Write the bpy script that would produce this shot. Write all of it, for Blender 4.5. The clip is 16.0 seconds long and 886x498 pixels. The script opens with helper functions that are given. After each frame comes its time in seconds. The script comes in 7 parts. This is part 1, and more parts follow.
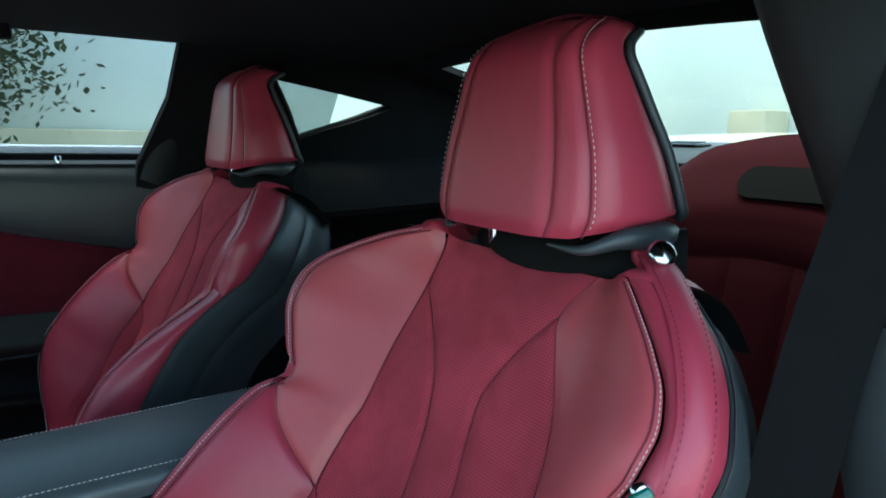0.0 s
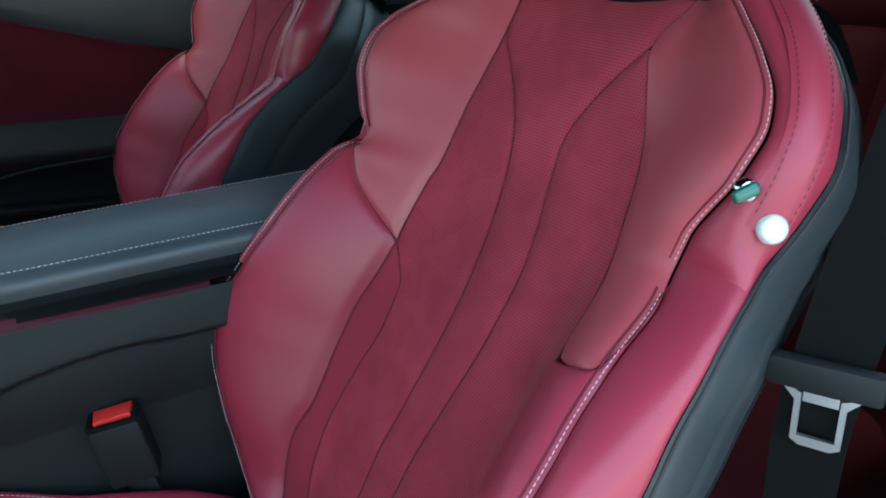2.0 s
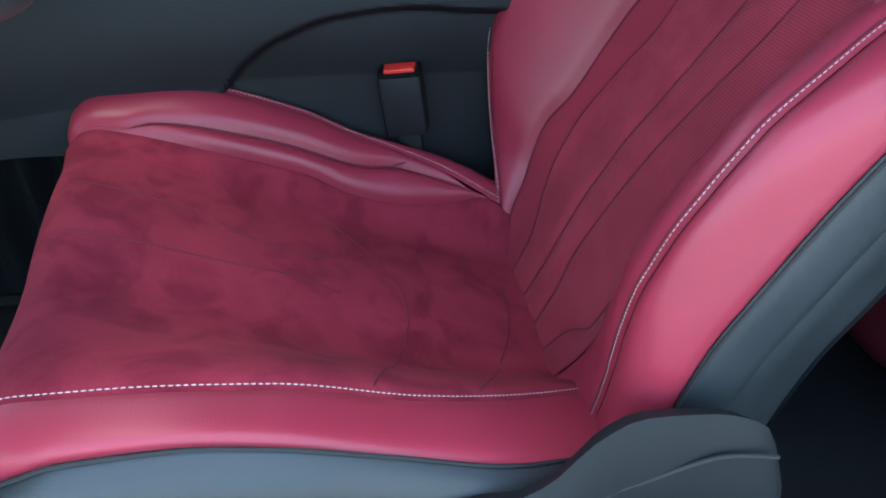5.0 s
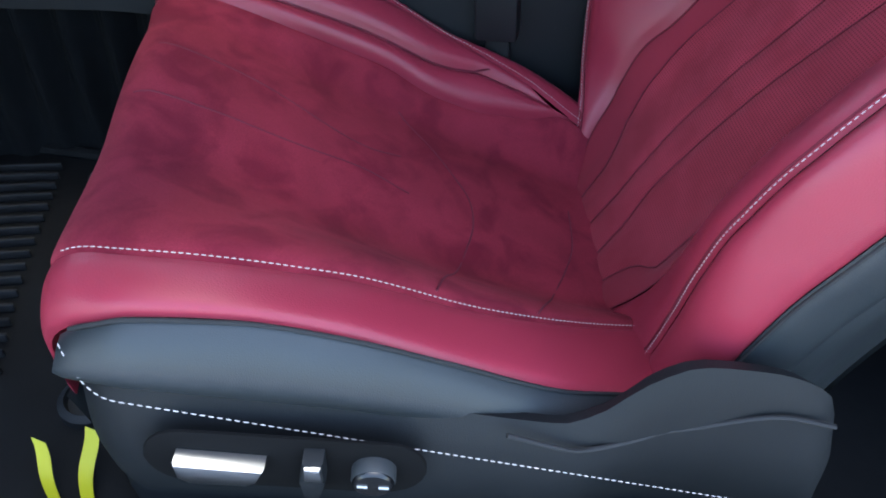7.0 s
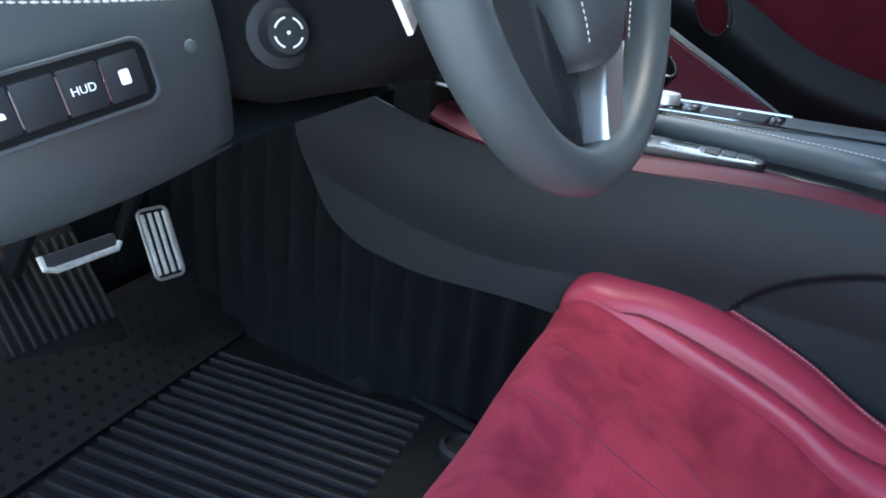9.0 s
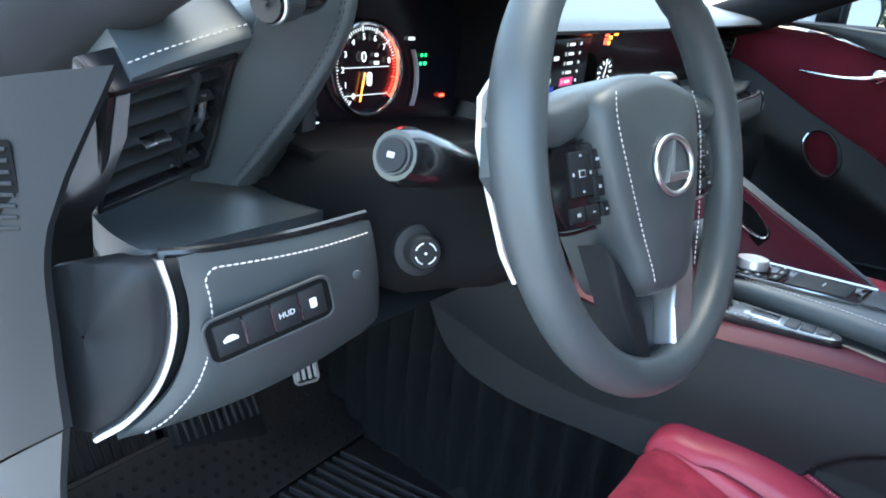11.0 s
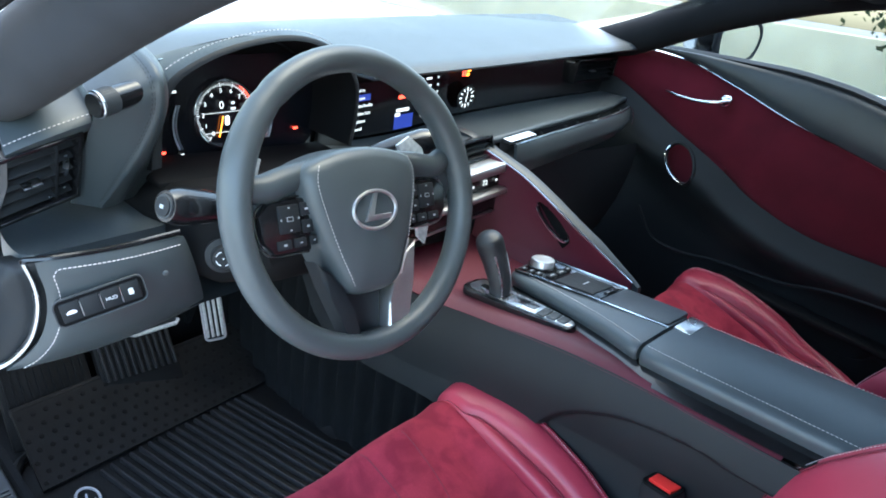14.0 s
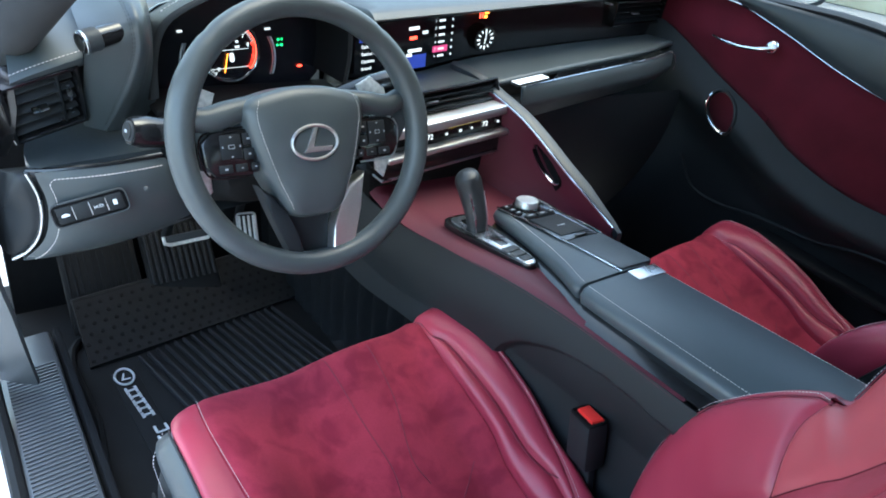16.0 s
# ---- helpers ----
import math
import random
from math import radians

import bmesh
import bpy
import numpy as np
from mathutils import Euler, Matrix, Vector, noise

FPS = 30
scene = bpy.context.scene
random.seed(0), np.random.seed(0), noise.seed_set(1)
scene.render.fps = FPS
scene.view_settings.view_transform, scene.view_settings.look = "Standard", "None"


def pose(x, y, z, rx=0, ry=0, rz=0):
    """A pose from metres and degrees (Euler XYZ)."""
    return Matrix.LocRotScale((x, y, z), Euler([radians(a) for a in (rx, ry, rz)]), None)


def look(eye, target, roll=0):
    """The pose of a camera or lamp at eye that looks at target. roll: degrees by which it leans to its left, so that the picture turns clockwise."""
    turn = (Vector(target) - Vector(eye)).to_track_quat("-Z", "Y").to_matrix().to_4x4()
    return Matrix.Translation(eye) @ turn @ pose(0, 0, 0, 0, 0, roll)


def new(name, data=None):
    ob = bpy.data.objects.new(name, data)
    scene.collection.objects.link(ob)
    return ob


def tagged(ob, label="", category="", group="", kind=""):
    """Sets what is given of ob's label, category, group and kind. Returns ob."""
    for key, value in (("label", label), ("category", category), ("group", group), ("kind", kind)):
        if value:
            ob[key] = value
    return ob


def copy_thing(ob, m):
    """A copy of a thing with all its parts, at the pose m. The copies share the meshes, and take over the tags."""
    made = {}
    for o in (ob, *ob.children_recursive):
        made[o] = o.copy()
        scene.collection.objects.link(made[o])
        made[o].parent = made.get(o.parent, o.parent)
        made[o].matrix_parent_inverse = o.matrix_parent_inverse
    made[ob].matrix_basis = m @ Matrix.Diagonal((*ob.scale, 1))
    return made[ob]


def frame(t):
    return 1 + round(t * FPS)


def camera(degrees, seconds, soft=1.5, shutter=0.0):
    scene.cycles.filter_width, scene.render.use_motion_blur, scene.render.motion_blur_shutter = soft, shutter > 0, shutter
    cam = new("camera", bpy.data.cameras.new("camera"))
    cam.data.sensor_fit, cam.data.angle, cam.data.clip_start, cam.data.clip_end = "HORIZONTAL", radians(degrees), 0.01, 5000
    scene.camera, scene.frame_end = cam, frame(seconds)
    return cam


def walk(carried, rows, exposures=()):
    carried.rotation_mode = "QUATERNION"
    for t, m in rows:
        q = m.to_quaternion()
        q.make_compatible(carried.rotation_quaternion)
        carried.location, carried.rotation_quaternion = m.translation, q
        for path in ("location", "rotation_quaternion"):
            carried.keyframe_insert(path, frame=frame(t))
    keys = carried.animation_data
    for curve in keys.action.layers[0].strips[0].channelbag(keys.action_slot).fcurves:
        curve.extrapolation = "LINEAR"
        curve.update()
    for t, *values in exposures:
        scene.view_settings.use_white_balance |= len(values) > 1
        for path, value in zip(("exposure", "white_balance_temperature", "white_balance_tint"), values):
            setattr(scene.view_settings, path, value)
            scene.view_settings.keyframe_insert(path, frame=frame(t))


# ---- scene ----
cam = camera(64.54, 16.0, soft=1.8)
PATH = [
    (0.0, -0.7726, 0.0681, 1.0850, 80.84, -1.28, -123.74),
    (0.5, -0.7615, 0.0874, 1.0686, 77.68, -0.34, -124.97),
    (1.0, -0.7663, 0.0971, 1.0447, 75.22, 0.47, -123.34),
    (1.5, -0.7693, 0.0997, 1.0268, 71.18, 0.58, -122.18),
    (2.0, -0.7668, 0.0957, 1.0068, 67.61, 0.67, -120.17),
    (2.5, -0.7746, 0.1025, 0.9912, 64.25, -1.27, -116.91),
    (3.0, -0.7905, 0.1034, 0.9719, 61.47, -1.09, -114.06),
    (3.5, -0.8111, 0.1238, 0.9526, 58.38, -0.71, -111.85),
    (4.0, -0.8409, 0.1580, 0.9071, 58.52, 0.91, -109.03),
    (4.5, -0.8564, 0.1692, 0.8923, 56.67, -1.21, -103.00),
    (4.7, -0.8636, 0.1685, 0.8926, 55.86, -1.47, -100.95),
    (6.8, -0.8589, 0.1812, 0.8923, 47.63, -6.66, -91.64),
    (7.0, -0.8543, 0.1869, 0.8824, 46.95, -6.36, -90.37),
    (7.5, -0.8315, 0.2044, 0.8691, 47.89, -5.83, -86.75),
    (8.0, -0.8204, 0.2135, 0.8712, 53.88, -6.51, -77.03),
    (8.5, -0.8185, 0.2106, 0.8772, 60.63, -5.10, -66.06),
    (9.0, -0.8100, 0.2316, 0.8838, 66.52, -6.51, -58.40),
    (9.5, -0.8054, 0.2340, 0.8897, 70.70, -5.54, -54.76),
    (10.0, -0.8162, 0.2194, 0.9242, 73.27, -5.62, -52.68),
    (10.2, -0.8338, 0.2100, 0.9398, 73.72, -5.82, -51.58),
    (12.3, -0.9172, 0.1132, 1.1147, 65.97, -7.55, -45.88),
    (12.5, -0.9270, 0.0862, 1.1293, 65.83, -7.94, -45.96),
    (13.0, -0.9665, 0.0055, 1.1404, 65.96, -8.44, -47.45),
    (13.5, -0.9543, -0.0613, 1.1557, 67.90, -8.49, -48.36),
    (14.0, -0.8886, -0.1449, 1.1776, 67.82, -8.19, -45.96),
    (14.5, -0.8516, -0.2136, 1.1944, 65.07, -7.69, -40.88),
    (15.0, -0.8134, -0.2800, 1.2127, 64.04, -6.61, -37.75),
    (15.5, -0.7895, -0.3232, 1.2270, 62.47, -6.48, -35.39),
    (16.0, -0.7637, -0.3526, 1.2327, 61.50, -7.05, -34.89),
]
GAIN = [(0.0, 2.8, 6450, -12), (2.0, 2.95, 6650, -7), (4.7, 2.98, 6350, -3), (7.0, 2.85, 6350, 6), (8.0, 2.95, 6350, 6), (9.0, 3.5, 6400, 4), (10.2, 3.65, 6400, 3), (12.3, 3.55, 6400, 2), (14.0, 3.53, 6400, 1), (16.0, 3.4, 6400, 0)]
walk(cam, [(t, pose(x, y, z, rx, ry, rz)) for t, x, y, z, rx, ry, rz in PATH], exposures=GAIN)

# ---- light ----
world = bpy.data.worlds.new("sky")
scene.world = world
world.use_nodes = True
wn = world.node_tree
sky = wn.nodes.new("ShaderNodeTexSky")
sky.sky_type = "NISHITA"
sky.sun_disc = False
sky.sun_elevation = radians(78)
sky.sun_rotation = radians(95)
sky.air_density, sky.dust_density = 1.2, 2.5
wn.nodes["Background"].inputs["Strength"].default_value = 0.15
wn.links.new(sky.outputs[0], wn.nodes["Background"].inputs["Color"])
sun_data = bpy.data.lights.new("sun", "SUN")
sun_data.energy, sun_data.angle, sun_data.color = 0.15, radians(35), (1.0, 0.95, 0.88)
sun = new("sun", sun_data)
sun.matrix_world = pose(0, 0, 8, 12, 0, 85)
scene.view_settings.exposure = 2.5


# ---- small tools ----
def mixc(a, b, k):
    return tuple(a[i] * (1 - k) + b[i] * k for i in range(3))


def material(name, color, rough=0.5, metal=0.0, grain=0.0, grain_scale=400.0, vary=0.12, vary_scale=9.0,
             bump=0.0, bump_scale=900.0, bump_kind="noise", coat=0.0, sheen=0.0, spec=0.5, emit=None, power=0.0):
    m = bpy.data.materials.new(name)
    m.use_nodes = True
    nt = m.node_tree
    b = nt.nodes["Principled BSDF"]
    tc = nt.nodes.new("ShaderNodeTexCoord")
    n1 = nt.nodes.new("ShaderNodeTexNoise")
    n1.inputs["Scale"].default_value, n1.inputs["Detail"].default_value = vary_scale, 5
    nt.links.new(tc.outputs["Object"], n1.inputs["Vector"])
    ramp = nt.nodes.new("ShaderNodeValToRGB")
    ramp.color_ramp.elements[0].position, ramp.color_ramp.elements[1].position = 0.3, 0.72
    dark, light = tuple(c * (1 - vary) for c in color), tuple(min(c * (1 + 0.6 * vary), 1) for c in color)
    ramp.color_ramp.elements[0].color = (*dark, 1)
    ramp.color_ramp.elements[1].color = (*light, 1)
    nt.links.new(n1.outputs["Fac"], ramp.inputs["Fac"])
    last = ramp.outputs["Color"]
    if grain > 0:
        n2 = nt.nodes.new("ShaderNodeTexNoise")
        n2.inputs["Scale"].default_value, n2.inputs["Detail"].default_value = grain_scale, 3
        nt.links.new(tc.outputs["Object"], n2.inputs["Vector"])
        mx = nt.nodes.new("ShaderNodeMix")
        mx.data_type, mx.blend_type = "RGBA", "OVERLAY"
        mx.inputs["Factor"].default_value = grain
        nt.links.new(last, mx.inputs[6])
        nt.links.new(n2.outputs["Fac"], mx.inputs[7])
        last = mx.outputs[2]
    nt.links.new(last, b.inputs["Base Color"])
    n3 = nt.nodes.new("ShaderNodeMapRange")
    n3.inputs[3].default_value, n3.inputs[4].default_value = max(rough - 0.07, 0.02), min(rough + 0.07, 1)
    nt.links.new(n1.outputs["Fac"], n3.inputs[0])
    nt.links.new(n3.outputs[0], b.inputs["Roughness"])
    b.inputs["Metallic"].default_value = metal
    b.inputs["Specular IOR Level"].default_value = spec
    b.inputs["Coat Weight"].default_value = coat
    b.inputs["Coat Roughness"].default_value = 0.08
    if sheen:
        b.inputs["Sheen Weight"].default_value = sheen
        b.inputs["Sheen Roughness"].default_value = 0.5
        b.inputs["Sheen Tint"].default_value = (*mixc(color, (1, 1, 1), 0.35), 1)
    if bump > 0:
        if bump_kind == "dots":
            tex = nt.nodes.new("ShaderNodeTexVoronoi")
            tex.inputs["Scale"].default_value = bump_scale
            tex.inputs["Randomness"].default_value = 0.0
            out = tex.outputs["Distance"]
            # holes stand square to the leaning backrest
            turn = nt.nodes.new("ShaderNodeMapping")
            turn.inputs["Rotation"].default_value = (radians(-28.5), 0, 0)
            flat = nt.nodes.new("ShaderNodeVectorMath")
            flat.operation = "MULTIPLY"
            flat.inputs[1].default_value = (1, 0.001, 1)
            nt.links.new(tc.outputs["Object"], turn.inputs["Vector"])
            nt.links.new(turn.outputs[0], flat.inputs[0])
            hole = nt.nodes.new("ShaderNodeMapRange")
            hole.inputs[1].default_value, hole.inputs[2].default_value = 0.18, 0.34
            hole.inputs[3].default_value, hole.inputs[4].default_value = 0.42, 1.0
            nt.links.new(out, hole.inputs[0])
            dim = nt.nodes.new("ShaderNodeMix")
            dim.data_type, dim.blend_type = "RGBA", "MULTIPLY"
            dim.inputs["Factor"].default_value = 1.0
            nt.links.new(last, dim.inputs[6])
            nt.links.new(hole.outputs[0], dim.inputs[7])
            nt.links.new(dim.outputs[2], b.inputs["Base Color"])
        elif bump_kind == "leather":
            tex = nt.nodes.new("ShaderNodeTexVoronoi")
            tex.feature = "DISTANCE_TO_EDGE"
            tex.inputs["Scale"].default_value = bump_scale
            out = tex.outputs["Distance"]
        else:
            tex = nt.nodes.new("ShaderNodeTexNoise")
            tex.inputs["Scale"].default_value, tex.inputs["Detail"].default_value = bump_scale, 4
            out = tex.outputs["Fac"]
        nt.links.new(flat.outputs[0] if bump_kind == "dots" else tc.outputs["Object"], tex.inputs["Vector"])
        bp = nt.nodes.new("ShaderNodeBump")
        bp.inputs["Strength"].default_value, bp.inputs["Distance"].default_value = bump, 0.0006
        nt.links.new(out, bp.inputs["Height"])
        nt.links.new(bp.outputs[0], b.inputs["Normal"])
    if emit:
        b.inputs["Emission Color"].default_value = (*emit, 1)
        b.inputs["Emission Strength"].default_value = power
    return m


def blotched(m, color, scale=7.0, amount=0.7, low=0.47, high=0.56):
    """Brushed-up nap: patches of darker, rubbed suede over the base."""
    nt = m.node_tree
    b = nt.nodes["Principled BSDF"]
    old = b.inputs["Base Color"].links[0].from_socket
    tc = nt.nodes.new("ShaderNodeTexCoord")
    warp = nt.nodes.new("ShaderNodeTexNoise")
    warp.inputs["Scale"].default_value, warp.inputs["Detail"].default_value = scale, 6
    warp.inputs["Distortion"].default_value = 0.5
    nt.links.new(tc.outputs["Object"], warp.inputs["Vector"])
    ramp = nt.nodes.new("ShaderNodeValToRGB")
    ramp.color_ramp.elements[0].position, ramp.color_ramp.elements[1].position = low, high
    nt.links.new(warp.outputs["Fac"], ramp.inputs["Fac"])
    scaled = nt.nodes.new("ShaderNodeMath")
    scaled.operation = "MULTIPLY"
    scaled.inputs[1].default_value = amount
    nt.links.new(ramp.outputs["Color"], scaled.inputs[0])
    mx = nt.nodes.new("ShaderNodeMix")
    mx.data_type = "RGBA"
    nt.links.new(scaled.outputs[0], mx.inputs["Factor"])
    nt.links.new(old, mx.inputs[6])
    mx.inputs[7].default_value = (*color, 1)
    nt.links.new(mx.outputs[2], b.inputs["Base Color"])
    return m


def pane_material(name, tint):
    """Thin tinted car glass: part of the light passes, the surface shines."""
    m = bpy.data.materials.new(name)
    m.use_nodes = True
    nt = m.node_tree
    nt.nodes.remove(nt.nodes["Principled BSDF"])
    clear = nt.nodes.new("ShaderNodeBsdfTransparent")
    clear.inputs["Color"].default_value = (*tint, 1)
    shine = nt.nodes.new("ShaderNodeBsdfGlossy")
    shine.inputs["Roughness"].default_value = 0.01
    side = nt.nodes.new("ShaderNodeLayerWeight")
    curve = nt.nodes.new("ShaderNodeMath")
    curve.operation = "POWER"
    nt.links.new(side.outputs["Facing"], curve.inputs[0])
    curve.inputs[1].default_value = 5.0
    fres = nt.nodes.new("ShaderNodeMath")
    fres.operation = "MULTIPLY_ADD"
    nt.links.new(curve.outputs[0], fres.inputs[0])
    fres.inputs[1].default_value = 0.5
    fres.inputs[2].default_value = 0.02
    mix = nt.nodes.new("ShaderNodeMixShader")
    nt.links.new(fres.outputs[0], mix.inputs[0])
    nt.links.new(clear.outputs[0], mix.inputs[1])
    nt.links.new(shine.outputs[0], mix.inputs[2])
    nt.links.new(mix.outputs[0], nt.nodes["Material Output"].inputs["Surface"])
    return m


M = {}
M["red_leather"] = material("red_leather", (0.335, 0.032, 0.060), 0.37, spec=0.46, bump=0.25, bump_scale=520, bump_kind="leather", vary=0.16, vary_scale=6)
# seat leather again, lightened for the reflection that the shoulder wings catch
M["red_wing"] = material("red_leather_sheen", (0.42, 0.068, 0.082), 0.36, spec=0.42, bump=0.16, bump_scale=600, bump_kind="leather", vary=0.16, vary_scale=5)
M["red_suede"] = blotched(material("red_suede", (0.29, 0.030, 0.052), 0.95, sheen=0.04, bump=0.35, bump_scale=1800, grain=0.3, grain_scale=900, vary=0.2, vary_scale=14, spec=0.1), (0.125, 0.008, 0.022), 21.0, 0.52, 0.46, 0.64)
M["red_strip"] = material("red_plain_suede", (0.27, 0.027, 0.045), 0.95, sheen=0.12, bump=0.3, bump_scale=1800, vary=0.15, vary_scale=9, spec=0.2)
M["red_perf"] = blotched(material("red_perforated_suede", (0.39, 0.042, 0.066), 0.9, sheen=0.12, bump=0.4, bump_scale=400, bump_kind="dots", vary=0.2, vary_scale=10, spec=0.2), (0.23, 0.018, 0.030), 30.0, 0.45, 0.44, 0.66)
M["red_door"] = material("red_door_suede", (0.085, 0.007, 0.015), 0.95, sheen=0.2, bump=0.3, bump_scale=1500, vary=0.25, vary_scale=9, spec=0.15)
# same leather as the front seats, the rear cabin's shade put into its colour
M["red_rear"] = material("shaded_rear_leather", (0.055, 0.005, 0.010), 0.85, spec=0.12, bump=0.2, bump_scale=600, bump_kind="leather", vary=0.15)
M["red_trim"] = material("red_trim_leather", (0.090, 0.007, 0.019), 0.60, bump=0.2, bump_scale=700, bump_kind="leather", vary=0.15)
M["dark_leather"] = material("dark_leather", (0.032, 0.038, 0.043), 0.42, bump=0.28, bump_scale=700, bump_kind="leather", vary=0.2)
M["wheel_leather"] = material("wheel_leather", (0.058, 0.067, 0.071), 0.38, bump=0.28, bump_scale=800, bump_kind="leather", vary=0.15)
M["dash_leather"] = material("dash_leather", (0.046, 0.055, 0.059), 0.40, spec=0.55, bump=0.25, bump_scale=900, bump_kind="leather", vary=0.15)
# lighter dash leather: the sky reflected on the console pads is in the colour
M["console_leather_lit"] = material("console_leather_lit", (0.062, 0.073, 0.080), 0.40, bump=0.22, bump_scale=900, bump_kind="leather", vary=0.15)
M["lever_leather"] = material("black_lever_leather", (0.018, 0.020, 0.023), 0.42, bump=0.25, bump_scale=900, bump_kind="leather", vary=0.15)
M["black_plastic"] = material("black_soft_plastic", (0.0120, 0.0138, 0.0162), 0.58, spec=0.30, bump=0.3, bump_scale=1100, vary=0.2)
M["black_matte"] = material("black_matte", (0.006, 0.006, 0.0065), 0.85, spec=0.12, vary=0.2)
M["gloss_black"] = material("gloss_black", (0.008, 0.008, 0.009), 0.22, vary=0.1, coat=0.3)
M["screen_black"] = material("screen_black", (0.006, 0.007, 0.010), 0.22, vary=0.05)
M["headliner"] = material("black_headliner_cloth", (0.010, 0.010, 0.011), 0.97, spec=0.15, sheen=0.03, bump=0.4, bump_scale=1400, vary=0.2, vary_scale=20)
M["pillar_suede"] = material("grey_pillar_suede", (0.020, 0.021, 0.024), 0.95, spec=0.2, sheen=0.1, bump=0.4, bump_scale=1600, vary=0.3, vary_scale=16)
M["carpet"] = material("black_carpet", (0.0100, 0.0108, 0.0122), 0.98, spec=0.05, sheen=0.02, bump=0.9, bump_scale=1700, grain=0.3, grain_scale=1500, vary=0.12, vary_scale=60)
M["rubber"] = material("black_rubber", (0.0082, 0.0088, 0.0098), 0.6, spec=0.12, bump=0.3, bump_scale=1200, vary=0.25, vary_scale=25)
# mat rubber, lighter so that the glint on raised ribs is painted in
M["rib_rubber"] = material("black_rubber_glint", (0.021, 0.0215, 0.0235), 0.6, spec=0.2, bump=0.3, bump_scale=1200, vary=0.35, vary_scale=30)
M["mat_print"] = material("grey_mat_print", (0.42, 0.44, 0.46), 0.6)
M["chrome"] = material("polished_chrome", (0.72, 0.73, 0.75), 0.12, metal=1.0, vary=0.05)
M["satin"] = material("satin_metal", (0.55, 0.56, 0.58), 0.28, metal=1.0, vary=0.08)
M["steel"] = material("brushed_steel", (0.70, 0.70, 0.70), 0.42, metal=1.0, grain=0.2, grain_scale=600)
M["thread"] = material("pale_thread", (0.62, 0.56, 0.54), 0.8)
M["thread_red"] = material("dark_red_thread", (0.16, 0.012, 0.03), 0.8)
M["seam_dark"] = material("dark_red_seam", (0.15, 0.013, 0.028), 0.9)
M["thread_dark"] = material("black_thread", (0.02, 0.02, 0.022), 0.8)
M["webbing"] = material("black_webbing", (0.007, 0.007, 0.0075), 0.95, spec=0.08, bump=0.8, bump_scale=1500, vary=0.15, vary_scale=60)
M["red_plastic"] = material("bright_red_plastic", (0.85, 0.035, 0.03), 0.35)
M["white_paint"] = material("white_car_paint", (0.80, 0.81, 0.82), 0.22, coat=0.6, vary=0.03)
M["door_black"] = material("black_door_leather", (0.0085, 0.0098, 0.0112), 0.55, spec=0.25, bump=0.3, bump_scale=900, bump_kind="leather", vary=0.2)
M["jamb"] = material("grey_jamb_plastic", (0.034, 0.038, 0.042), 0.55, bump=0.3, bump_scale=1200, vary=0.2)
M["pillar_plastic"] = material("dark_pillar_plastic", (0.012, 0.0135, 0.015), 0.6, bump=0.3, bump_scale=1200, vary=0.2)
M["scuff"] = material("grey_scuff_plate", (0.045, 0.049, 0.055), 0.42, vary=0.2)
M["yellow"] = material("yellow_label", (0.62, 0.60, 0.02), 0.5)
M["green_pin"] = material("green_enamel", (0.01, 0.10, 0.07), 0.25, coat=0.5)
M["pearl"] = material("pearl_cap", (0.72, 0.71, 0.69), 0.30, metal=0.25, coat=0.3, vary=0.25, vary_scale=160)
M["white_ink"] = material("white_ink", (0.75, 0.76, 0.78), 0.6)
M["screen_glass"] = pane_material("windscreen_glass", (0.70, 0.72, 0.71))
M["rear_glass"] = pane_material("rear_glass", (0.76, 0.78, 0.76))
M["side_glass"] = pane_material("side_glass", (0.56, 0.59, 0.60))
M["mirror"] = material("mirror_glass", (0.9, 0.9, 0.9), 0.02, metal=1.0, vary=0.0)
M["lit_white"] = material("lit_white", (0.5, 0.5, 0.5), 0.5, emit=(0.85, 0.92, 1.0), power=0.17)
M["lit_dim"] = material("lit_dim_white", (0.4, 0.4, 0.4), 0.5, emit=(0.8, 0.86, 0.95), power=0.13)
M["lit_red"] = material("lit_red", (0.4, 0.01, 0.01), 0.5, emit=(1.0, 0.05, 0.03), power=0.75)
M["lit_orange"] = material("lit_orange", (0.4, 0.1, 0.01), 0.5, emit=(1.0, 0.25, 0.03), power=0.7)
M["lit_green"] = material("lit_green", (0.01, 0.3, 0.06), 0.5, emit=(0.05, 0.9, 0.25), power=0.25)
M["lit_blue"] = material("lit_blue", (0.02, 0.03, 0.2), 0.5, emit=(0.05, 0.10, 0.65), power=0.06)
M["lit_magenta"] = material("lit_magenta", (0.2, 0.02, 0.1), 0.5, emit=(0.7, 0.06, 0.22), power=0.12)
M["lit_amber"] = material("lit_amber", (0.3, 0.2, 0.02), 0.5, emit=(0.75, 0.50, 0.05), power=0.12)


def finish(bm, angle=38):
    bmesh.ops.recalc_face_normals(bm, faces=bm.faces)
    for f in bm.faces:
        f.smooth = True
    lim = radians(angle)
    for e in bm.edges:
        e.smooth = len(e.link_faces) == 2 and e.calc_face_angle(3.0) < lim


def part(name, bm, mat, parent=None, label="", angle=38, category="", group="", kind="", done=False):
    """Links a bmesh as one mesh object, under a thing or at top level."""
    if not done:
        finish(bm, angle)
    me = bpy.data.meshes.new(name)
    bm.to_mesh(me)
    bm.free()
    me.materials.append(M[mat] if isinstance(mat, str) else mat)
    ob = new(name, me)
    if parent:
        ob.parent = parent
    return tagged(ob, label, category, group, kind)


def thing(name, label, category, group="", kind=""):
    return tagged(new(name), label, category, group, kind)


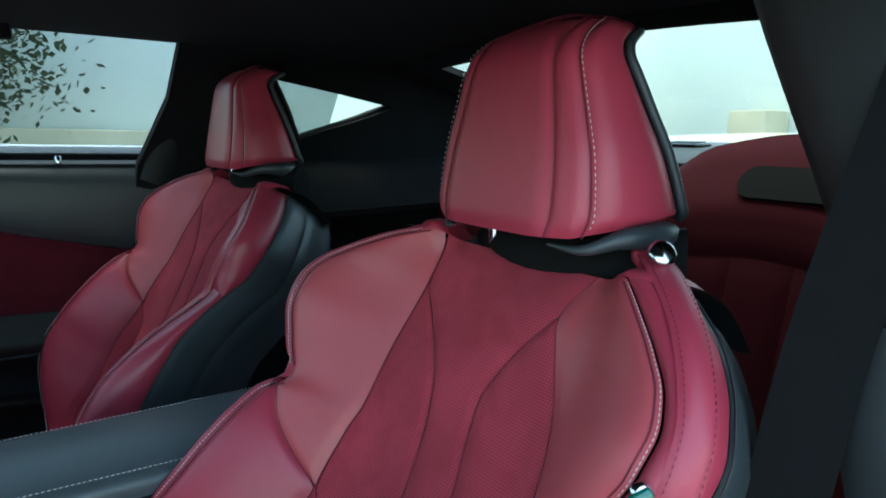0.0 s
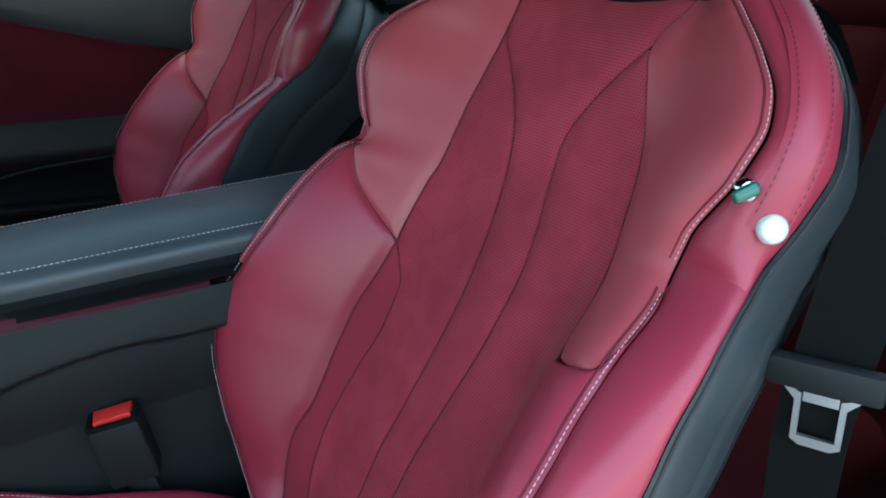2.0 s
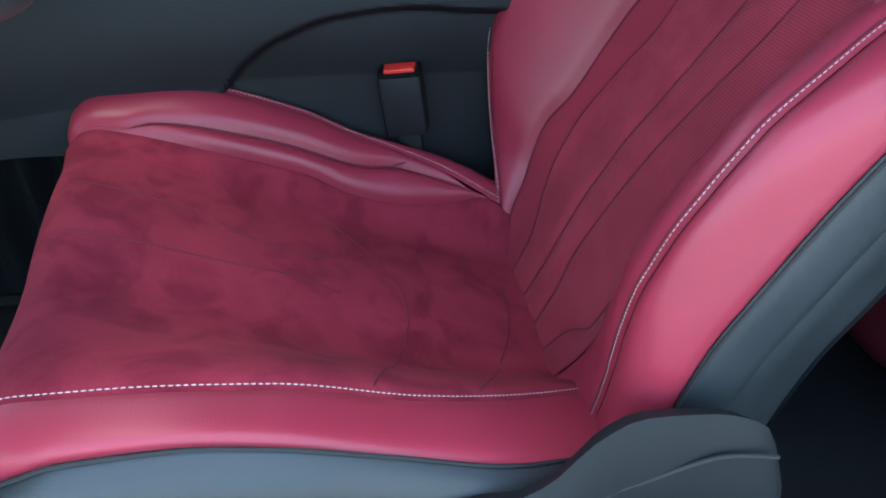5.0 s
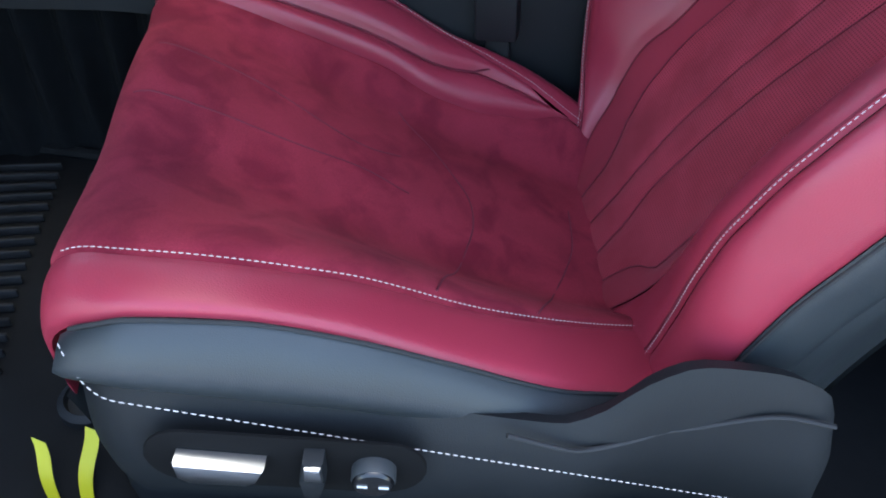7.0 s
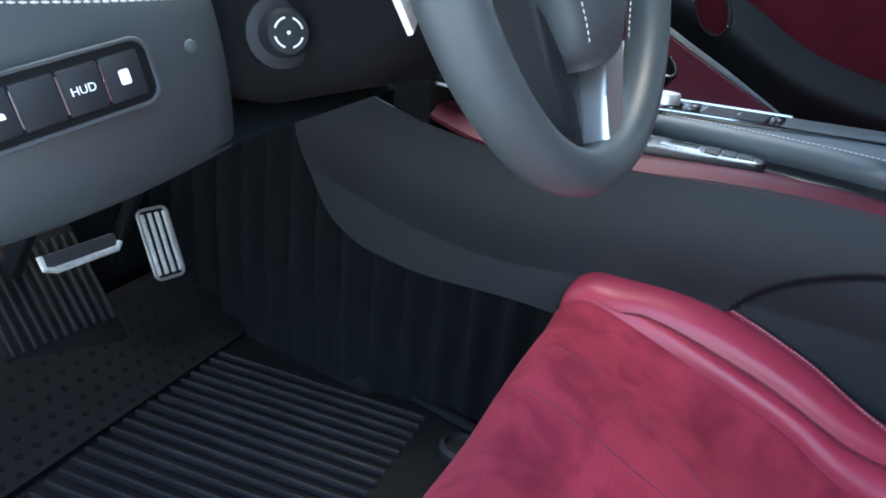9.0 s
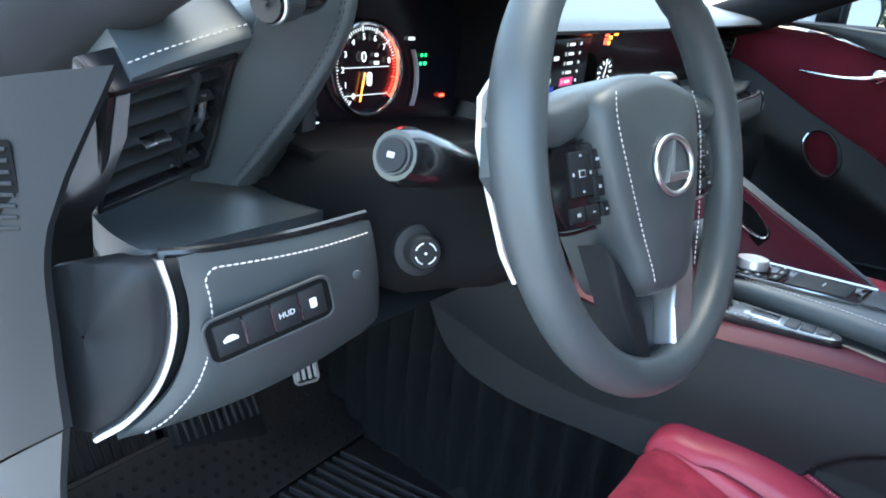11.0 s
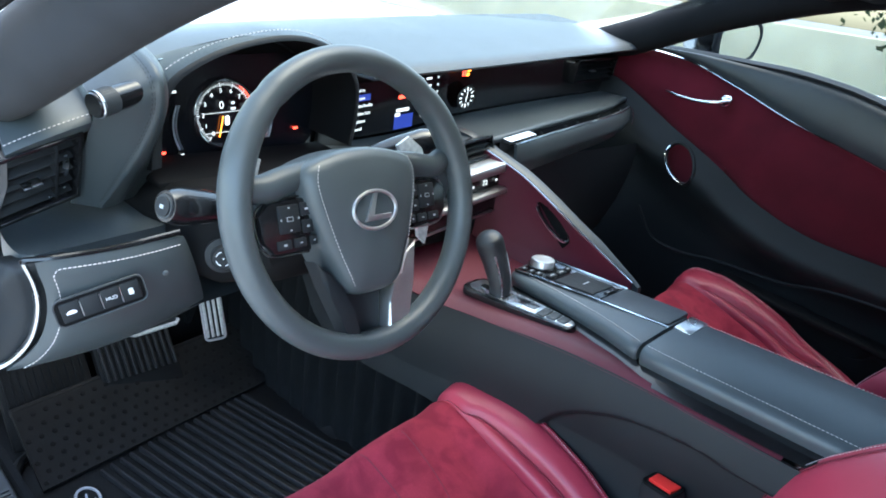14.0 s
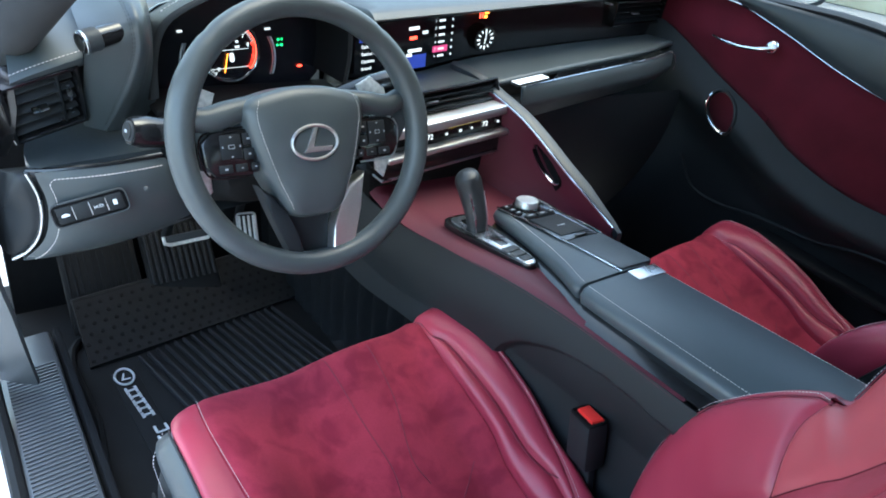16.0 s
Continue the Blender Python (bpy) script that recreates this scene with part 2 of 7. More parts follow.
def curve_pts(ctrl, n=40, closed=False):
    """Points along a smooth curve through the control points."""
    P = [np.array(p, float) for p in ctrl]
    k = len(P)
    out = []
    segs = k if closed else k - 1
    for i in range(segs):
        if closed:
            p0, p1, p2, p3 = P[i - 1], P[i], P[(i + 1) % k], P[(i + 2) % k]
        else:
            p1, p2 = P[i], P[i + 1]
            p0 = P[i - 1] if i else 2 * p1 - p2
            p3 = P[i + 2] if i + 2 < k else 2 * p2 - p1
        m = max(int(round(n / segs)), 1)
        for j in range(m):
            t = j / m
            out.append(0.5 * (2 * p1 + (p2 - p0) * t + (2 * p0 - 5 * p1 + 4 * p2 - p3) * t * t + (3 * p1 - p0 - 3 * p2 + p3) * t ** 3))
    if not closed:
        out.append(P[-1])
    return out


def table(rows):
    """A smooth scalar function through (argument, value) rows."""
    xs = np.array([r[0] for r in rows], float)
    ys = np.array([r[1] for r in rows], float)
    d = np.diff(ys) / np.diff(xs)
    m = np.concatenate([[d[0]], np.where(d[:-1] * d[1:] > 0, 2 * d[:-1] * d[1:] / (d[:-1] + d[1:] + 1e-12 * np.sign(d[:-1] + d[1:] + 1e-15)), 0), [d[-1]]])

    def f(x):
        x = min(max(x, xs[0]), xs[-1])
        i = min(max(int(np.searchsorted(xs, x)) - 1, 0), len(xs) - 2)
        h = xs[i + 1] - xs[i]
        t = (x - xs[i]) / h
        return float((1 + 2 * t) * (1 - t) ** 2 * ys[i] + t * (1 - t) ** 2 * h * m[i] + t * t * (3 - 2 * t) * ys[i + 1] + t * t * (t - 1) * h * m[i + 1])
    return f


def grid(f, nu, nv, close_u=False):
    """A bmesh sheet: f(u, v) for u, v in 0..1."""
    bm = bmesh.new()
    V = [[bm.verts.new(f(i / nu, j / nv)) for j in range(nv + 1)] for i in range(nu if close_u else nu + 1)]
    for i in range(nu):
        for j in range(nv):
            a, b = V[i], V[(i + 1) % len(V)]
            bm.faces.new((a[j], b[j], b[j + 1], a[j + 1]))
    return bm


def thicken(bm, d):
    """Gives an open sheet a back, d metres along the negative normals."""
    bmesh.ops.recalc_face_normals(bm, faces=bm.faces)
    bmesh.ops.solidify(bm, geom=bm.faces[:], thickness=d)
    return bm


def loft(loops, caps=True, closed=True):
    """A skin over loops of equal length."""
    bm = bmesh.new()
    V = [[bm.verts.new(p) for p in loop] for loop in loops]
    n = len(V[0])
    for a, b in zip(V[:-1], V[1:]):
        for i in range(n if closed else n - 1):
            bm.faces.new((a[i], a[(i + 1) % n], b[(i + 1) % n], b[i]))
    if caps and closed:
        bm.faces.new(V[0][::-1])
        bm.faces.new(V[-1])
    return bm


def frames_along(pts, up=(0, 0, 1)):
    pts = [Vector(p) for p in pts]
    out = []
    for i, p in enumerate(pts):
        t = (pts[min(i + 1, len(pts) - 1)] - pts[max(i - 1, 0)]).normalized()
        side = t.cross(Vector(up))
        if side.length < 1e-5:
            side = t.cross(Vector((1, 0, 0)))
        side.normalize()
        out.append((p, t, side, side.cross(t).normalized()))
    return out


def tube(pts, r, sides=8, closed=False, up=(0, 0, 1), flat=1.0):
    """A round bar along points; r may be a function of 0..1."""
    fr = frames_along(pts, up)
    if closed:
        q = [Vector(p) for p in pts]
        fr = []
        for i, p in enumerate(q):
            t = (q[(i + 1) % len(q)] - q[i - 1]).normalized()
            side = t.cross(Vector(up)).normalized()
            fr.append((p, t, side, side.cross(t).normalized()))
    loops = []
    for i, (p, t, s, n) in enumerate(fr):
        rr = r(i / max(len(fr) - 1, 1)) if callable(r) else r
        loops.append([p + s * (rr * math.cos(2 * math.pi * k / sides)) + n * (flat * rr * math.sin(2 * math.pi * k / sides)) for k in range(sides)])
    if closed:
        loops.append(loops[0])
        bm = loft(loops, caps=False)
        bmesh.ops.remove_doubles(bm, verts=bm.verts, dist=1e-6)
        return bm
    return loft(loops)


def stitches(pts, length=0.0028, gap=0.0014, r=0.00042, lift=(0, 0, 0)):
    """A row of thread stitches along a line of points."""
    bm = bmesh.new()
    P = [Vector(p) + Vector(lift) for p in pts]
    d = [0.0]
    for a, b in zip(P[:-1], P[1:]):
        d.append(d[-1] + (b - a).length)

    def at(s):
        i = min(max(int(np.searchsorted(d, s)) - 1, 0), len(P) - 2)
        k = (s - d[i]) / max(d[i + 1] - d[i], 1e-9)
        return P[i].lerp(P[i + 1], min(max(k, 0), 1))
    s = 0.0
    while s + length < d[-1]:
        a, b = at(s), at(s + length)
        t = (b - a).normalized()
        side = t.cross(Vector((0.3, 0.5, 0.8))).normalized()
        n = side.cross(t)
        ring = lambda c, q: [bm.verts.new(c + side * (q * x) + n * (q * y)) for x, y in ((1, 0), (0, 1), (-1, 0), (0, -1))]
        A, Bv, C2 = ring(a, r * 0.5), ring(a.lerp(b, 0.5), r), ring(b, r * 0.5)
        for u, v in ((A, Bv), (Bv, C2)):
            for i in range(4):
                bm.faces.new((u[i], u[(i + 1) % 4], v[(i + 1) % 4], v[i]))
        bm.faces.new(A[::-1])
        bm.faces.new(C2)
        s += length + gap
    return bm


def box(sx, sy, sz, bevel=0.003, m=None, segs=2):
    """A rounded block centred at the origin, or set by the pose m."""
    bm = bmesh.new()
    bmesh.ops.create_cube(bm, size=1, matrix=Matrix.Diagonal((sx, sy, sz, 1)))
    if bevel > 0:
        bmesh.ops.bevel(bm, geom=bm.edges[:], offset=min(bevel, 0.49 * min(sx, sy, sz)), segments=segs, affect="EDGES", profile=0.5)
    if m is not None:
        bm.transform(m)
    return bm


def prism(outline, thick, m=None, bevel=0.0, segs=2):
    """A plate: an outline in x, y, thick along z from 0."""
    bm = bmesh.new()
    a = [bm.verts.new((p[0], p[1], 0)) for p in outline]
    b = [bm.verts.new((p[0], p[1], thick)) for p in outline]
    n = len(a)
    bm.faces.new(a[::-1])
    top = bm.faces.new(b)
    for i in range(n):
        bm.faces.new((a[i], a[(i + 1) % n], b[(i + 1) % n], b[i]))
    if bevel > 0:
        bmesh.ops.bevel(bm, geom=list(top.edges), offset=bevel, segments=segs, affect="EDGES", profile=0.5)
    if m is not None:
        bm.transform(m)
    return bm


def lathe(profile, n=28, m=None):
    """Turned about z: profile rows of radius, height."""
    loops = [[(r * math.cos(2 * math.pi * k / n), r * math.sin(2 * math.pi * k / n), z) for k in range(n)] for r, z in profile]
    bm = loft(loops)
    if m is not None:
        bm.transform(m)
    return bm


def joined(*bms):
    out = bmesh.new()
    for b in bms:
        me = bpy.data.meshes.new("t")
        b.to_mesh(me)
        b.free()
        out.from_mesh(me)
        bpy.data.meshes.remove(me)
    return out


def plane_pose(origin, right, up):
    """A pose whose x runs along right, y along up, z out of that plane."""
    r = Vector(right).normalized()
    u = Vector(up)
    u = (u - r * u.dot(r)).normalized()
    n = r.cross(u)
    return Matrix(((r.x, u.x, n.x, origin[0]), (r.y, u.y, n.y, origin[1]), (r.z, u.z, n.z, origin[2]), (0, 0, 0, 1)))


def lettering(text, size, depth, m, mat, parent, name="lettering", align="CENTER", label=""):
    cu = bpy.data.curves.new(name, "FONT")
    cu.body, cu.size, cu.extrude, cu.align_x, cu.align_y = text, size, depth, align, "CENTER"
    cu.resolution_u = 3
    tmp = bpy.data.objects.new(name, cu)
    me = bpy.data.meshes.new_from_object(tmp)
    bpy.data.objects.remove(tmp)
    bpy.data.curves.remove(cu)
    me.transform(m)
    me.materials.append(M[mat])
    ob = new(name, me)
    ob.parent = parent
    return tagged(ob, label)


def rounded(w, h, r, n=5):
    """A rounded rectangle's outline, centred."""
    out = []
    for cx, cy, a0 in ((w / 2 - r, h / 2 - r, 0), (-w / 2 + r, h / 2 - r, 90), (-w / 2 + r, -h / 2 + r, 180), (w / 2 - r, -h / 2 + r, 270)):
        for k in range(n + 1):
            a = radians(a0 + 90 * k / n)
            out.append((cx + r * math.cos(a), cy + r * math.sin(a)))
    return out

# ---- ground and surroundings ----
GROUND = 0.06
bm = bmesh.new()
bmesh.ops.create_grid(bm, x_segments=40, y_segments=40, size=600, matrix=Matrix.Translation((0, 0, GROUND)))
M["asphalt"] = material("pale_concrete", (0.34, 0.335, 0.32), 0.9, grain=0.4, grain_scale=60, vary=0.18, vary_scale=0.35, bump=0.4, bump_scale=200)
M["wall_white"] = material("pale_render_wall", (0.84, 0.88, 0.82), 0.85, vary=0.06, vary_scale=0.4, bump=0.3, bump_scale=80)
M["kerb"] = material("sandy_kerb", (0.74, 0.66, 0.46), 0.9, grain=0.3, grain_scale=50, vary=0.15, vary_scale=2)
M["leaf"] = material("dull_leaf", (0.07, 0.10, 0.045), 0.7, vary=0.4, vary_scale=3)
M["bark"] = material("grey_bark", (0.11, 0.085, 0.06), 0.9, vary=0.3, bump=0.8, bump_scale=60)
part("ground", bm, "asphalt", label="pale concrete yard under the car", kind="structure")
# pale wall behind the passenger side and across the rear
wall = part("wall_east", box(0.4, 15.0, 7.0, 0.02, pose(13.0, -6.6, GROUND + 3.5)), "wall_white", label="tall pale rendered building wall", kind="structure")
wall2 = part("wall_south", box(18.0, 0.4, 7.0, 0.02, pose(8.7, -15.6, GROUND + 3.5)), "wall_white", label="tall pale building wall behind the car", kind="structure")
for y in (-12, -4.2):
    part("joint_strip", box(0.03, 0.03, 6.8, 0.004, pose(12.785, y, GROUND + 3.45)), "jamb", wall, "grey panel joint")
for x in (5.9,):
    part("joint_strip", box(0.03, 0.03, 6.8, 0.004, pose(x, -15.385, GROUND + 3.45)), "jamb", wall2, "grey panel joint")
part("kerb_east", box(1.1, 40, 1.0, 0.04, pose(12.2, 2, GROUND + 0.50)), "kerb", label="sandy planter wall along the building", kind="structure")
part("kerb_south", box(0.95, 0.9, 1.74, 0.04, pose(8.75, -14.9, GROUND + 0.87)), "kerb", label="sandy block at the foot of the wall", kind="structure")
part("road", box(7.0, 60, 0.02, 0, pose(6.5, 24, GROUND + 0.012)), material("grey_road", (0.20, 0.20, 0.20), 0.9, grain=0.4, grain_scale=50, vary=0.2, vary_scale=0.4), label="grey road strip beyond the car", kind="structure")


def tree(x, y, h, seed):
    rnd = random.Random(seed)
    t = thing("tree", "soft green tree with a loose hanging crown", "tree", "trees")
    t.matrix_basis = pose(x, y, GROUND)
    bms = [tube(curve_pts([(0, 0, 0), (0.05, 0.03, h * 0.25), (-0.04, 0.05, h * 0.5), (0.05, 0, h * 0.8)], 16), lambda k: 0.13 * (1 - 0.75 * k), 8, up=(1, 0, 0))]
    tips = []
    for k in range(12):
        a = k * 2.4
        z = h * (0.35 + 0.045 * k)
        r = 1.3 * (1 - 0.04 * k)
        tip = (math.cos(a) * r, math.sin(a) * r, z + 0.5)
        tips.append(tip)
        bms.append(tube(curve_pts([(0, 0, z), (math.cos(a) * r * 0.5, math.sin(a) * r * 0.5, z + 0.35), tip], 10), lambda q: 0.045 * (1 - 0.8 * q), 6))
    part("trunk", joined(*bms), "bark", t)
    vs, fs = [], []
    for tip in tips:
        for k in range(560):
            c = np.array(tip) + np.array([rnd.gauss(0, 0.45), rnd.gauss(0, 0.45), rnd.gauss(-0.25, 0.55)])
            d = np.array([rnd.uniform(-1, 1) for _ in range(3)])
            d /= np.linalg.norm(d)
            s = np.cross(d, [0.3, 0.2, 1])
            s /= np.linalg.norm(s) + 1e-9
            L, w = rnd.uniform(0.09, 0.18), rnd.uniform(0.03, 0.06)
            i = len(vs)
            vs += [tuple(c), tuple(c + d * L * 0.5 + s * w), tuple(c + d * L), tuple(c + d * L * 0.5 - s * w)]
            fs.append((i, i + 1, i + 2, i + 3))
    me = bpy.data.meshes.new("crown")
    me.from_pydata(vs, [], fs)
    me.materials.append(M["leaf"])
    ob = new("crown", me)
    ob.parent = t


tree(11.2, 0.75, 4.0, 8)
tree(17.4, 2.6, 4.4, 5)

# ---- car shell ----
FLOOR = 0.325
part("floor", box(1.46, 2.3, 0.04, 0.004, pose(0, 0.05, FLOOR - 0.02)), "carpet", label="black carpeted cabin floor", kind="structure")


def sheet(name, f, nu, nv, mat, label, d=0.012, kind="structure", parent=None, angle=40):
    bm = grid(f, nu, nv)
    thicken(bm, d)
    return part(name, bm, mat, parent, label, angle=angle, kind=kind)


# roof lining over a gentle crown
sheet("ceiling", lambda u, v: Vector((-0.60 + 1.20 * u, 0.30 - 1.06 * v, 1.262 + 0.030 * math.sin(math.pi * u) - 0.012 * max((v - 0.45) / 0.55, 0) ** 2 - 0.030 * max((0.2 - v) / 0.2, 0) ** 2)), 14, 24, "headliner", "black cloth roof lining", 0.02)
# outer roof skin
sheet("roof_skin", lambda u, v: Vector((-0.64 + 1.28 * u, 0.34 - 1.12 * v, 1.310 + 0.030 * math.sin(math.pi * u) - 0.02 * max((v - 0.45) / 0.55, 0) ** 2 - 0.03 * max((0.2 - v) / 0.2, 0) ** 2)), 14, 24, "white_paint", "white car roof", 0.006)


def pillar(name, pts, w, d, mat, label, up=(1, 0, 0)):
    fr = frames_along(curve_pts(pts, 24), up)
    loops = []
    for i, (p, t, s, n) in enumerate(fr):
        k = i / (len(fr) - 1)
        ww = w(k) if callable(w) else w
        loops.append([p + s * (ww * math.cos(a)) * 0.5 + n * (d * math.sin(a)) * 0.5 for a in [2 * math.pi * j / 16 for j in range(16)]])
    return part(name, loft(loops), mat, label=label, kind="structure")


# windscreen pillars, suede clad
pillar("trim_pillar_left", [(-0.684, 0.86, 0.918), (-0.669, 0.60, 1.033), (-0.637, 0.36, 1.155), (-0.598, 0.14, 1.240), (-0.575, -0.06, 1.262)], lambda k: 0.088 + 0.002 * k, 0.070, "pillar_suede", "grey suede-clad windscreen pillar")
pillar("trim_pillar_right", [(0.715, 0.86, 1.03), (0.695, 0.70, 1.092), (0.665, 0.50, 1.175), (0.62, 0.24, 1.25), (0.59, 0.0, 1.265)], lambda k: 0.085, 0.06, "headliner", "black windscreen pillar trim")
pillar("trim_header", [(-0.58, 0.20, 1.245), (0.0, 0.32, 1.268), (0.60, 0.22, 1.25)], 0.10, 0.06, "headliner", "black windscreen header trim", (0, 0, 1))
# roof rails over the doors
pillar("trim_rail_right", [(0.60, 0.18, 1.262), (0.605, -0.25, 1.262), (0.60, -0.50, 1.260), (0.58, -0.74, 1.255)], 0.06, 0.04, "headliner", "black roof rail trim", (0, 0, 1))
pillar("trim_rail_left", [(-0.60, 0.12, 1.255), (-0.62, -0.25, 1.258), (-0.62, -0.55, 1.255), (-0.60, -0.76, 1.25)], 0.07, 0.05, "headliner", "black roof rail trim", (0, 0, 1))

# ---- front seats ----
SEAT_X, SEAT_Y, SEAT_Z = -0.32, 0.15, 0.345
LEAN = radians(28.5)
UP_S = Vector((0, -math.sin(LEAN), math.cos(LEAN)))
OUT_N = Vector((0, math.cos(LEAN), math.sin(LEAN)))
BACK_O = Vector((0.01, -0.035, 0.455))
# half-width of the backrest to its stitched ridge: console side and door side
ridge_in = table([(-0.06, 0.095), (0.0, 0.127), (0.02, 0.145), (0.055, 0.184), (0.10, 0.200), (0.14, 0.218), (0.18, 0.229), (0.21, 0.227), (0.25, 0.214), (0.30, 0.204), (0.345, 0.201), (0.388, 0.199), (0.410, 0.184), (0.435, 0.200), (0.455, 0.211), (0.475, 0.221), (0.51, 0.223), (0.535, 0.211), (0.558, 0.182), (0.58, 0.152), (0.604, 0.112), (0.625, 0.100)])
ridge_out = table([(-0.06, 0.195), (0.05, 0.213), (0.09, 0.224), (0.13, 0.233), (0.16, 0.239), (0.20, 0.243), (0.23, 0.241), (0.26, 0.236), (0.30, 0.226), (0.33, 0.216), (0.365, 0.206), (0.395, 0.199), (0.418, 0.188), (0.44, 0.191), (0.455, 0.197), (0.48, 0.209), (0.505, 0.212), (0.53, 0.203), (0.555, 0.182), (0.584, 0.149), (0.613, 0.114), (0.625, 0.105)])
ridge_n = table([(-0.06, 0.0), (0.0, 0.020), (0.05, 0.046), (0.10, 0.079), (0.15, 0.104), (0.20, 0.115), (0.25, 0.112), (0.30, 0.098), (0.35, 0.076), (0.395, 0.050), (0.418, 0.036), (0.45, 0.043), (0.49, 0.050), (0.55, 0.038), (0.60, 0.018), (0.625, 0.004)])
back_0 = table([(-0.06, -0.010), (-0.03, -0.004), (0.10, 0.0), (0.20, 0.001), (0.35, -0.002), (0.55, 0.0), (0.60, -0.006), (0.625, -0.012)])
back_twist = table([(-0.06, 0.0), (0.22, 0.0), (0.42, 0.10), (0.625, 0.10)])
mid_in = table([(-0.06, 0.010), (0.0, 0.013), (0.04, 0.020), (0.10, 0.027), (0.15, 0.027), (0.20, 0.021), (0.26, 0.015), (0.33, 0.011), (0.375, 0.013), (0.427, 0.020), (0.467, 0.032), (0.493, 0.047), (0.525, 0.072), (0.554, 0.094), (0.605, 0.096)])
mid_out = table([(-0.06, 0.036), (0.0, 0.031), (0.05, 0.018), (0.10, 0.016), (0.17, 0.020), (0.24, 0.031), (0.30, 0.039), (0.36, 0.041), (0.40, 0.037), (0.44, 0.029), (0.478, 0.024), (0.497, 0.029), (0.53, 0.044), (0.562, 0.064), (0.605, 0.080)])
wing_in = table([(-0.06, 0.055), (0.0, 0.065), (0.02, 0.077), (0.045, 0.095), (0.09, 0.107), (0.14, 0.110), (0.20, 0.105), (0.26, 0.097), (0.295, 0.097), (0.318, 0.106), (0.336, 0.113), (0.39, 0.110), (0.42, 0.105), (0.47, 0.104), (0.52, 0.099), (0.554, 0.0955), (0.605, 0.0975)])
wing_out = table([(-0.06, 0.065), (0.0, 0.085), (0.03, 0.112), (0.07, 0.113), (0.11, 0.116), (0.15, 0.119), (0.20, 0.122), (0.25, 0.125), (0.30, 0.130), (0.33, 0.137), (0.355, 0.136), (0.39, 0.130), (0.42, 0.120), (0.46, 0.110), (0.49, 0.099), (0.535, 0.077), (0.562, 0.066), (0.605, 0.0815)])
aux_in = table([(-0.06, 0.085), (0.0, 0.108), (0.033, 0.119), (0.065, 0.128), (0.11, 0.131), (0.15, 0.127), (0.20, 0.127), (0.25, 0.124), (0.30, 0.117), (0.334, 0.1135)])
aux_out = table([(-0.06, 0.10), (0.0, 0.125), (0.065, 0.145), (0.11, 0.150), (0.20, 0.154), (0.28, 0.150), (0.334, 0.1375)])
arm_in = table([(0.334, 0.1135), (0.352, 0.137), (0.374, 0.161), (0.404, 0.187)])
arm_out = table([(0.334, 0.1375), (0.340, 0.176), (0.350, 0.202), (0.365, 0.204), (0.404, 0.194)])
red_edge = table([(-0.06, 0.243), (0.05, 0.258), (0.10, 0.260), (0.20, 0.264), (0.30, 0.263), (0.36, 0.257), (0.39, 0.250), (0.42, 0.241), (0.45, 0.233), (0.50, 0.236), (0.54, 0.222), (0.58, 0.192), (0.612, 0.150)])
soft_edge = lambda s: ridge_in(s) + 0.018 + 0.016 * min(max((s - 0.40) / 0.06, 0), 1)
SIDES = {1: (ridge_in, mid_in, wing_in, aux_in, arm_in, soft_edge), -1: (ridge_out, mid_out, wing_out, aux_out, arm_out, red_edge)}


def back_a(s, sg=-1):
    return SIDES[sg][0](s)


def back_n(x, s):
    a, c = back_a(s, 1 if x > 0 else -1), 0.085
    t = min(max((abs(x) - c) / max(a - c, 0.004), 0), 1)
    return back_0(s) + (ridge_n(s) - back_0(s)) * t * t * (3 - 2 * t) + back_twist(s) * x


def back_point(x, s, n=None):
    return BACK_O + Vector((x, 0, 0)) + UP_S * s + OUT_N * (back_n(x, s) if n is None else n)


def puffed(f, nu, nv, depth=0.0027, width=0.008, ends=(True, True, True, True), swell=0.0, ref=None):
    """An upholstered panel on f(u, v): its seams sink by depth, its middle swells."""
    P = [[Vector(f(i / nu, j / nv)) for j in range(nv + 1)] for i in range(nu + 1)]
    bm = bmesh.new()
    V = []
    for i in range(nu + 1):
        col = []
        for j in range(nv + 1):
            du = P[min(i + 1, nu)][j] - P[max(i - 1, 0)][j]
            dv = P[i][min(j + 1, nv)] - P[i][max(j - 1, 0)]
            n = du.cross(dv)
            n = n.normalized() if n.length > 1e-12 else Vector((0, 0, 0))
            r = ref(P[i][j]) if callable(ref) else ref
            if r is not None and n.dot(Vector(r)) < 0:
                n = -n
            d = []
            if ends[0]:
                d.append((P[i][j] - P[0][j]).length)
            if ends[1]:
                d.append((P[i][j] - P[nu][j]).length)
            if ends[2]:
                d.append((P[i][j] - P[i][0]).length)
            if ends[3]:
                d.append((P[i][j] - P[i][nv]).length)
            k = math.exp(-(min(d) / width) ** 2) if d else 0
            off = -depth * k + swell * math.sin(math.pi * i / nu) * math.sin(math.pi * j / nv)
            col.append(bm.verts.new(P[i][j] + n * off))
        V.append(col)
    for i in range(nu):
        for j in range(nv):
            q = [V[i][j], V[i + 1][j], V[i + 1][j + 1], V[i][j + 1]]
            bm.faces.new(q)
    return bm


side_end = table([(-0.06, -0.01), (0.04, 0.012), (0.09, 0.030), (0.15, 0.046), (0.25, 0.054), (0.33, 0.050), (0.39, 0.030), (0.43, 0.006), (0.46, -0.012), (0.51, -0.020), (0.612, -0.042)])


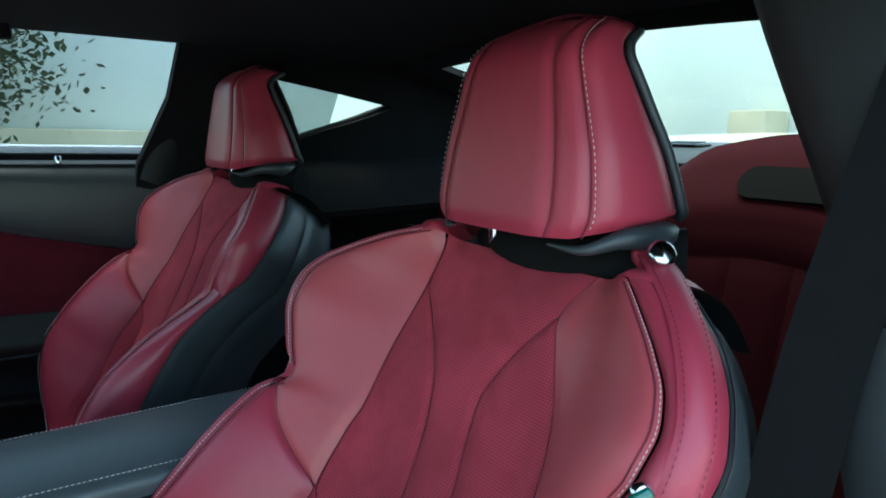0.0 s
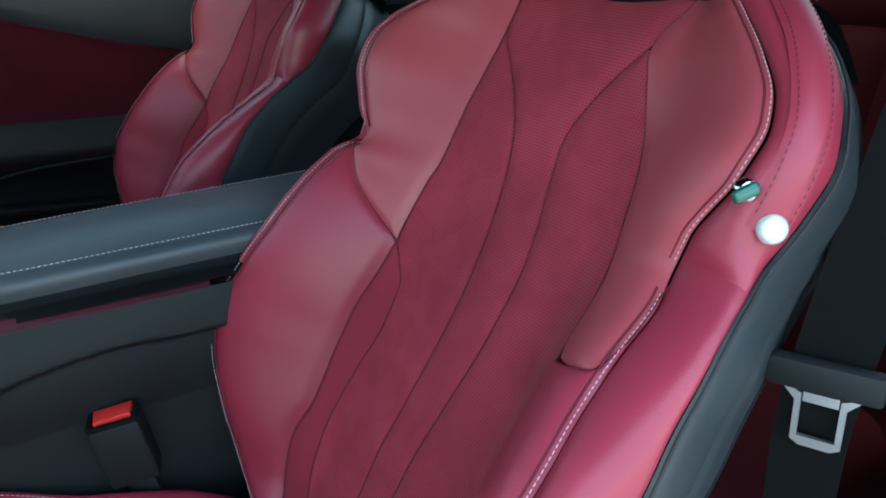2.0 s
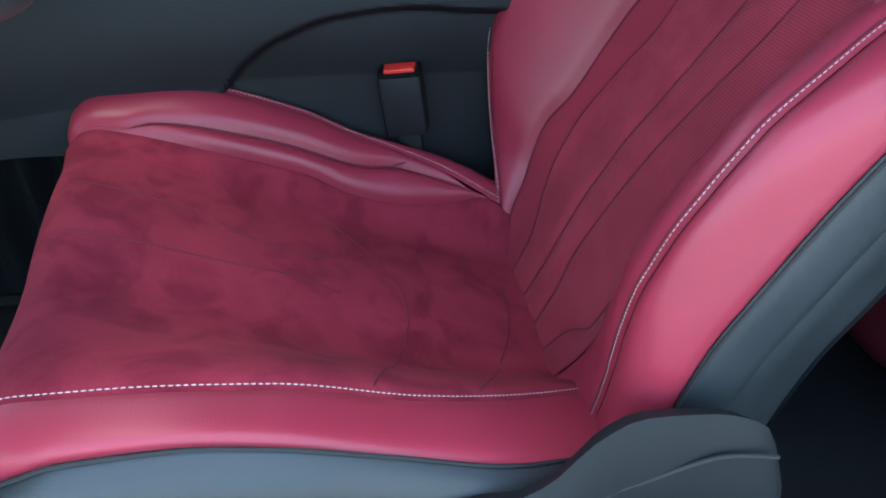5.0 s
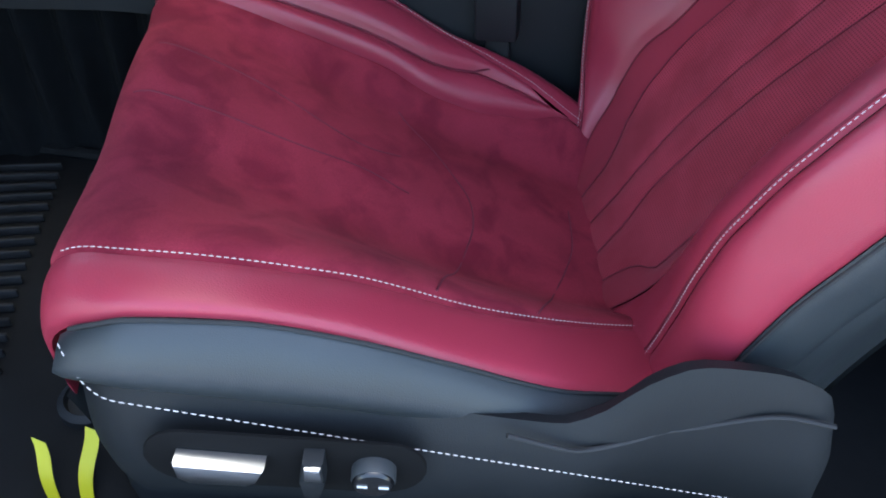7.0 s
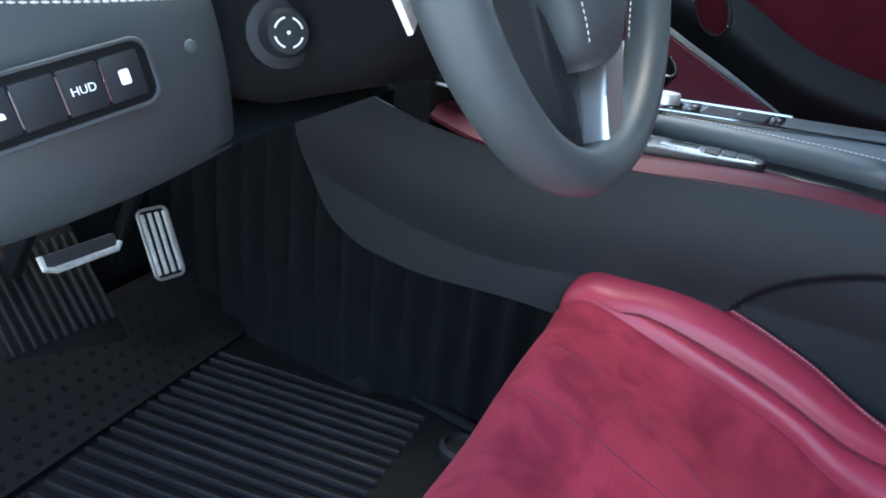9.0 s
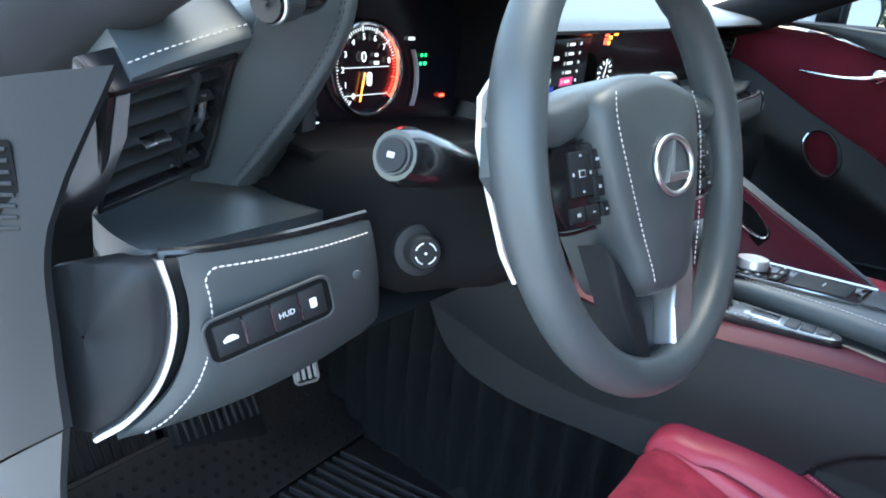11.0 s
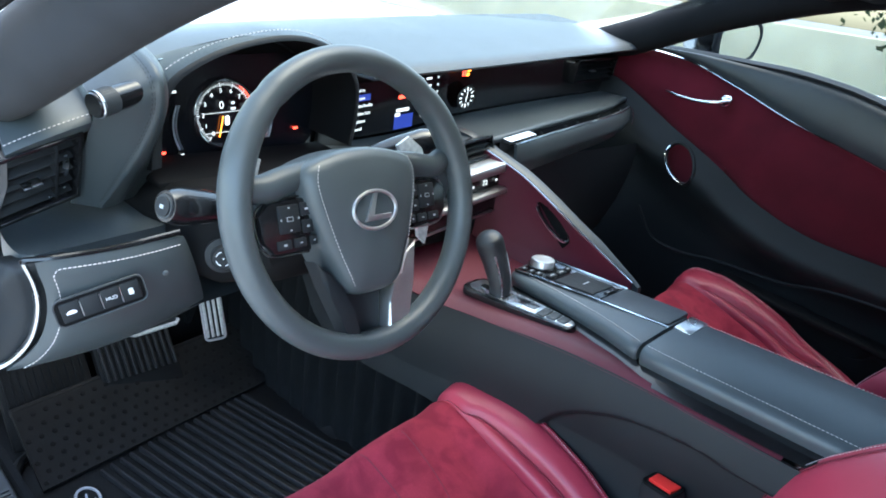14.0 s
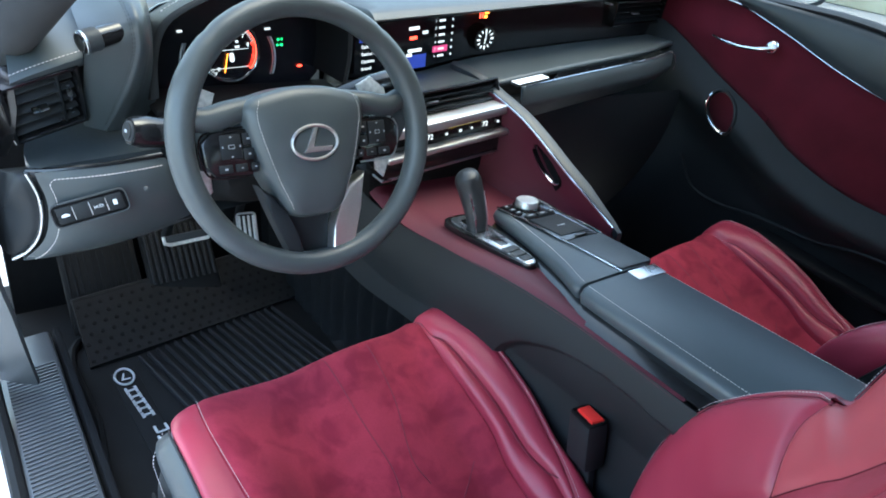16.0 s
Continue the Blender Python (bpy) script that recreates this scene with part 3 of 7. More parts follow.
def back_side(sg, s, w):
    """The red flank that rolls outwards from the bolster's ridge: w 0..1."""
    a = back_a(s, sg)
    n0 = back_n(sg * a, s)
    wide, end = SIDES[sg][5](s) - a, side_end(s)
    x = a + wide * math.sin(w * math.pi / 2) ** 0.9
    n = n0 + (end - n0) * (0.08 * w + 0.92 * w * w) + 0.004 * math.sin(math.pi * w)
    return BACK_O + Vector((sg * x, 0, 0)) + UP_S * s + OUT_N * n


def shoulder(sg, k, v):
    """The rounded top of a bolster: k across it, v from its front seam to the rear."""
    s = 0.604
    if k < 0.5:
        x = back_a(s, sg) - 0.020 * (1 - k / 0.5)
        q = BACK_O + Vector((sg * x, 0, 0)) + UP_S * s + OUT_N * back_n(sg * x, s)
    else:
        q = back_side(sg, s, (k - 0.5) / 0.5)
    high = 0.020 * min(k / 0.4, 1) ** 0.8 * (1 - 0.5 * max(k - 0.7, 0) / 0.3)
    a = v * math.pi / 2
    return q + UP_S * (high * math.sin(a)) - OUT_N * (0.060 * (1 - math.cos(a)) + 0.001)


def eased(nu):
    """Sample places closer together at both ends."""
    return lambda u: u + 0.09 * math.sin(2 * math.pi * u) * -1


def band(f_left, f_right, s0, s1, surf, nu=14, nv=60, **kw):
    e = eased(nu)

    def f(u, v):
        s = s0 + (s1 - s0) * e(v)
        a, b = f_left(s), f_right(s)
        return surf(a + (b - a) * e(u), s)
    kw.setdefault("ref", (0, 0.5, 1))
    return puffed(f, nu, nv, **kw)


def seat_part(name, bm, mat, parent, label="", flip=False, **kw):
    bm.transform(Matrix.Translation((0, -SEAT_Y, -SEAT_Z)))
    finish(bm, kw.pop("angle", 60))
    if flip:
        bmesh.ops.reverse_faces(bm, faces=bm.faces)
    return part(name, bm, mat, parent, label, done=True, **kw)


cush_z = table([(-0.08, 0.402), (0.0, 0.420), (0.11, 0.452), (0.24, 0.504), (0.34, 0.553), (0.39, 0.570), (0.45, 0.576)])
in_x = table([(-0.08, 0.110), (-0.015, 0.133), (0.047, 0.174), (0.14, 0.197), (0.21, 0.201), (0.305, 0.201), (0.355, 0.206), (0.405, 0.198), (0.45, 0.176)])
in_z = table([(-0.08, 0.440), (-0.015, 0.468), (0.047, 0.491), (0.10, 0.511), (0.14, 0.526), (0.21, 0.559), (0.305, 0.588), (0.355, 0.594), (0.405, 0.594), (0.45, 0.592)])
in_edge = table([(-0.08, 0.120), (-0.02, 0.140), (0.03, 0.137), (0.07, 0.134), (0.11, 0.131), (0.15, 0.131), (0.20, 0.136), (0.25, 0.134), (0.32, 0.130), (0.37, 0.131), (0.45, 0.134)])
in_crease = table([(-0.08, 0.123), (-0.02, 0.144), (0.0, 0.148), (0.05, 0.163), (0.10, 0.168), (0.13, 0.163), (0.16, 0.160), (0.22, 0.159), (0.29, 0.154), (0.35, 0.149), (0.375, 0.138), (0.45, 0.137)])
out_x = table([(-0.08, 0.140), (-0.011, 0.165), (0.12, 0.215), (0.214, 0.238), (0.309, 0.245), (0.365, 0.241), (0.45, 0.222)])
out_z = table([(-0.08, 0.448), (-0.011, 0.468), (0.12, 0.531), (0.214, 0.578), (0.309, 0.592), (0.365, 0.588), (0.45, 0.575)])
edge_ox = table([(-0.08, 0.228), (0.021, 0.247), (0.062, 0.257), (0.144, 0.272), (0.208, 0.281), (0.323, 0.283), (0.36, 0.276), (0.45, 0.235)])
edge_oz = table([(-0.08, 0.470), (0.021, 0.492), (0.062, 0.505), (0.144, 0.546), (0.208, 0.574), (0.266, 0.583), (0.323, 0.580), (0.352, 0.566), (0.40, 0.545), (0.45, 0.53)])


def wrapped(x, y, z):
    """Rolls the front of the cushion down."""
    r, start = 0.040, 0.380 + 0.115 * x
    over = y - start
    if over > 0:
        ang = min(over / r, 1.75)
        return Vector((x, start + r * math.sin(ang), z - r * (1 - math.cos(ang)) - max(over / r - 1.2, 0) * r * 1.6))
    return Vector((x, y, z))


def cush_point(x, y):
    st, zs = (in_x(y), in_z(y)) if x > 0 else (out_x(y), out_z(y))
    c = 0.085
    t = min(max((abs(x) - c) / (st - c), 0), 1)
    return wrapped(x, y, cush_z(y) + (zs - cush_z(y)) * t * t * (3 - 2 * t) + 0.006 * max(1 - (x / 0.09) ** 2, 0))


def cush_out(y, w):
    """Outer bolster band, from its stitched seam to its lower edge."""
    a, b = Vector((-out_x(y), 0, out_z(y))), Vector((-edge_ox(y), 0, edge_oz(y)))
    p = a.lerp(b, w)
    return wrapped(p.x - 0.010 * math.sin(math.pi * w), y, p.z + 0.004 * math.sin(math.pi * w))


def cush_in(y, w):
    """Inner flank beside the console, falling from the stitched seam."""
    rear = min(max((0.13 - y) / 0.13, 0), 1)
    return wrapped(in_x(y) + (0.022 + 0.040 * rear) * math.sin(w * math.pi / 2), y, in_z(y) + (0.006 + 0.014 * rear) * math.sin(math.pi * min(w * (1.8 - 0.8 * rear), 1)) - 0.065 * w * w)


def head_point(u, v):
    """u -1..1 round the front from one rear edge to the other, v 0..1 from base to top."""
    w = head_w(v)
    x = head_x(abs(u)) * w * (1 if u >= 0 else -1)
    y = head_y(abs(u)) * (1 - 0.70 * v)
    z = 1.010 + 0.185 * v
    dome = max(v - 0.70, 0) / 0.30
    y -= 0.045 * dome ** 2.2 + 0.026 * v
    z -= 0.010 * dome ** 2 + 0.012 * dome * abs(u) ** 3
    if v < 0.12:
        z += 0.030 * (1 - v / 0.12) * max(abs(u) - 0.55, 0)
    return Vector((0.012 + x, -0.285 + y, z))


head_w = table([(0, 1.0), (0.10, 1.07), (0.3, 1.03), (0.55, 0.89), (0.75, 0.77), (0.86, 0.71), (0.94, 0.655), (1.0, 0.57)])
head_x = table([(0, 0), (0.30, 0.050), (0.42, 0.066), (0.60, 0.092), (0.72, 0.104), (0.86, 0.108), (1.0, 0.100)])
head_y = table([(0, 0), (0.30, -0.001), (0.42, -0.005), (0.60, -0.020), (0.72, -0.042), (0.86, -0.085), (1.0, -0.120)])


def build_seat():
    seat = thing("front_seat", "deep red leather and suede sports seat with black sides", "car seat", "front seats")
    seat.matrix_basis = pose(SEAT_X, SEAT_Y, SEAT_Z)
    # backrest
    back = new("backrest")
    back.parent = seat
    seat_part("center_panel", band(lambda s: -mid_out(s), mid_in, -0.06, 0.604, back_point, 14, 80, depth=0.0028, width=0.006), "red_perf", back, "perforated dark red suede panel")
    for sg in (1, -1):
        ridge, mid, wing, aux, arm, edge = SIDES[sg]
        m = lambda g: (lambda s: sg * g(s))
        seat_part("suede_panel", band(m(mid), m(wing), -0.06, 0.560, back_point, 14, 80, depth=0.0028, width=0.006), "red_perf", back, "perforated dark red suede panel")
        seat_part("seam_strip", band(m(wing), m(aux), -0.06, 0.335, back_point, 8, 50, depth=0.0028, width=0.006), "red_strip", back, "narrow red suede strip")
        inner = lambda s: sg * (aux(s) if s < 0.334 else arm(s))
        seat_part("lower_bolster", band(inner, m(ridge), -0.06, 0.410, back_point, 16, 70, depth=0.0035, width=0.008, swell=0.004), "red_leather", back, "red leather side bolster")
        outer = lambda s: sg * (arm(s) if s < 0.404 else ridge(s))
        seat_part("shoulder_wing", band(m(wing), outer, 0.336, 0.604, back_point, 16, 60, depth=0.0020, width=0.007, swell=0.003), "red_wing", back, "smooth red leather shoulder panel, reflected light in its colour")

        def f_side(s0, s1):
            return lambda u, v: back_side(sg, s0 + (s1 - s0) * v, u)
        seat_part("bolster_side", puffed(f_side(-0.06, 0.428), 14, 60, depth=0.004, width=0.006, swell=0.004, ref=(sg, 0.3, 0)), "red_leather", back, "red leather bolster side")
        seat_part("shoulder_side", puffed(f_side(0.424, 0.612), 12, 34, depth=0.004, width=0.006, swell=0.003, ref=(sg, 0.3, 0)), "red_leather", back, "red leather shoulder side")

        def dark(s, w):
            base = edge(s)
            bulge = 0.007 * math.sin(math.pi * min(w * 1.25, 1)) - 0.050 * w
            return BACK_O + Vector((sg * (base + bulge), 0, 0)) + UP_S * s + OUT_N * (side_end(s) - (0.150 - 0.25 * max(s - 0.45, 0)) * w)
        seat_part("side_panel", puffed(lambda u, v: dark(-0.06 + 0.672 * v, u * 0.42), 8, 46, depth=0.003, width=0.006, ref=(sg, 0, 0)), "dark_leather", back, "black leather seat side panel")
        seat_part("rear_side_panel", puffed(lambda u, v: dark(-0.06 + 0.672 * v, 0.42 + u * 0.58), 8, 46, depth=0.003, width=0.006, ref=(sg, 0, 0)), "dark_leather", back, "black leather rear side panel")
        # sunk seams between the panels
        for g, s0, s1 in ((mid, -0.06, 0.560), (wing, -0.06, 0.600), (aux, -0.06, 0.334), (arm, 0.334, 0.404)):
            seat_part("seam", tube([back_point(sg * g(s), s) - OUT_N * 0.0022 for s in np.linspace(s0, s1, 70)], 0.0007, 6, up=(0, 1, 0)), "seam_dark", back, "dark sewn seam")
        seat_part("seam", tube([back_side(sg, s, 1.0) + Vector((sg * 0.0005, 0, 0)) for s in np.linspace(-0.05, 0.61, 60)], 0.0013, 6, up=(0, 1, 0)), "thread_dark", back, "dark sewn seam")
        # pale stitching on the ridge, above its sewn groove
        for s0, s1, step in ((0.0, 0.405, 90), (0.424, 0.600, 50)):
            inset, sink = (0.0005, 0.0050) if sg < 0 else (0.0075, 0.0110)
            ridge_line = [back_point(sg * (ridge(s) - inset), s) + OUT_N * (0.0014 if sg < 0 else 0.0046) + Vector((sg * 0.0008, 0, 0)) for s in np.linspace(s0, s1, step)]
            seat_part("stitching", stitches(ridge_line, 0.0026, 0.0013, 0.00042), "thread", back, "pale thread stitching")
            groove = [back_point(sg * (ridge(s) - sink), s) + OUT_N * (-0.0004 if sg < 0 else 0.0030) for s in np.linspace(s0, s1, step)]
            seat_part("seam", tube(groove, 0.0008, 6, up=(0, 1, 0)), "seam_dark", back, "dark sewn seam")
    # rear shell, closed to the side panels
    def shell(u, v):
        s = -0.06 + 0.672 * v
        a, b = SIDES[-1][5](s) - 0.050, SIDES[1][5](s) - 0.050
        x = -a + (a + b) * u
        k = 1 - (2 * u - 1) ** 2
        return BACK_O + Vector((x, 0, 0)) + UP_S * s + OUT_N * (side_end(s) - 0.150 + 0.25 * max(s - 0.45, 0) - 0.025 * k * (1 - 0.5 * v))
    seat_part("back_shell", grid(shell, 16, 24), "dark_leather", back, "black seat back shell", flip=False)

    def top(u, v):
        s = 0.600 + 0.010 * math.sin(math.pi * v)
        a = 0.150
        x = -a + 2 * a * u
        n = back_n(min(max(x, -0.13), 0.13), 0.60) - 0.004
        return BACK_O + Vector((x, 0, 0)) + UP_S * (s + 0.012 * math.sin(math.pi * v)) + OUT_N * (n + (-0.14 - n) * v)
    seat_part("top_panel", grid(top, 16, 8), "black_plastic", back, "black upper edge")
    # rounded shoulders that close the bolsters above
    for sg in (1, -1):
        seat_part("shoulder_cap", grid(lambda u, v: shoulder(sg, u * 0.80, v * 0.72), 20, 10), "red_leather", back, "red leather shoulder roll", flip=False)
    # neck recess between the backrest and the head restraint, with two posts
    neck = new("headrest")
    neck.parent = seat
    neck_pts = [(0.012 + x, -0.352 - 0.05 * (x / 0.11) ** 2, 0.985) for x in np.linspace(-0.112, 0.112, 14)]
    seat_part("neck_cover", tube(neck_pts, 0.032, 10, flat=1.0), "black_matte", neck, "black collar under the head restraint")
    for sg in (1, -1):
        back_y = -0.338 if sg > 0 else -0.392
        rod = [Vector((0.012 + sg * 0.046, back_y, 0.955)), Vector((0.012 + sg * 0.046, back_y + 0.008, 1.03))]
        seat_part("post", tube(rod, 0.0065, 12, up=(1, 0, 0)), "chrome", neck, "chrome post")
    seat_part("front_cushion", puffed(lambda u, v: head_point(-0.42 + 0.84 * u, v), 20, 36, depth=0.003, width=0.006, ref=(0, 1, 0.2)), "red_leather", neck, "smooth red leather front")
    for sg in (1, -1):
        seat_part("side_strip", puffed(lambda u, v: head_point(sg * (0.42 + 0.18 * u), v), 8, 36, depth=0.003, width=0.005, ref=(sg, 1, 0.2)), "red_leather", neck, "red leather strip")
        seat_part("side_cushion", puffed(lambda u, v: head_point(sg * (0.60 + 0.40 * u), v), 12, 36, depth=0.003, width=0.005, ref=(sg, 0.3, 0.2)), "red_leather", neck, "red leather side")
        for uu in (0.42, 0.60):
            seat_part("seam", tube([head_point(sg * uu, v) - Vector((0, 0.0018, 0)) for v in np.linspace(0.0, 0.99, 40)], 0.0007, 6, up=(0, 1, 0)), "seam_dark", neck, "dark sewn seam")
        line = [head_point(sg * 0.625, v) + Vector((sg * 0.0006, 0.0006, 0)) for v in np.linspace(0.04, 0.97, 60)]
        seat_part("stitching", stitches(line, 0.0028, 0.0022, 0.0004), "thread", neck, "pale thread stitching")
        rim = [head_point(sg * 1.0, v) + Vector((0, -0.004, 0)) for v in np.linspace(0.0, 1.0, 30)]
        seat_part("piping", tube(rim, 0.0042, 8, up=(0, 1, 0)), "dark_leather", neck, "black leather edge")
        flare = curve_pts([head_point(sg * 0.40, 0.0) + Vector((0, -0.010, -0.006)), head_point(sg * 0.58, 0.0) + Vector((0, -0.008, -0.009)), head_point(sg * 0.74, 0.0) + Vector((sg * 0.001, -0.004, -0.005)), head_point(sg * 0.84, 0.0) + Vector((sg * 0.001, -0.004, -0.008)), head_point(sg * 0.92, 0.0) + Vector((-sg * 0.004, -0.006, -0.012))], 28)
        seat_part("collar", tube(flare, lambda k: 0.0010 + 0.0115 * min(k * 1.3, 1) ** 1.2, 14, up=(0, 1, 0)), "dark_leather", neck, "black leather collar")

    def crown(u, v):
        a = head_point(-1 + 2 * u, 1.0)
        c = Vector((0.012, -0.366, 1.186))
        q = a.lerp(c, v)
        q.z += 0.004 * math.sin(math.pi * min(v, 1) * 0.5)
        return q
    seat_part("crown", grid(crown, 30, 5), "red_leather", neck, "red leather crown")
    seat_part("rear_cover", grid(lambda u, v: head_point(-1.0, v).lerp(head_point(1.0, v), u) + Vector((0, -0.018 * math.sin(math.pi * u), 0)), 12, 20), "dark_leather", neck, "black leather rear cover")
    # cushion
    cush = new("seat_cushion")
    cush.parent = seat
    seat_part("suede_seat", band(lambda y: -out_x(y), in_edge, -0.08, 0.45, cush_point, 30, 64, depth=0.004, width=0.006, ends=(True, True, False, False)), "red_suede", cush, "rubbed deep red suede seat")
    seat_part("inner_bolster", band(in_edge, in_crease, -0.07, 0.45, cush_point, 14, 60, depth=0.007, width=0.008, swell=0.004, ends=(True, True, False, False)), "red_leather", cush, "red leather bolster roll")
    seat_part("inner_crest", band(in_crease, in_x, -0.07, 0.45, cush_point, 12, 60, depth=0.006, width=0.007, swell=0.003, ends=(True, False, False, False)), "red_leather", cush, "red leather bolster crest")
    seat_part("crease", tube([cush_point(in_crease(y), y) - Vector((0, 0, 0.0045)) for y in np.linspace(0.368, 0.105, 60)] + [cush_point(in_crease(0.10) + 0.006 * k, 0.10 - 0.012 * k) - Vector((0, 0, 0.001)) for k in (0.3, 1.0, 1.6)][::1], 0.0012, 6), "thread_red", cush, "deep sewn crease")
    seat_part("bolster_flank", puffed(lambda u, v: cush_in(-0.07 + 0.52 * v, u), 10, 50, depth=0.0015, width=0.004, ends=(False, True, False, False), ref=(1, 0, 0.6)), "red_leather", cush, "red leather bolster flank")
    seat_part("outer_bolster", puffed(lambda u, v: cush_out(-0.07 + 0.515 * v, u), 14, 56, depth=0.002, width=0.005, ends=(True, True, False, False), ref=(-1, 0, 0.6)), "red_leather", cush, "red leather outer bolster")

    def cdark(sg, y, w):
        if sg < 0:
            p = cush_out(min(y, 0.384), 1.0)
            low = 0.553 - 0.30 * max(0.20 - y, 0) * 0.75 - 0.10 * max(0.33 - y, 0) - 0.030
            return Vector((p.x - 0.014 * math.sin(math.pi * min(w * 1.1, 1)) - 0.010 * w, p.y, p.z + (min(low, p.z - 0.003) - p.z) * w))
        p = cush_in(min(y, 0.385), 1.0)
        return p + Vector((0.006 * math.sin(math.pi * w), 0, -0.08 * w))
    seat_part("cushion_side", puffed(lambda u, v: cdark(-1, -0.07 + 0.443 * v, u), 10, 48, depth=0.002, width=0.005, ref=(-1, 0, 0.3)), "dark_leather", cush, "black leather cushion side")
    seat_part("cushion_side", puffed(lambda u, v: cdark(1, -0.07 + 0.455 * v, u), 8, 44, depth=0.004, width=0.007, ref=(1, 0, 0.3)), "dark_leather", cush, "black leather cushion side")
    seat_part("seam", tube([cush_out(y, 1.0) + Vector((-0.001, 0, 0)) for y in np.linspace(-0.05, 0.36, 50)], 0.0015, 6), "thread_dark", cush, "dark sewn seam")
    seat_part("stitching", stitches([cush_point(-out_x(y) + 0.003, y) + Vector((-0.001, 0, 0.0012)) for y in np.linspace(-0.02, 0.375, 70)]), "thread", cush, "pale thread stitching")
    seat_part("stitching", stitches([cush_in(y, 0.06) + Vector((0, 0, 0.0008)) for y in np.linspace(-0.02, 0.43, 80)]), "thread", cush, "pale thread stitching")
    # seams of the seat panel
    def seam(name, pts, r=0.0015):
        seat_part(name, tube([cush_point(x, y) - Vector((0, 0, 0.0002)) for x, y in curve_pts(pts, 40)], r, 6), "thread_red", cush, "sewn seam")
    seam("seam", [(0.03, 0.395), (0.028, 0.30), (0.012, 0.22), (0.02, 0.18)], 0.0009)
    seam("seam", [(-0.045, 0.395), (-0.035, 0.30), (-0.022, 0.22), (-0.03, 0.17)], 0.0009)
    seam("seam", [(0.100, 0.185), (0.060, 0.150), (0.025, 0.127), (-0.005, 0.111), (-0.041, 0.108), (-0.080, 0.117), (-0.15, 0.136), (-0.215, 0.152)], 0.0010)
    seam("seam", [(0.03, 0.0), (-0.025, 0.004), (-0.062, 0.016), (-0.097, 0.032), (-0.15, 0.053), (-0.19, 0.072)], 0.0009)
    def front(u, v):
        y = 0.448
        x = -0.255 + 0.455 * u
        p = cush_point(min(max(x, -0.21), 0.17), 0.448)
        return Vector((x, p.y - 0.002 - 0.03 * v, p.z + 0.004 - 0.10 * v))
    seat_part("front_panel", grid(front, 12, 6), "dark_leather", cush, "black front panel")
    # base with side trims
    base = new("seat_base")
    base.parent = seat
    for sg in (1, -1):
        def trim(u, v):
            y = 0.375 - 0.51 * v
            top = base_top(y)
            x = 0.290 + 0.014 * math.sin(math.pi * min(u * 1.2, 1)) - 0.045 * max((y - 0.33) / 0.05, 0) ** 2 - 0.012 * min(max((0.06 - y) / 0.06, 0), 1)
            return Vector((sg * x, y, top + (0.372 - top) * u))
        base_top = table([(-0.135, 0.460), (-0.122, 0.505), (-0.096, 0.546), (-0.055, 0.560), (-0.018, 0.562), (0.022, 0.546), (0.045, 0.522), (0.07, 0.512), (0.10, 0.514), (0.20, 0.530), (0.33, 0.543), (0.375, 0.535)])
        bm = puffed(trim, 18, 46, depth=0.003, width=0.010, ends=(True, False, True, True), ref=(sg, 0, 0.3))
        thicken(bm, 0.012)
        seat_part("side_trim", bm, "black_plastic", base, "black plastic seat base trim")
        line = []
        for v in np.linspace(0.02, 0.88, 80):
            y = 0.375 - 0.50 * v
            z = 0.511 + 0.19 * (y - 0.206) + 0.025 * max((y - 0.335) / 0.04, 0) ** 2
            line.append(Vector((sg * (0.3055 - 0.045 * max((y - 0.33) / 0.05, 0) ** 2), y, z)))
        seat_part("stitching", stitches(line, 0.0032, 0.0017, 0.0005), "thread", base, "pale thread stitching")
    for sg in (1, -1):
        hc = curve_pts([(0, 0.105, 0.514), (0, 0.051, 0.500), (0, -0.005, 0.512), (0, -0.06, 0.532), (0, -0.105, 0.526)], 30)
        seat_part("crease", tube([Vector((sg * (0.300 - 0.012 * min(max((0.06 - q[1]) / 0.06, 0), 1)), q[1], q[2])) for q in hc], 0.0018, 6), "thread_dark", base, "dark sewn crease")
    seat_part("pan", box(0.50, 0.46, 0.06, 0.01, pose(0, 0.14, 0.385)), "black_matte", base, "black seat pan")
    for sg in (1, -1):
        seat_part("rail", box(0.035, 0.50, 0.026, 0.004, pose(sg * 0.19, 0.13, 0.358)), "black_plastic", base, "black floor rail")
    return seat


driver_seat = build_seat()
passenger_seat = copy_thing(driver_seat, pose(SEAT_X + 0.79, SEAT_Y, SEAT_Z + 0.012))
tagged(passenger_seat, "deep red leather and suede seat with black side beyond the console")

# seat adjusters on the outer trim of the near seat
ctl = new("seat_adjuster")
ctl.parent = driver_seat
SX = -0.312
plate = plane_pose((SX, 0.236, 0.492), (0, -1, -0.02), (0, 0, 1))


def on_plate(bm, name, mat, label=""):
    bm.transform(plate)
    return seat_part(name, bm, mat, ctl, label, angle=40)


on_plate(prism(rounded(0.168, 0.056, 0.026), 0.002, bevel=0.001), "recess_plate", "black_matte", "black recessed plate")
on_plate(prism([(-0.064, 0.010), (-0.012, 0.008), (-0.017, -0.006), (-0.023, -0.010), (-0.056, -0.010), (-0.063, -0.004)], 0.014, bevel=0.003), "slide_switch", "satin", "satin metal slide switch")
on_plate(prism([(0.010, 0.019), (0.022, 0.020), (0.024, -0.003), (0.021, -0.019), (0.011, -0.019), (0.008, -0.003)], 0.014, bevel=0.003), "recline_switch", "black_plastic", "black recline switch")
on_plate(prism([(0.0115, 0.0178), (0.0205, 0.0185), (0.0225, 0.005), (0.0115, 0.005)], 0.0160, bevel=0.001), "switch_cap", "satin", "satin metal cap")
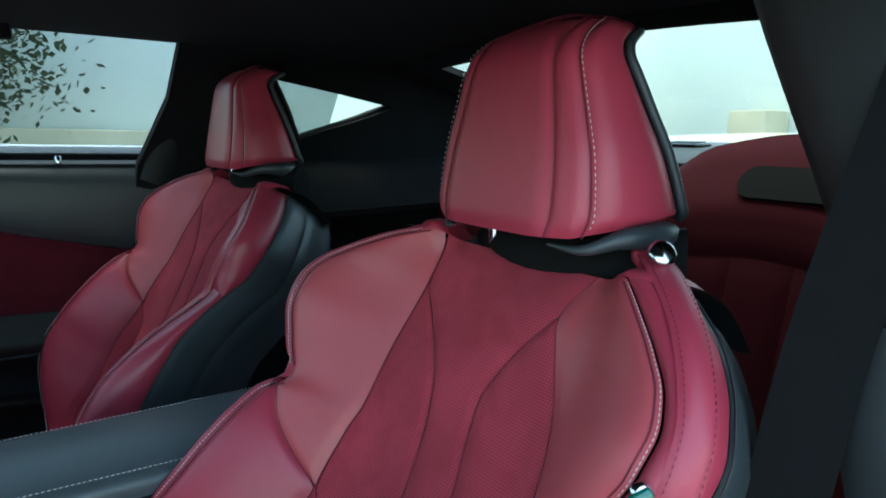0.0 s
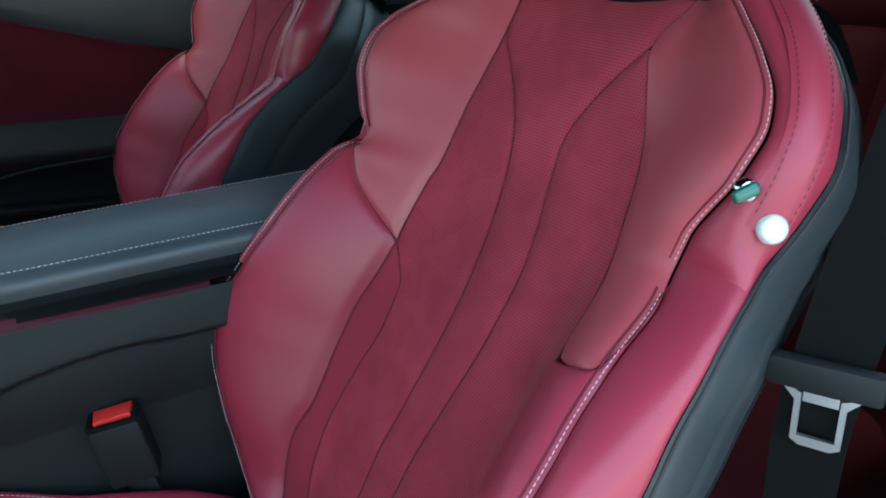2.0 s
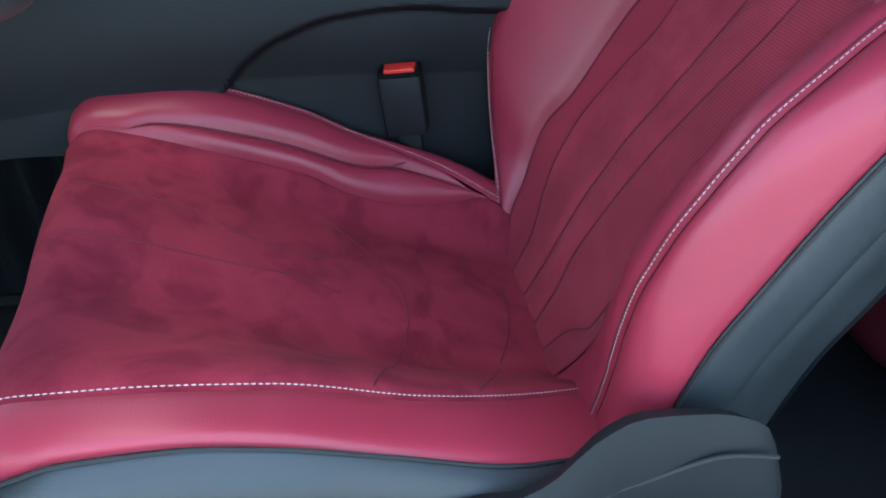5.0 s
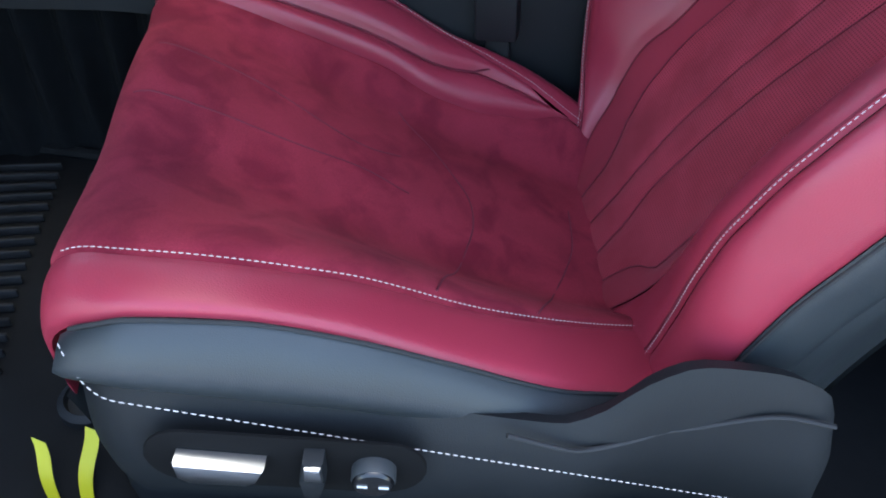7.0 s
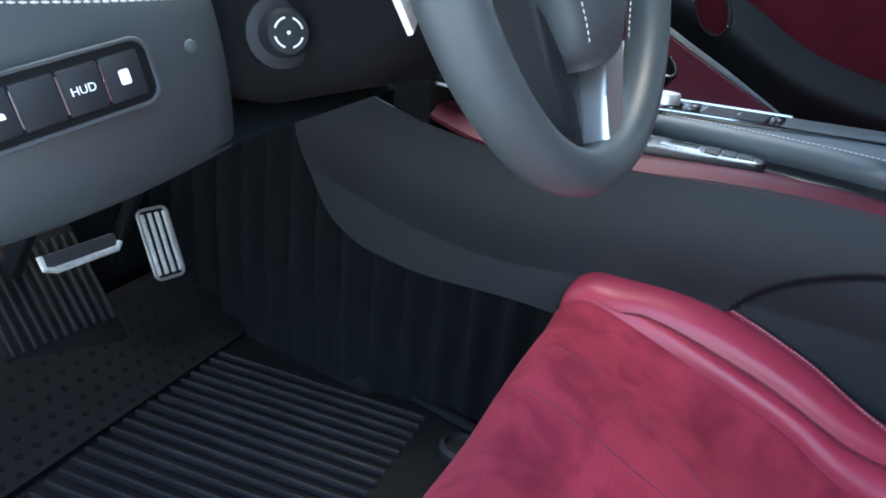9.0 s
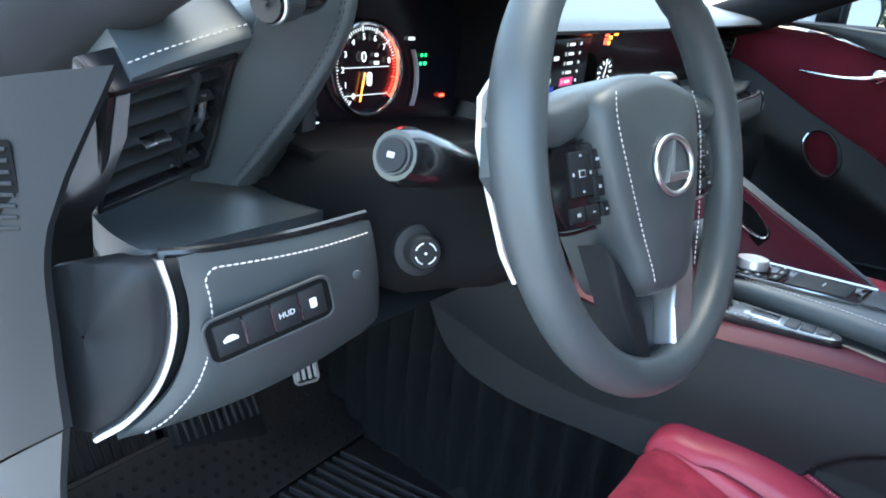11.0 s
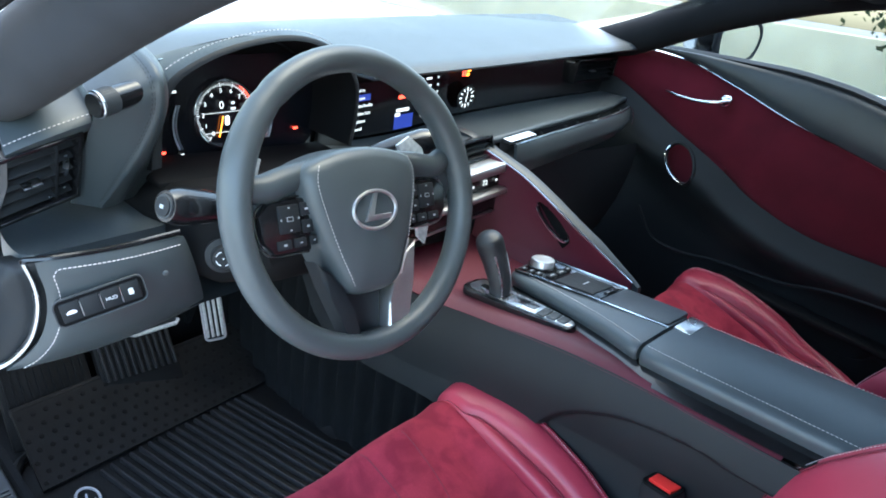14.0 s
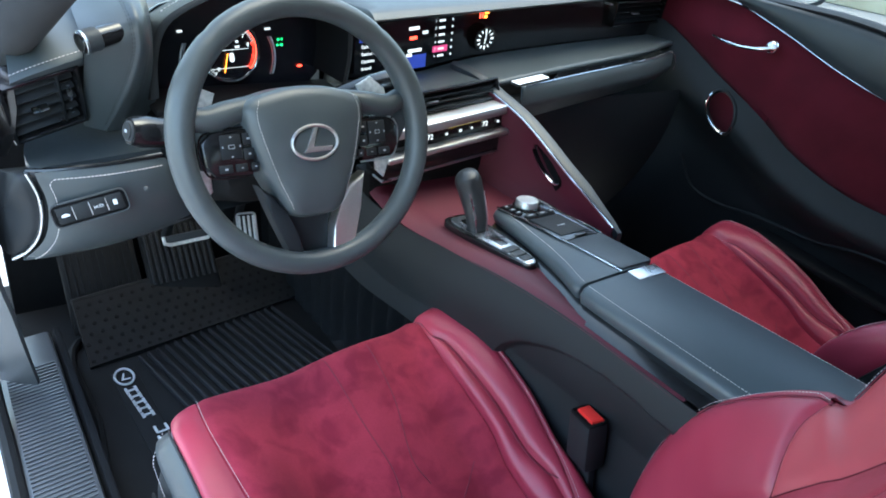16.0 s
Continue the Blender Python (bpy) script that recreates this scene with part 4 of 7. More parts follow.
on_plate(lathe([(0.0128, 0.0), (0.0128, 0.010), (0.0112, 0.0120), (0.0, 0.0121)], 28, pose(0.052, 0.001, 0.002)), "lumbar_dial", "gloss_black", "gloss black round switch")
on_plate(lathe([(0.0136, 0.0), (0.0136, 0.008), (0.0124, 0.0102), (0.0124, 0.002)], 28, pose(0.052, 0.001, 0.002)), "dial_ring", "jamb", "grey ring")
for dx in (-0.008, 0.008):
    on_plate(box(0.006, 0.0012, 0.0008, 0, pose(0.052 + dx * 0.8, 0.001, 0.0146)), "dial_mark", "white_ink", "white mark")


# seat belt guide strap with snap caps on the near seat's outer shoulder
guide = new("belt_guide")
guide.parent = driver_seat


STRAP = curve_pts([(-0.111, 0.634, -0.026), (-0.150, 0.611, -0.010), (-0.194, 0.573, 0.006), (-0.225, 0.528, 0.016), (-0.233, 0.494, 0.019), (-0.228, 0.458, 0.013)], 48)
strap_line = [BACK_O + Vector((x, 0, 0)) + UP_S * s + OUT_N * n for x, s, n in STRAP]
strap_frames = frames_along(strap_line, (-0.75, 0.45, 0.48))


def guide_point(k, w):
    p, t, side, n = strap_frames[int(round(k * (len(strap_frames) - 1)))]
    if n.x > 0:
        side, n = -side, -n
    return p + side * (0.025 * (w - 0.5)) + n * (0.0045 - 0.004 * (2 * w - 1) ** 2)


bm = grid(lambda u, v: guide_point(v, u), 8, 48)
thicken(bm, 0.004)
seat_part("strap", bm, "red_leather", guide, "red leather belt guide strap")
for w in (0.12, 0.88):
    seat_part("strap_stitching", stitches([guide_point(k, w) + Vector((-0.0012, 0.0004, 0)) for k in np.linspace(0.03, 0.95, 49)], 0.0028, 0.0022, 0.0005), "thread_red", guide, "red thread")
at = lambda x, s, n: BACK_O + Vector((x, 0, 0)) + UP_S * s + OUT_N * n
cap = lathe([(0.0086, 0), (0.0084, 0.0030), (0.0066, 0.0052), (0.0, 0.0058)], 24)
p0 = at(-0.229, 0.4620, 0.012)
cap.transform(look(p0 + Vector((-0.004, 0.002, 0)), p0 + Vector((1.0, -0.60, -0.35))))
seat_part("snap_cap", cap, "pearl", guide, "pearl white snap cap")
cap = lathe([(0.0105, 0), (0.0102, 0.002), (0.0078, 0.0034), (0.0, 0.0038)], 24)
p1 = at(-0.111, 0.634, -0.026)
out = (OUT_N * 0.70 + UP_S * 0.45 + Vector((-0.75, 0, 0))).normalized()
tab = lathe([(0.0135, -0.006), (0.0135, 0.002), (0.0122, 0.0033), (0.0, 0.0033)], 24)
tab.transform(look(p1, p1 - out))
seat_part("strap_tab", tab, "red_leather", guide, "rounded strap end")
p1 = at(-0.131, 0.628, -0.013)
cap.transform(look(p1 + out * 0.006, p1 - out))
seat_part("snap_stud", cap, "chrome", guide, "chrome snap stud")
p2 = at(-0.219, 0.4750, 0.030)
mk = look(p2, p2 + Vector((0.8, -0.45, -0.3)), 115)
b1 = lathe([(0.0075, 0), (0.0070, 0.003), (0.004, 0.005), (0.0, 0.0055)], 20)
b1.transform(mk)
seat_part("snap_socket", b1, "chrome", guide, "chrome snap socket")
b2 = box(0.008, 0.016, 0.006, 0.0028, pose(0, 0.003, 0.006), 3)
b2.transform(mk)
seat_part("snap_clip", b2, "green_pin", guide, "dark green clip")

# ---- dashboard ----
dash = thing("dashboard", "dark grey leather dashboard with pale stitching and gloss trim", "dashboard")
dash.matrix_basis = pose(0, 0.72, 0.90)


def dpart(name, bm, mat, label="", parent=None, angle=40, done=False):
    bm.transform(Matrix.Translation((0, -0.72, -0.90)))
    return part(name, bm, mat, parent or dash, label, angle=angle, done=done)


lip_z = table([(-0.66, 0.965), (-0.19, 0.999), (-0.05, 1.010), (0.13, 1.023), (0.41, 1.045), (0.63, 1.062), (0.72, 1.068)])
low_z = table([(-0.50, 0.862), (-0.12, 0.872), (0.0, 0.880), (0.14, 0.903), (0.36, 0.922), (0.72, 0.944)])


def dash_top(u, v):
    x = -0.64 + 1.33 * u + 0.09 * v * v * (1 - u) ** 4
    far = 1.03 - 0.10 * abs(x) ** 2
    near = 0.70 + 0.16 * min(max((x + 0.56) / 0.05, 0), 1) * min(max((-0.135 - x) / 0.03, 0), 1)
    y = near + (far - near) * v
    z = lip_z(x) + 0.016 * math.sin(math.pi * min(v * 0.6, 1)) + 0.014 * v
    if v < 0.10:
        k = 1 - v / 0.10
        z -= 0.009 * k * k
        y -= 0.004 * math.sin(math.pi * k)
    return Vector((x, y, z))


bm = grid(dash_top, 50, 30)
thicken(bm, 0.006)
dpart("top_pad", bm, "dash_leather", "dark grey leather top pad")
# black recess behind the lip, with the screen, clock and far vent
dpart("fascia", grid(lambda u, v: Vector((-0.20 + 0.90 * u, 0.768, low_z(-0.20 + 0.90 * u) - 0.012 + (lip_z(-0.20 + 0.90 * u) - low_z(-0.20 + 0.90 * u) + 0.012) * v)), 30, 6), "gloss_black", "gloss black fascia band")


ledge_y = table([(-0.22, 0.648), (0.05, 0.640), (0.12, 0.632), (0.30, 0.642), (0.53, 0.664), (0.66, 0.698), (0.70, 0.705)])


def ledge(u, v):
    x = -0.22 + 0.92 * u
    front = ledge_y(x)
    y = 0.762 + (front - 0.762) * min(v / 0.8, 1)
    z = low_z(x) + 0.004
    if v > 0.8:
        a = (v - 0.8) / 0.2 * math.pi * 0.75
        r = 0.014 if x < 0.08 else 0.006
        y = front - r * math.sin(a)
        z = z - r * (1 - math.cos(a))
    return Vector((x, y, z - 0.002 * v))


bm = grid(ledge, 44, 20)
thicken(bm, 0.008)
dpart("ledge_pad", bm, "dash_leather", "dark grey padded ledge")

# instrument hood
HOOD = [(-0.505, 0.900), (-0.503, 0.955), (-0.488, 0.998), (-0.452, 1.024), (-0.403, 1.043), (-0.340, 1.055), (-0.290, 1.052), (-0.246, 1.034), (-0.214, 1.000), (-0.208, 0.955), (-0.214, 0.905)]
arch = curve_pts([(x, 0.0, z) for x, z in HOOD], 60)
cx, cz = -0.355, 0.955


def hood(u, v):
    i = u * (len(arch) - 1)
    a = arch[int(i)] if i == int(i) else arch[int(i)] * (1 - i % 1) + arch[int(i) + 1] * (i % 1)
    if v < 0.18:
        ang = (1 - v / 0.18) * math.pi / 2
        r = 0.007
        g = 1 + (r - r * math.sin(ang)) / 0.10 * 0.9
        return Vector((cx + (a[0] - cx) * g, 0.655 - r * math.sin(ang) * 0.4 + 0.0, cz + (a[2] - cz) * g))
    k = (v - 0.18) / 0.82
    g = 1.065 + 0.16 * k
    rise = -0.020 * k * k if a[2] > 0.98 else 0.0
    return Vector((cx + (a[0] - cx) * g, 0.657 + 0.20 * k, cz + (a[2] - cz) * g - 0.045 * k + rise))


dpart("hood_back", prism([((a[0] - cx) * 0.87, (a[2] - cz) * 0.87) for a in arch][::-1], 0.004, plane_pose((cx, 0.752, cz), (1, 0, 0), (0, 0, 1))), "black_matte", "black panel behind the instruments")
dpart("hood", grid(hood, 60, 22), "door_black", "dark grey leather instrument hood")
line = [Vector((cx + (a[0] - cx) * 1.10, 0.672, cz + (a[2] - cz) * 1.10 - 0.001)) for a in arch[14:52]]
dpart("stitching", stitches(line, 0.0040, 0.0020, 0.0008, (0, 0, 0.002)), "thread", "pale thread stitching")
dpart("hood_lining", grid(lambda u, v: Vector((cx + (arch[int(u * 60 + 0.5)][0] - cx) * (1 - 0.10 * v), 0.654 + 0.095 * v, cz + (arch[int(u * 60 + 0.5)][2] - cz) * (1 - 0.10 * v))), 60, 6), "black_matte", "black hood lining")
dpart("hood_sill", box(0.31, 0.10, 0.010, 0.004, pose(-0.357, 0.695, 0.880, 2)), "black_matte", "black lower sill")
cluster = new("instrument_cluster")
cluster.parent = dash
CL = plane_pose((-0.373, 0.738, 0.940), (1, 0, 0.06), (0, 0.05, 1))


def cpart(name, bm, mat, label="", m=CL):
    bm.transform(m)
    return dpart(name, bm, mat, label, cluster)


cpart("display_plate", prism(rounded(0.292, 0.150, 0.055), 0.006, pose(0.015, 0.004, -0.009)), "screen_black", "black display")
ring = [(0.047 * math.cos(a), 0.047 * math.sin(a), 0.004) for a in np.linspace(0, 2 * math.pi, 64, endpoint=False)]
cpart("gauge_ring", tube(ring, 0.0028, 8, closed=True), "chrome", "chrome gauge ring")
for k in range(61):
    a = radians(235 - k * 4.6)
    L = 0.0055 if k % 6 == 0 else 0.003
    cpart("tick", box(L, 0.0008 if k % 6 else 0.0013, 0.0008, 0, pose(0.0405 * math.cos(a), 0.0405 * math.sin(a), 0.0005, 0, 0, math.degrees(a))), "lit_red" if k > 47 else "lit_dim")
arc = [(0.0445 * math.cos(radians(a)), 0.0445 * math.sin(radians(a)), 0.0012) for a in np.linspace(55, -42, 24)]
cpart("redline", tube(arc, 0.0013, 6), "lit_red", "red arc")


def ctext(t, x, y, size, mat, m=CL):
    q = Matrix.Translation((0, -0.72, -0.90)) @ m @ pose(x, y, 0.001)
    lettering(t, size, 0.0002, q, mat, cluster)


for k in range(9):
    a = radians(235 - k * 6 * 4.6)
    ctext(str(k), 0.0325 * math.cos(a), 0.0325 * math.sin(a), 0.0085, "lit_white")
ctext("0", -0.004, 0.012, 0.015, "lit_white")
cpart("dial_line", box(0.064, 0.0008, 0.0006, 0, pose(0, 0.002, 0.0004)), "lit_dim")
cpart("dial_line", box(0.060, 0.0008, 0.0006, 0, pose(0, -0.026, 0.0004)), "lit_dim")
cpart("car_icon", prism(rounded(0.007, 0.014, 0.003), 0.0006, pose(0.004, -0.010, 0.0004)), "lit_white")
cpart("needle", box(0.0012, 0.030, 0.001, 0, pose(-0.006, -0.018, 0.001, 0, 0, -14)), "lit_orange")
for sgn, x0 in ((-1, -0.066), (1, 0.066)):
    pts = [(x0 + sgn * 0.010 * (1 - ((t) / 0.036) ** 2), t - 0.012, 0.001) for t in np.linspace(-0.030, 0.030, 14)]
    cpart("side_gauge", tube(pts, 0.0018, 6), "mat_print", "white scale arc")
    cpart("side_ring", tube([(p[0] - sgn * 0.004, p[1], 0.001) for p in pts], 0.0012, 6), "satin")
for x, y, w, mat in ((0.083, 0.012, 0.004, "lit_green"), (0.089, 0.012, 0.003, "lit_green"), (0.081, 0.003, 0.004, "lit_green"), (0.088, 0.003, 0.006, "lit_green"), (0.118, -0.034, 0.010, "lit_red"), (-0.092, -0.044, 0.006, "lit_red"), (-0.072, 0.036, 0.010, "lit_dim"), (-0.066, -0.050, 0.006, "lit_dim"), (0.066, 0.030, 0.012, "lit_dim"), (0.014, 0.014, 0.006, "lit_dim"), (0.014, 0.006, 0.009, "lit_dim")):
    cpart("indicator", box(w * 0.8, 0.0035, 0.0006, 0.0, pose(x, y, 0.0005)), mat)
# centre screen
SCR = plane_pose((-0.020, 0.757, 0.940), (1, 0, 0.10), (0, -0.06, 1))
screen = new("center_display")
screen.parent = dash


def spart(name, bm, mat, label=""):
    bm.transform(SCR)
    return dpart(name, bm, mat, label, screen)


spart("panel", box(0.240, 0.092, 0.004, 0.0015), "screen_black", "dark glass screen")
spart("menu_band", box(0.040, 0.011, 0.0006, 0, pose(-0.090, 0.020, 0.0024)), "lit_blue", "blue menu bar")
spart("menu_field", box(0.045, 0.026, 0.0005, 0, pose(0.012, -0.036, 0.0023)), "lit_blue", "blue field")
spart("list_band", box(0.034, 0.012, 0.0006, 0, pose(0.066, -0.018, 0.0024)), "lit_magenta", "magenta bar")


def stext(t, x, y, size=0.0085, mat="lit_white"):
    lettering(t, size, 0.0002, Matrix.Translation((0, -0.72, -0.90)) @ SCR @ pose(x, y, 0.0028), mat, screen, align="LEFT")


for k, t in enumerate(("Source", "Presets", "Radio/Audio", "Station List", "Options", "Sound")):
    stext(t, -0.106, 0.033 - 0.0135 * k, 0.0082)
for k in range(6):
    stext(str(k + 1), 0.052, 0.036 - 0.0135 * k, 0.0075, "lit_dim")
    spart("readout", box(0.014, 0.004, 0.0005, 0, pose(0.068, 0.036 - 0.0135 * k, 0.0026)), "lit_dim")
    spart("icon", box(0.003, 0.004, 0.0005, 0, pose(0.092, 0.036 - 0.0135 * k, 0.0026)), "lit_dim")
for x, y, w, mat in ((0.005, 0.028, 0.022, "lit_white"), (0.004, 0.010, 0.016, "lit_red"), (0.030, 0.018, 0.012, "lit_dim"), (0.008, -0.014, 0.030, "lit_white"), (-0.004, -0.022, 0.012, "lit_white")):
    spart("readout", box(w, 0.006, 0.0006, 0, pose(x, y, 0.0028)), mat)
# warning lamps and the analogue clock
CK = plane_pose((0.155, 0.757, 0.945), (1, 0, 0.10), (0, -0.12, 1))
clock = new("clock")
clock.parent = dash


def kpart(name, bm, mat, label=""):
    bm.transform(CK)
    return dpart(name, bm, mat, label, clock)


kpart("dial", lathe([(0.024, 0), (0.024, 0.003), (0.0, 0.003)], 36), "screen_black", "black clock dial")
kpart("bezel", tube([(0.0245 * math.cos(a), 0.0245 * math.sin(a), 0.003) for a in np.linspace(0, 2 * math.pi, 40, endpoint=False)], 0.0016, 6, closed=True), "gloss_black", "gloss black bezel")
for k in range(12):
    a = radians(30 * k)
    kpart("hour_mark", box(0.0022 if k % 3 else 0.0032, 0.006 if k % 3 else 0.007, 0.0006, 0, pose(0.0170 * math.sin(a), 0.0170 * math.cos(a), 0.0035, 0, 0, -30 * k)), "lit_white")
kpart("hand", box(0.0012, 0.015, 0.0006, 0, pose(0.0005, 0.006, 0.0042)), "lit_white")
kpart("hand", box(0.0015, 0.010, 0.0006, 0, pose(-0.0008, -0.004, 0.0042)), "lit_white")
for x, y, w, h, mat in ((-0.020, 0.047, 0.003, 0.010, "lit_red"), (-0.014, 0.047, 0.003, 0.010, "lit_red"), (-0.004, 0.052, 0.010, 0.005, "lit_orange"), (-0.006, 0.044, 0.007, 0.006, "lit_orange"), (0.012, 0.056, 0.012, 0.003, "lit_orange"), (-0.016, 0.056, 0.012, 0.003, "lit_red")):
    kpart("warning_lamp", box(w, h, 0.0006, 0, pose(x, y + 0.002, 0.002)), mat)


def vent(name, label, w, h, m, n, mat="gloss_black"):
    """An air vent with slats, a tab and a side wheel; m looks out of the dashboard along z."""
    v = new(name)
    v.parent = dash
    tagged(v, label)
    M0 = Matrix.Translation((0, -0.72, -0.90)) @ m

    def vp(nm, bm, mt, lb=""):
        bm.transform(M0)
        part(nm, bm, mt, v, lb)
    vp("cavity", box(w, h, 0.004, 0, pose(0, 0, -0.03)), "black_matte")
    t = 0.006
    for bx, by, sx, sy in ((0, h / 2, w + t, t), (0, -h / 2, w + t, t), (-w / 2, 0, t, h + t), (w / 2, 0, t, h + t)):
        vp("frame", box(sx, sy, 0.034, 0.002, pose(bx, by, -0.014)), mat)
    for k in range(n):
        y = -h / 2 + h * (k + 0.7) / (n + 0.4)
        vp("slat", box(w * 0.97, 0.0022, 0.022, 0.0008, pose(-0.004, y, -0.012, 18)), "black_plastic")
    vp("tab", box(0.020, 0.003, 0.010, 0.001, pose(-w * 0.08, -h * 0.02, 0.0)), "satin", "satin tab")
    return v


vent("air_vent", "black slatted air vent", 0.165, 0.052, plane_pose((0.600, 0.752, 0.997), (1, 0, 0.06), (0, -0.1, 1)), 4)
dpart("vent_mark", box(0.010, 0.018, 0.003, 0.001, pose(0.497, 0.758, 1.015)), "satin", "satin vent wheel")

# strip vents and pad in front of the far seat
def strip(u, v):
    x = 0.12 + 0.54 * u
    return Vector((x, ledge_y(x) - 0.002 - 0.030 * v, low_z(x) - 0.032 - 0.002 * v))


dpart("slot_strip", grid(strip, 24, 4), "black_matte", "black slot under the ledge")
trim_at = lambda x, v, up: Vector((x, ledge_y(x) - 0.004 - 0.024 * v, low_z(x) + up - 0.010 * v))
bm = grid(lambda u, v: trim_at(0.125 + 0.080 * u + 0.012 * v, v * 0.6, -0.002), 10, 4)
thicken(bm, 0.006)
dpart("slot_trim", bm, "satin", "satin metal slot trim")
for x0, x1 in ((0.262, 0.330), (0.342, 0.372), (0.400, 0.470), (0.484, 0.520), (0.548, 0.600)):
    blade = [trim_at(x0 + (x1 - x0) * k / 6, 0.6, -0.008) for k in range(7)]
    dpart("slot_blade", tube(blade, 0.0012, 6), "satin", "small satin blade")
for x in (0.245, 0.336, 0.386, 0.477, 0.534, 0.612):
    dpart("slot_rib", box(0.0020, 0.022, 0.006, 0.0006, pose(x, ledge_y(x) - 0.018, low_z(x) - 0.016, 20)), "black_plastic")


def pad_edge(x, drop=0.0):
    return Vector((x, ledge_y(x) - 0.031, low_z(x) - 0.008 - drop))


def pad(u, v):
    x = 0.135 + 0.500 * u
    a = -0.6 + 2.9 * v
    p = pad_edge(x)
    shrink = min(1, 4 * min(u, 1 - u) + 0.55)
    d = max(a, 0)
    return Vector((x, p.y - 0.012 * math.sin(d) * shrink + 0.07 * max(v - 0.7, 0) + (0.004 if a < 0 else 0), p.z - 0.044 * (1 - math.cos(d)) * (1 - 0.15 * u)))


bm = grid(pad, 30, 20)
thicken(bm, 0.006)
dpart("knee_pad", bm, "dash_leather", "dark grey leather knee pad")
trim = [pad_edge(x, 0.002) + Vector((0, -0.003, 0.003)) for x in np.linspace(0.142, 0.625, 34)]
end = trim[-1]
trim += [end + Vector(d) for d in ((0.012, -0.002, -0.008), (0.017, -0.006, -0.022), (0.014, -0.008, -0.040))]
dpart("trim_line", tube(trim, 0.0013, 6), "chrome", "thin chrome line")
dpart("glovebox", grid(lambda u, v: Vector((0.12 + 0.56 * u, 0.640 + 0.16 * v ** 1.4 - 0.02 * math.sin(math.pi * v), 0.845 - 0.40 * v)), 14, 14), "black_plastic", "black glovebox front")
dpart("firewall", box(1.42, 0.03, 0.55, 0.003, pose(0, 1.09, 0.58)), "carpet", "black carpeted bulkhead")

# climate panel in the middle
def slab(name, x0, x1, y, z, h, d, mat, label, tilt=0.11, bev=0.005):
    w = x1 - x0
    b = box(w, d, h, bev, pose((x0 + x1) / 2, y + d / 2, z, 0, -math.degrees(math.atan(tilt)), 0))
    return dpart(name, b, mat, label)


vent("air_vent", "black slatted center air vent", 0.25, 0.034, plane_pose((-0.035, 0.618, 0.876), (1, 0, 0.11), (0, 0.35, 1)), 3)
slab("vent_trim", -0.165, 0.098, 0.576, 0.8475, 0.018, 0.05, "steel", "satin metal strip", 0.12)
slab("climate_panel", -0.165, 0.112, 0.588, 0.826, 0.030, 0.05, "gloss_black", "gloss black climate panel", 0.12)
slab("lower_trim", -0.165, 0.110, 0.570, 0.8065, 0.012, 0.06, "steel", "satin metal strip", 0.12)
slab("lower_slab", -0.165, 0.105, 0.590, 0.780, 0.036, 0.06, "gloss_black", "gloss black slab", 0.12)
slab("lower_line", -0.165, 0.098, 0.587, 0.764, 0.004, 0.06, "satin", "thin satin line", 0.12, 0.001)
slab("lower_recess", -0.17, 0.10, 0.62, 0.735, 0.06, 0.05, "black_matte", "black recess", 0.10)
CP = plane_pose((-0.02, 0.5865, 0.828), (1, 0, 0.12), (0, 0.05, 1))
for t, x in (("72", -0.055), ("72", 0.065)):
    lettering(t, 0.013, 0.0002, Matrix.Translation((0, -0.72, -0.90)) @ CP @ pose(x, 0, 0.001), "lit_white", dash)
for x, w in ((-0.085, 0.012), (-0.020, 0.008), (0.010, 0.010), (0.035, 0.006), (0.095, 0.008), (0.115, 0.008)):
    b = box(w * 0.6, 0.0042, 0.0006, 0, pose(x, -0.001, 0.001))
    b.transform(CP)
    dpart("readout", b, "lit_dim")
b = box(0.070, 0.0030, 0.0006, 0, pose(0.02, 0.010, 0.0005))
b.transform(CP)
dpart("amber_bar", b, "lit_amber")

# left end: padded wing with the mode knob, vent, shelf and knee panel
wing_l = curve_pts([(-0.602, 0.960, 0.985), (-0.602, 0.850, 1.000), (-0.602, 0.700, 1.030), (-0.604, 0.640, 1.018), (-0.605, 0.600, 0.998), (-0.604, 0.596, 0.984), (-0.603, 0.618, 0.955), (-0.602, 0.650, 0.910), (-0.600, 0.686, 0.856)], 72)
wing_r = curve_pts([(-0.542, 0.960, 0.995), (-0.542, 0.850, 1.015), (-0.542, 0.700, 1.050), (-0.541, 0.630, 1.046), (-0.541, 0.586, 1.034), (-0.539, 0.574, 1.014), (-0.538, 0.580, 0.985), (-0.547, 0.602, 0.940), (-0.562, 0.630, 0.895), (-0.576, 0.656, 0.856)], 72)
wing_b = curve_pts([(-0.512, 0.960, 0.995), (-0.512, 0.860, 1.010), (-0.512, 0.730, 1.042), (-0.510, 0.690, 1.042), (-0.508, 0.664, 1.020), (-0.506, 0.660, 0.985), (-0.504, 0.666, 0.940), (-0.502, 0.680, 0.895), (-0.505, 0.700, 0.852)], 72)


def wing(u, v):
    a, b, c = (Vector(w[int(round(v * (len(w) - 1)))]) for w in (wing_l, wing_r, wing_b))
    if u < 0.5:
        k = u / 0.5
        p = a.lerp(b, k)
        swell = 0.004 * math.sin(math.pi * k) + 0.004 * max(0, 1 - abs(k - 0.93) / 0.09)
        return p + Vector((-0.1, -0.9, 0.4)) * swell
    k = (u - 0.5) / 0.5
    return b.lerp(c, k) + Vector((0.5, -0.8, 0.1)) * (0.006 * math.sin(math.pi * min(k * 2.2, 1)))


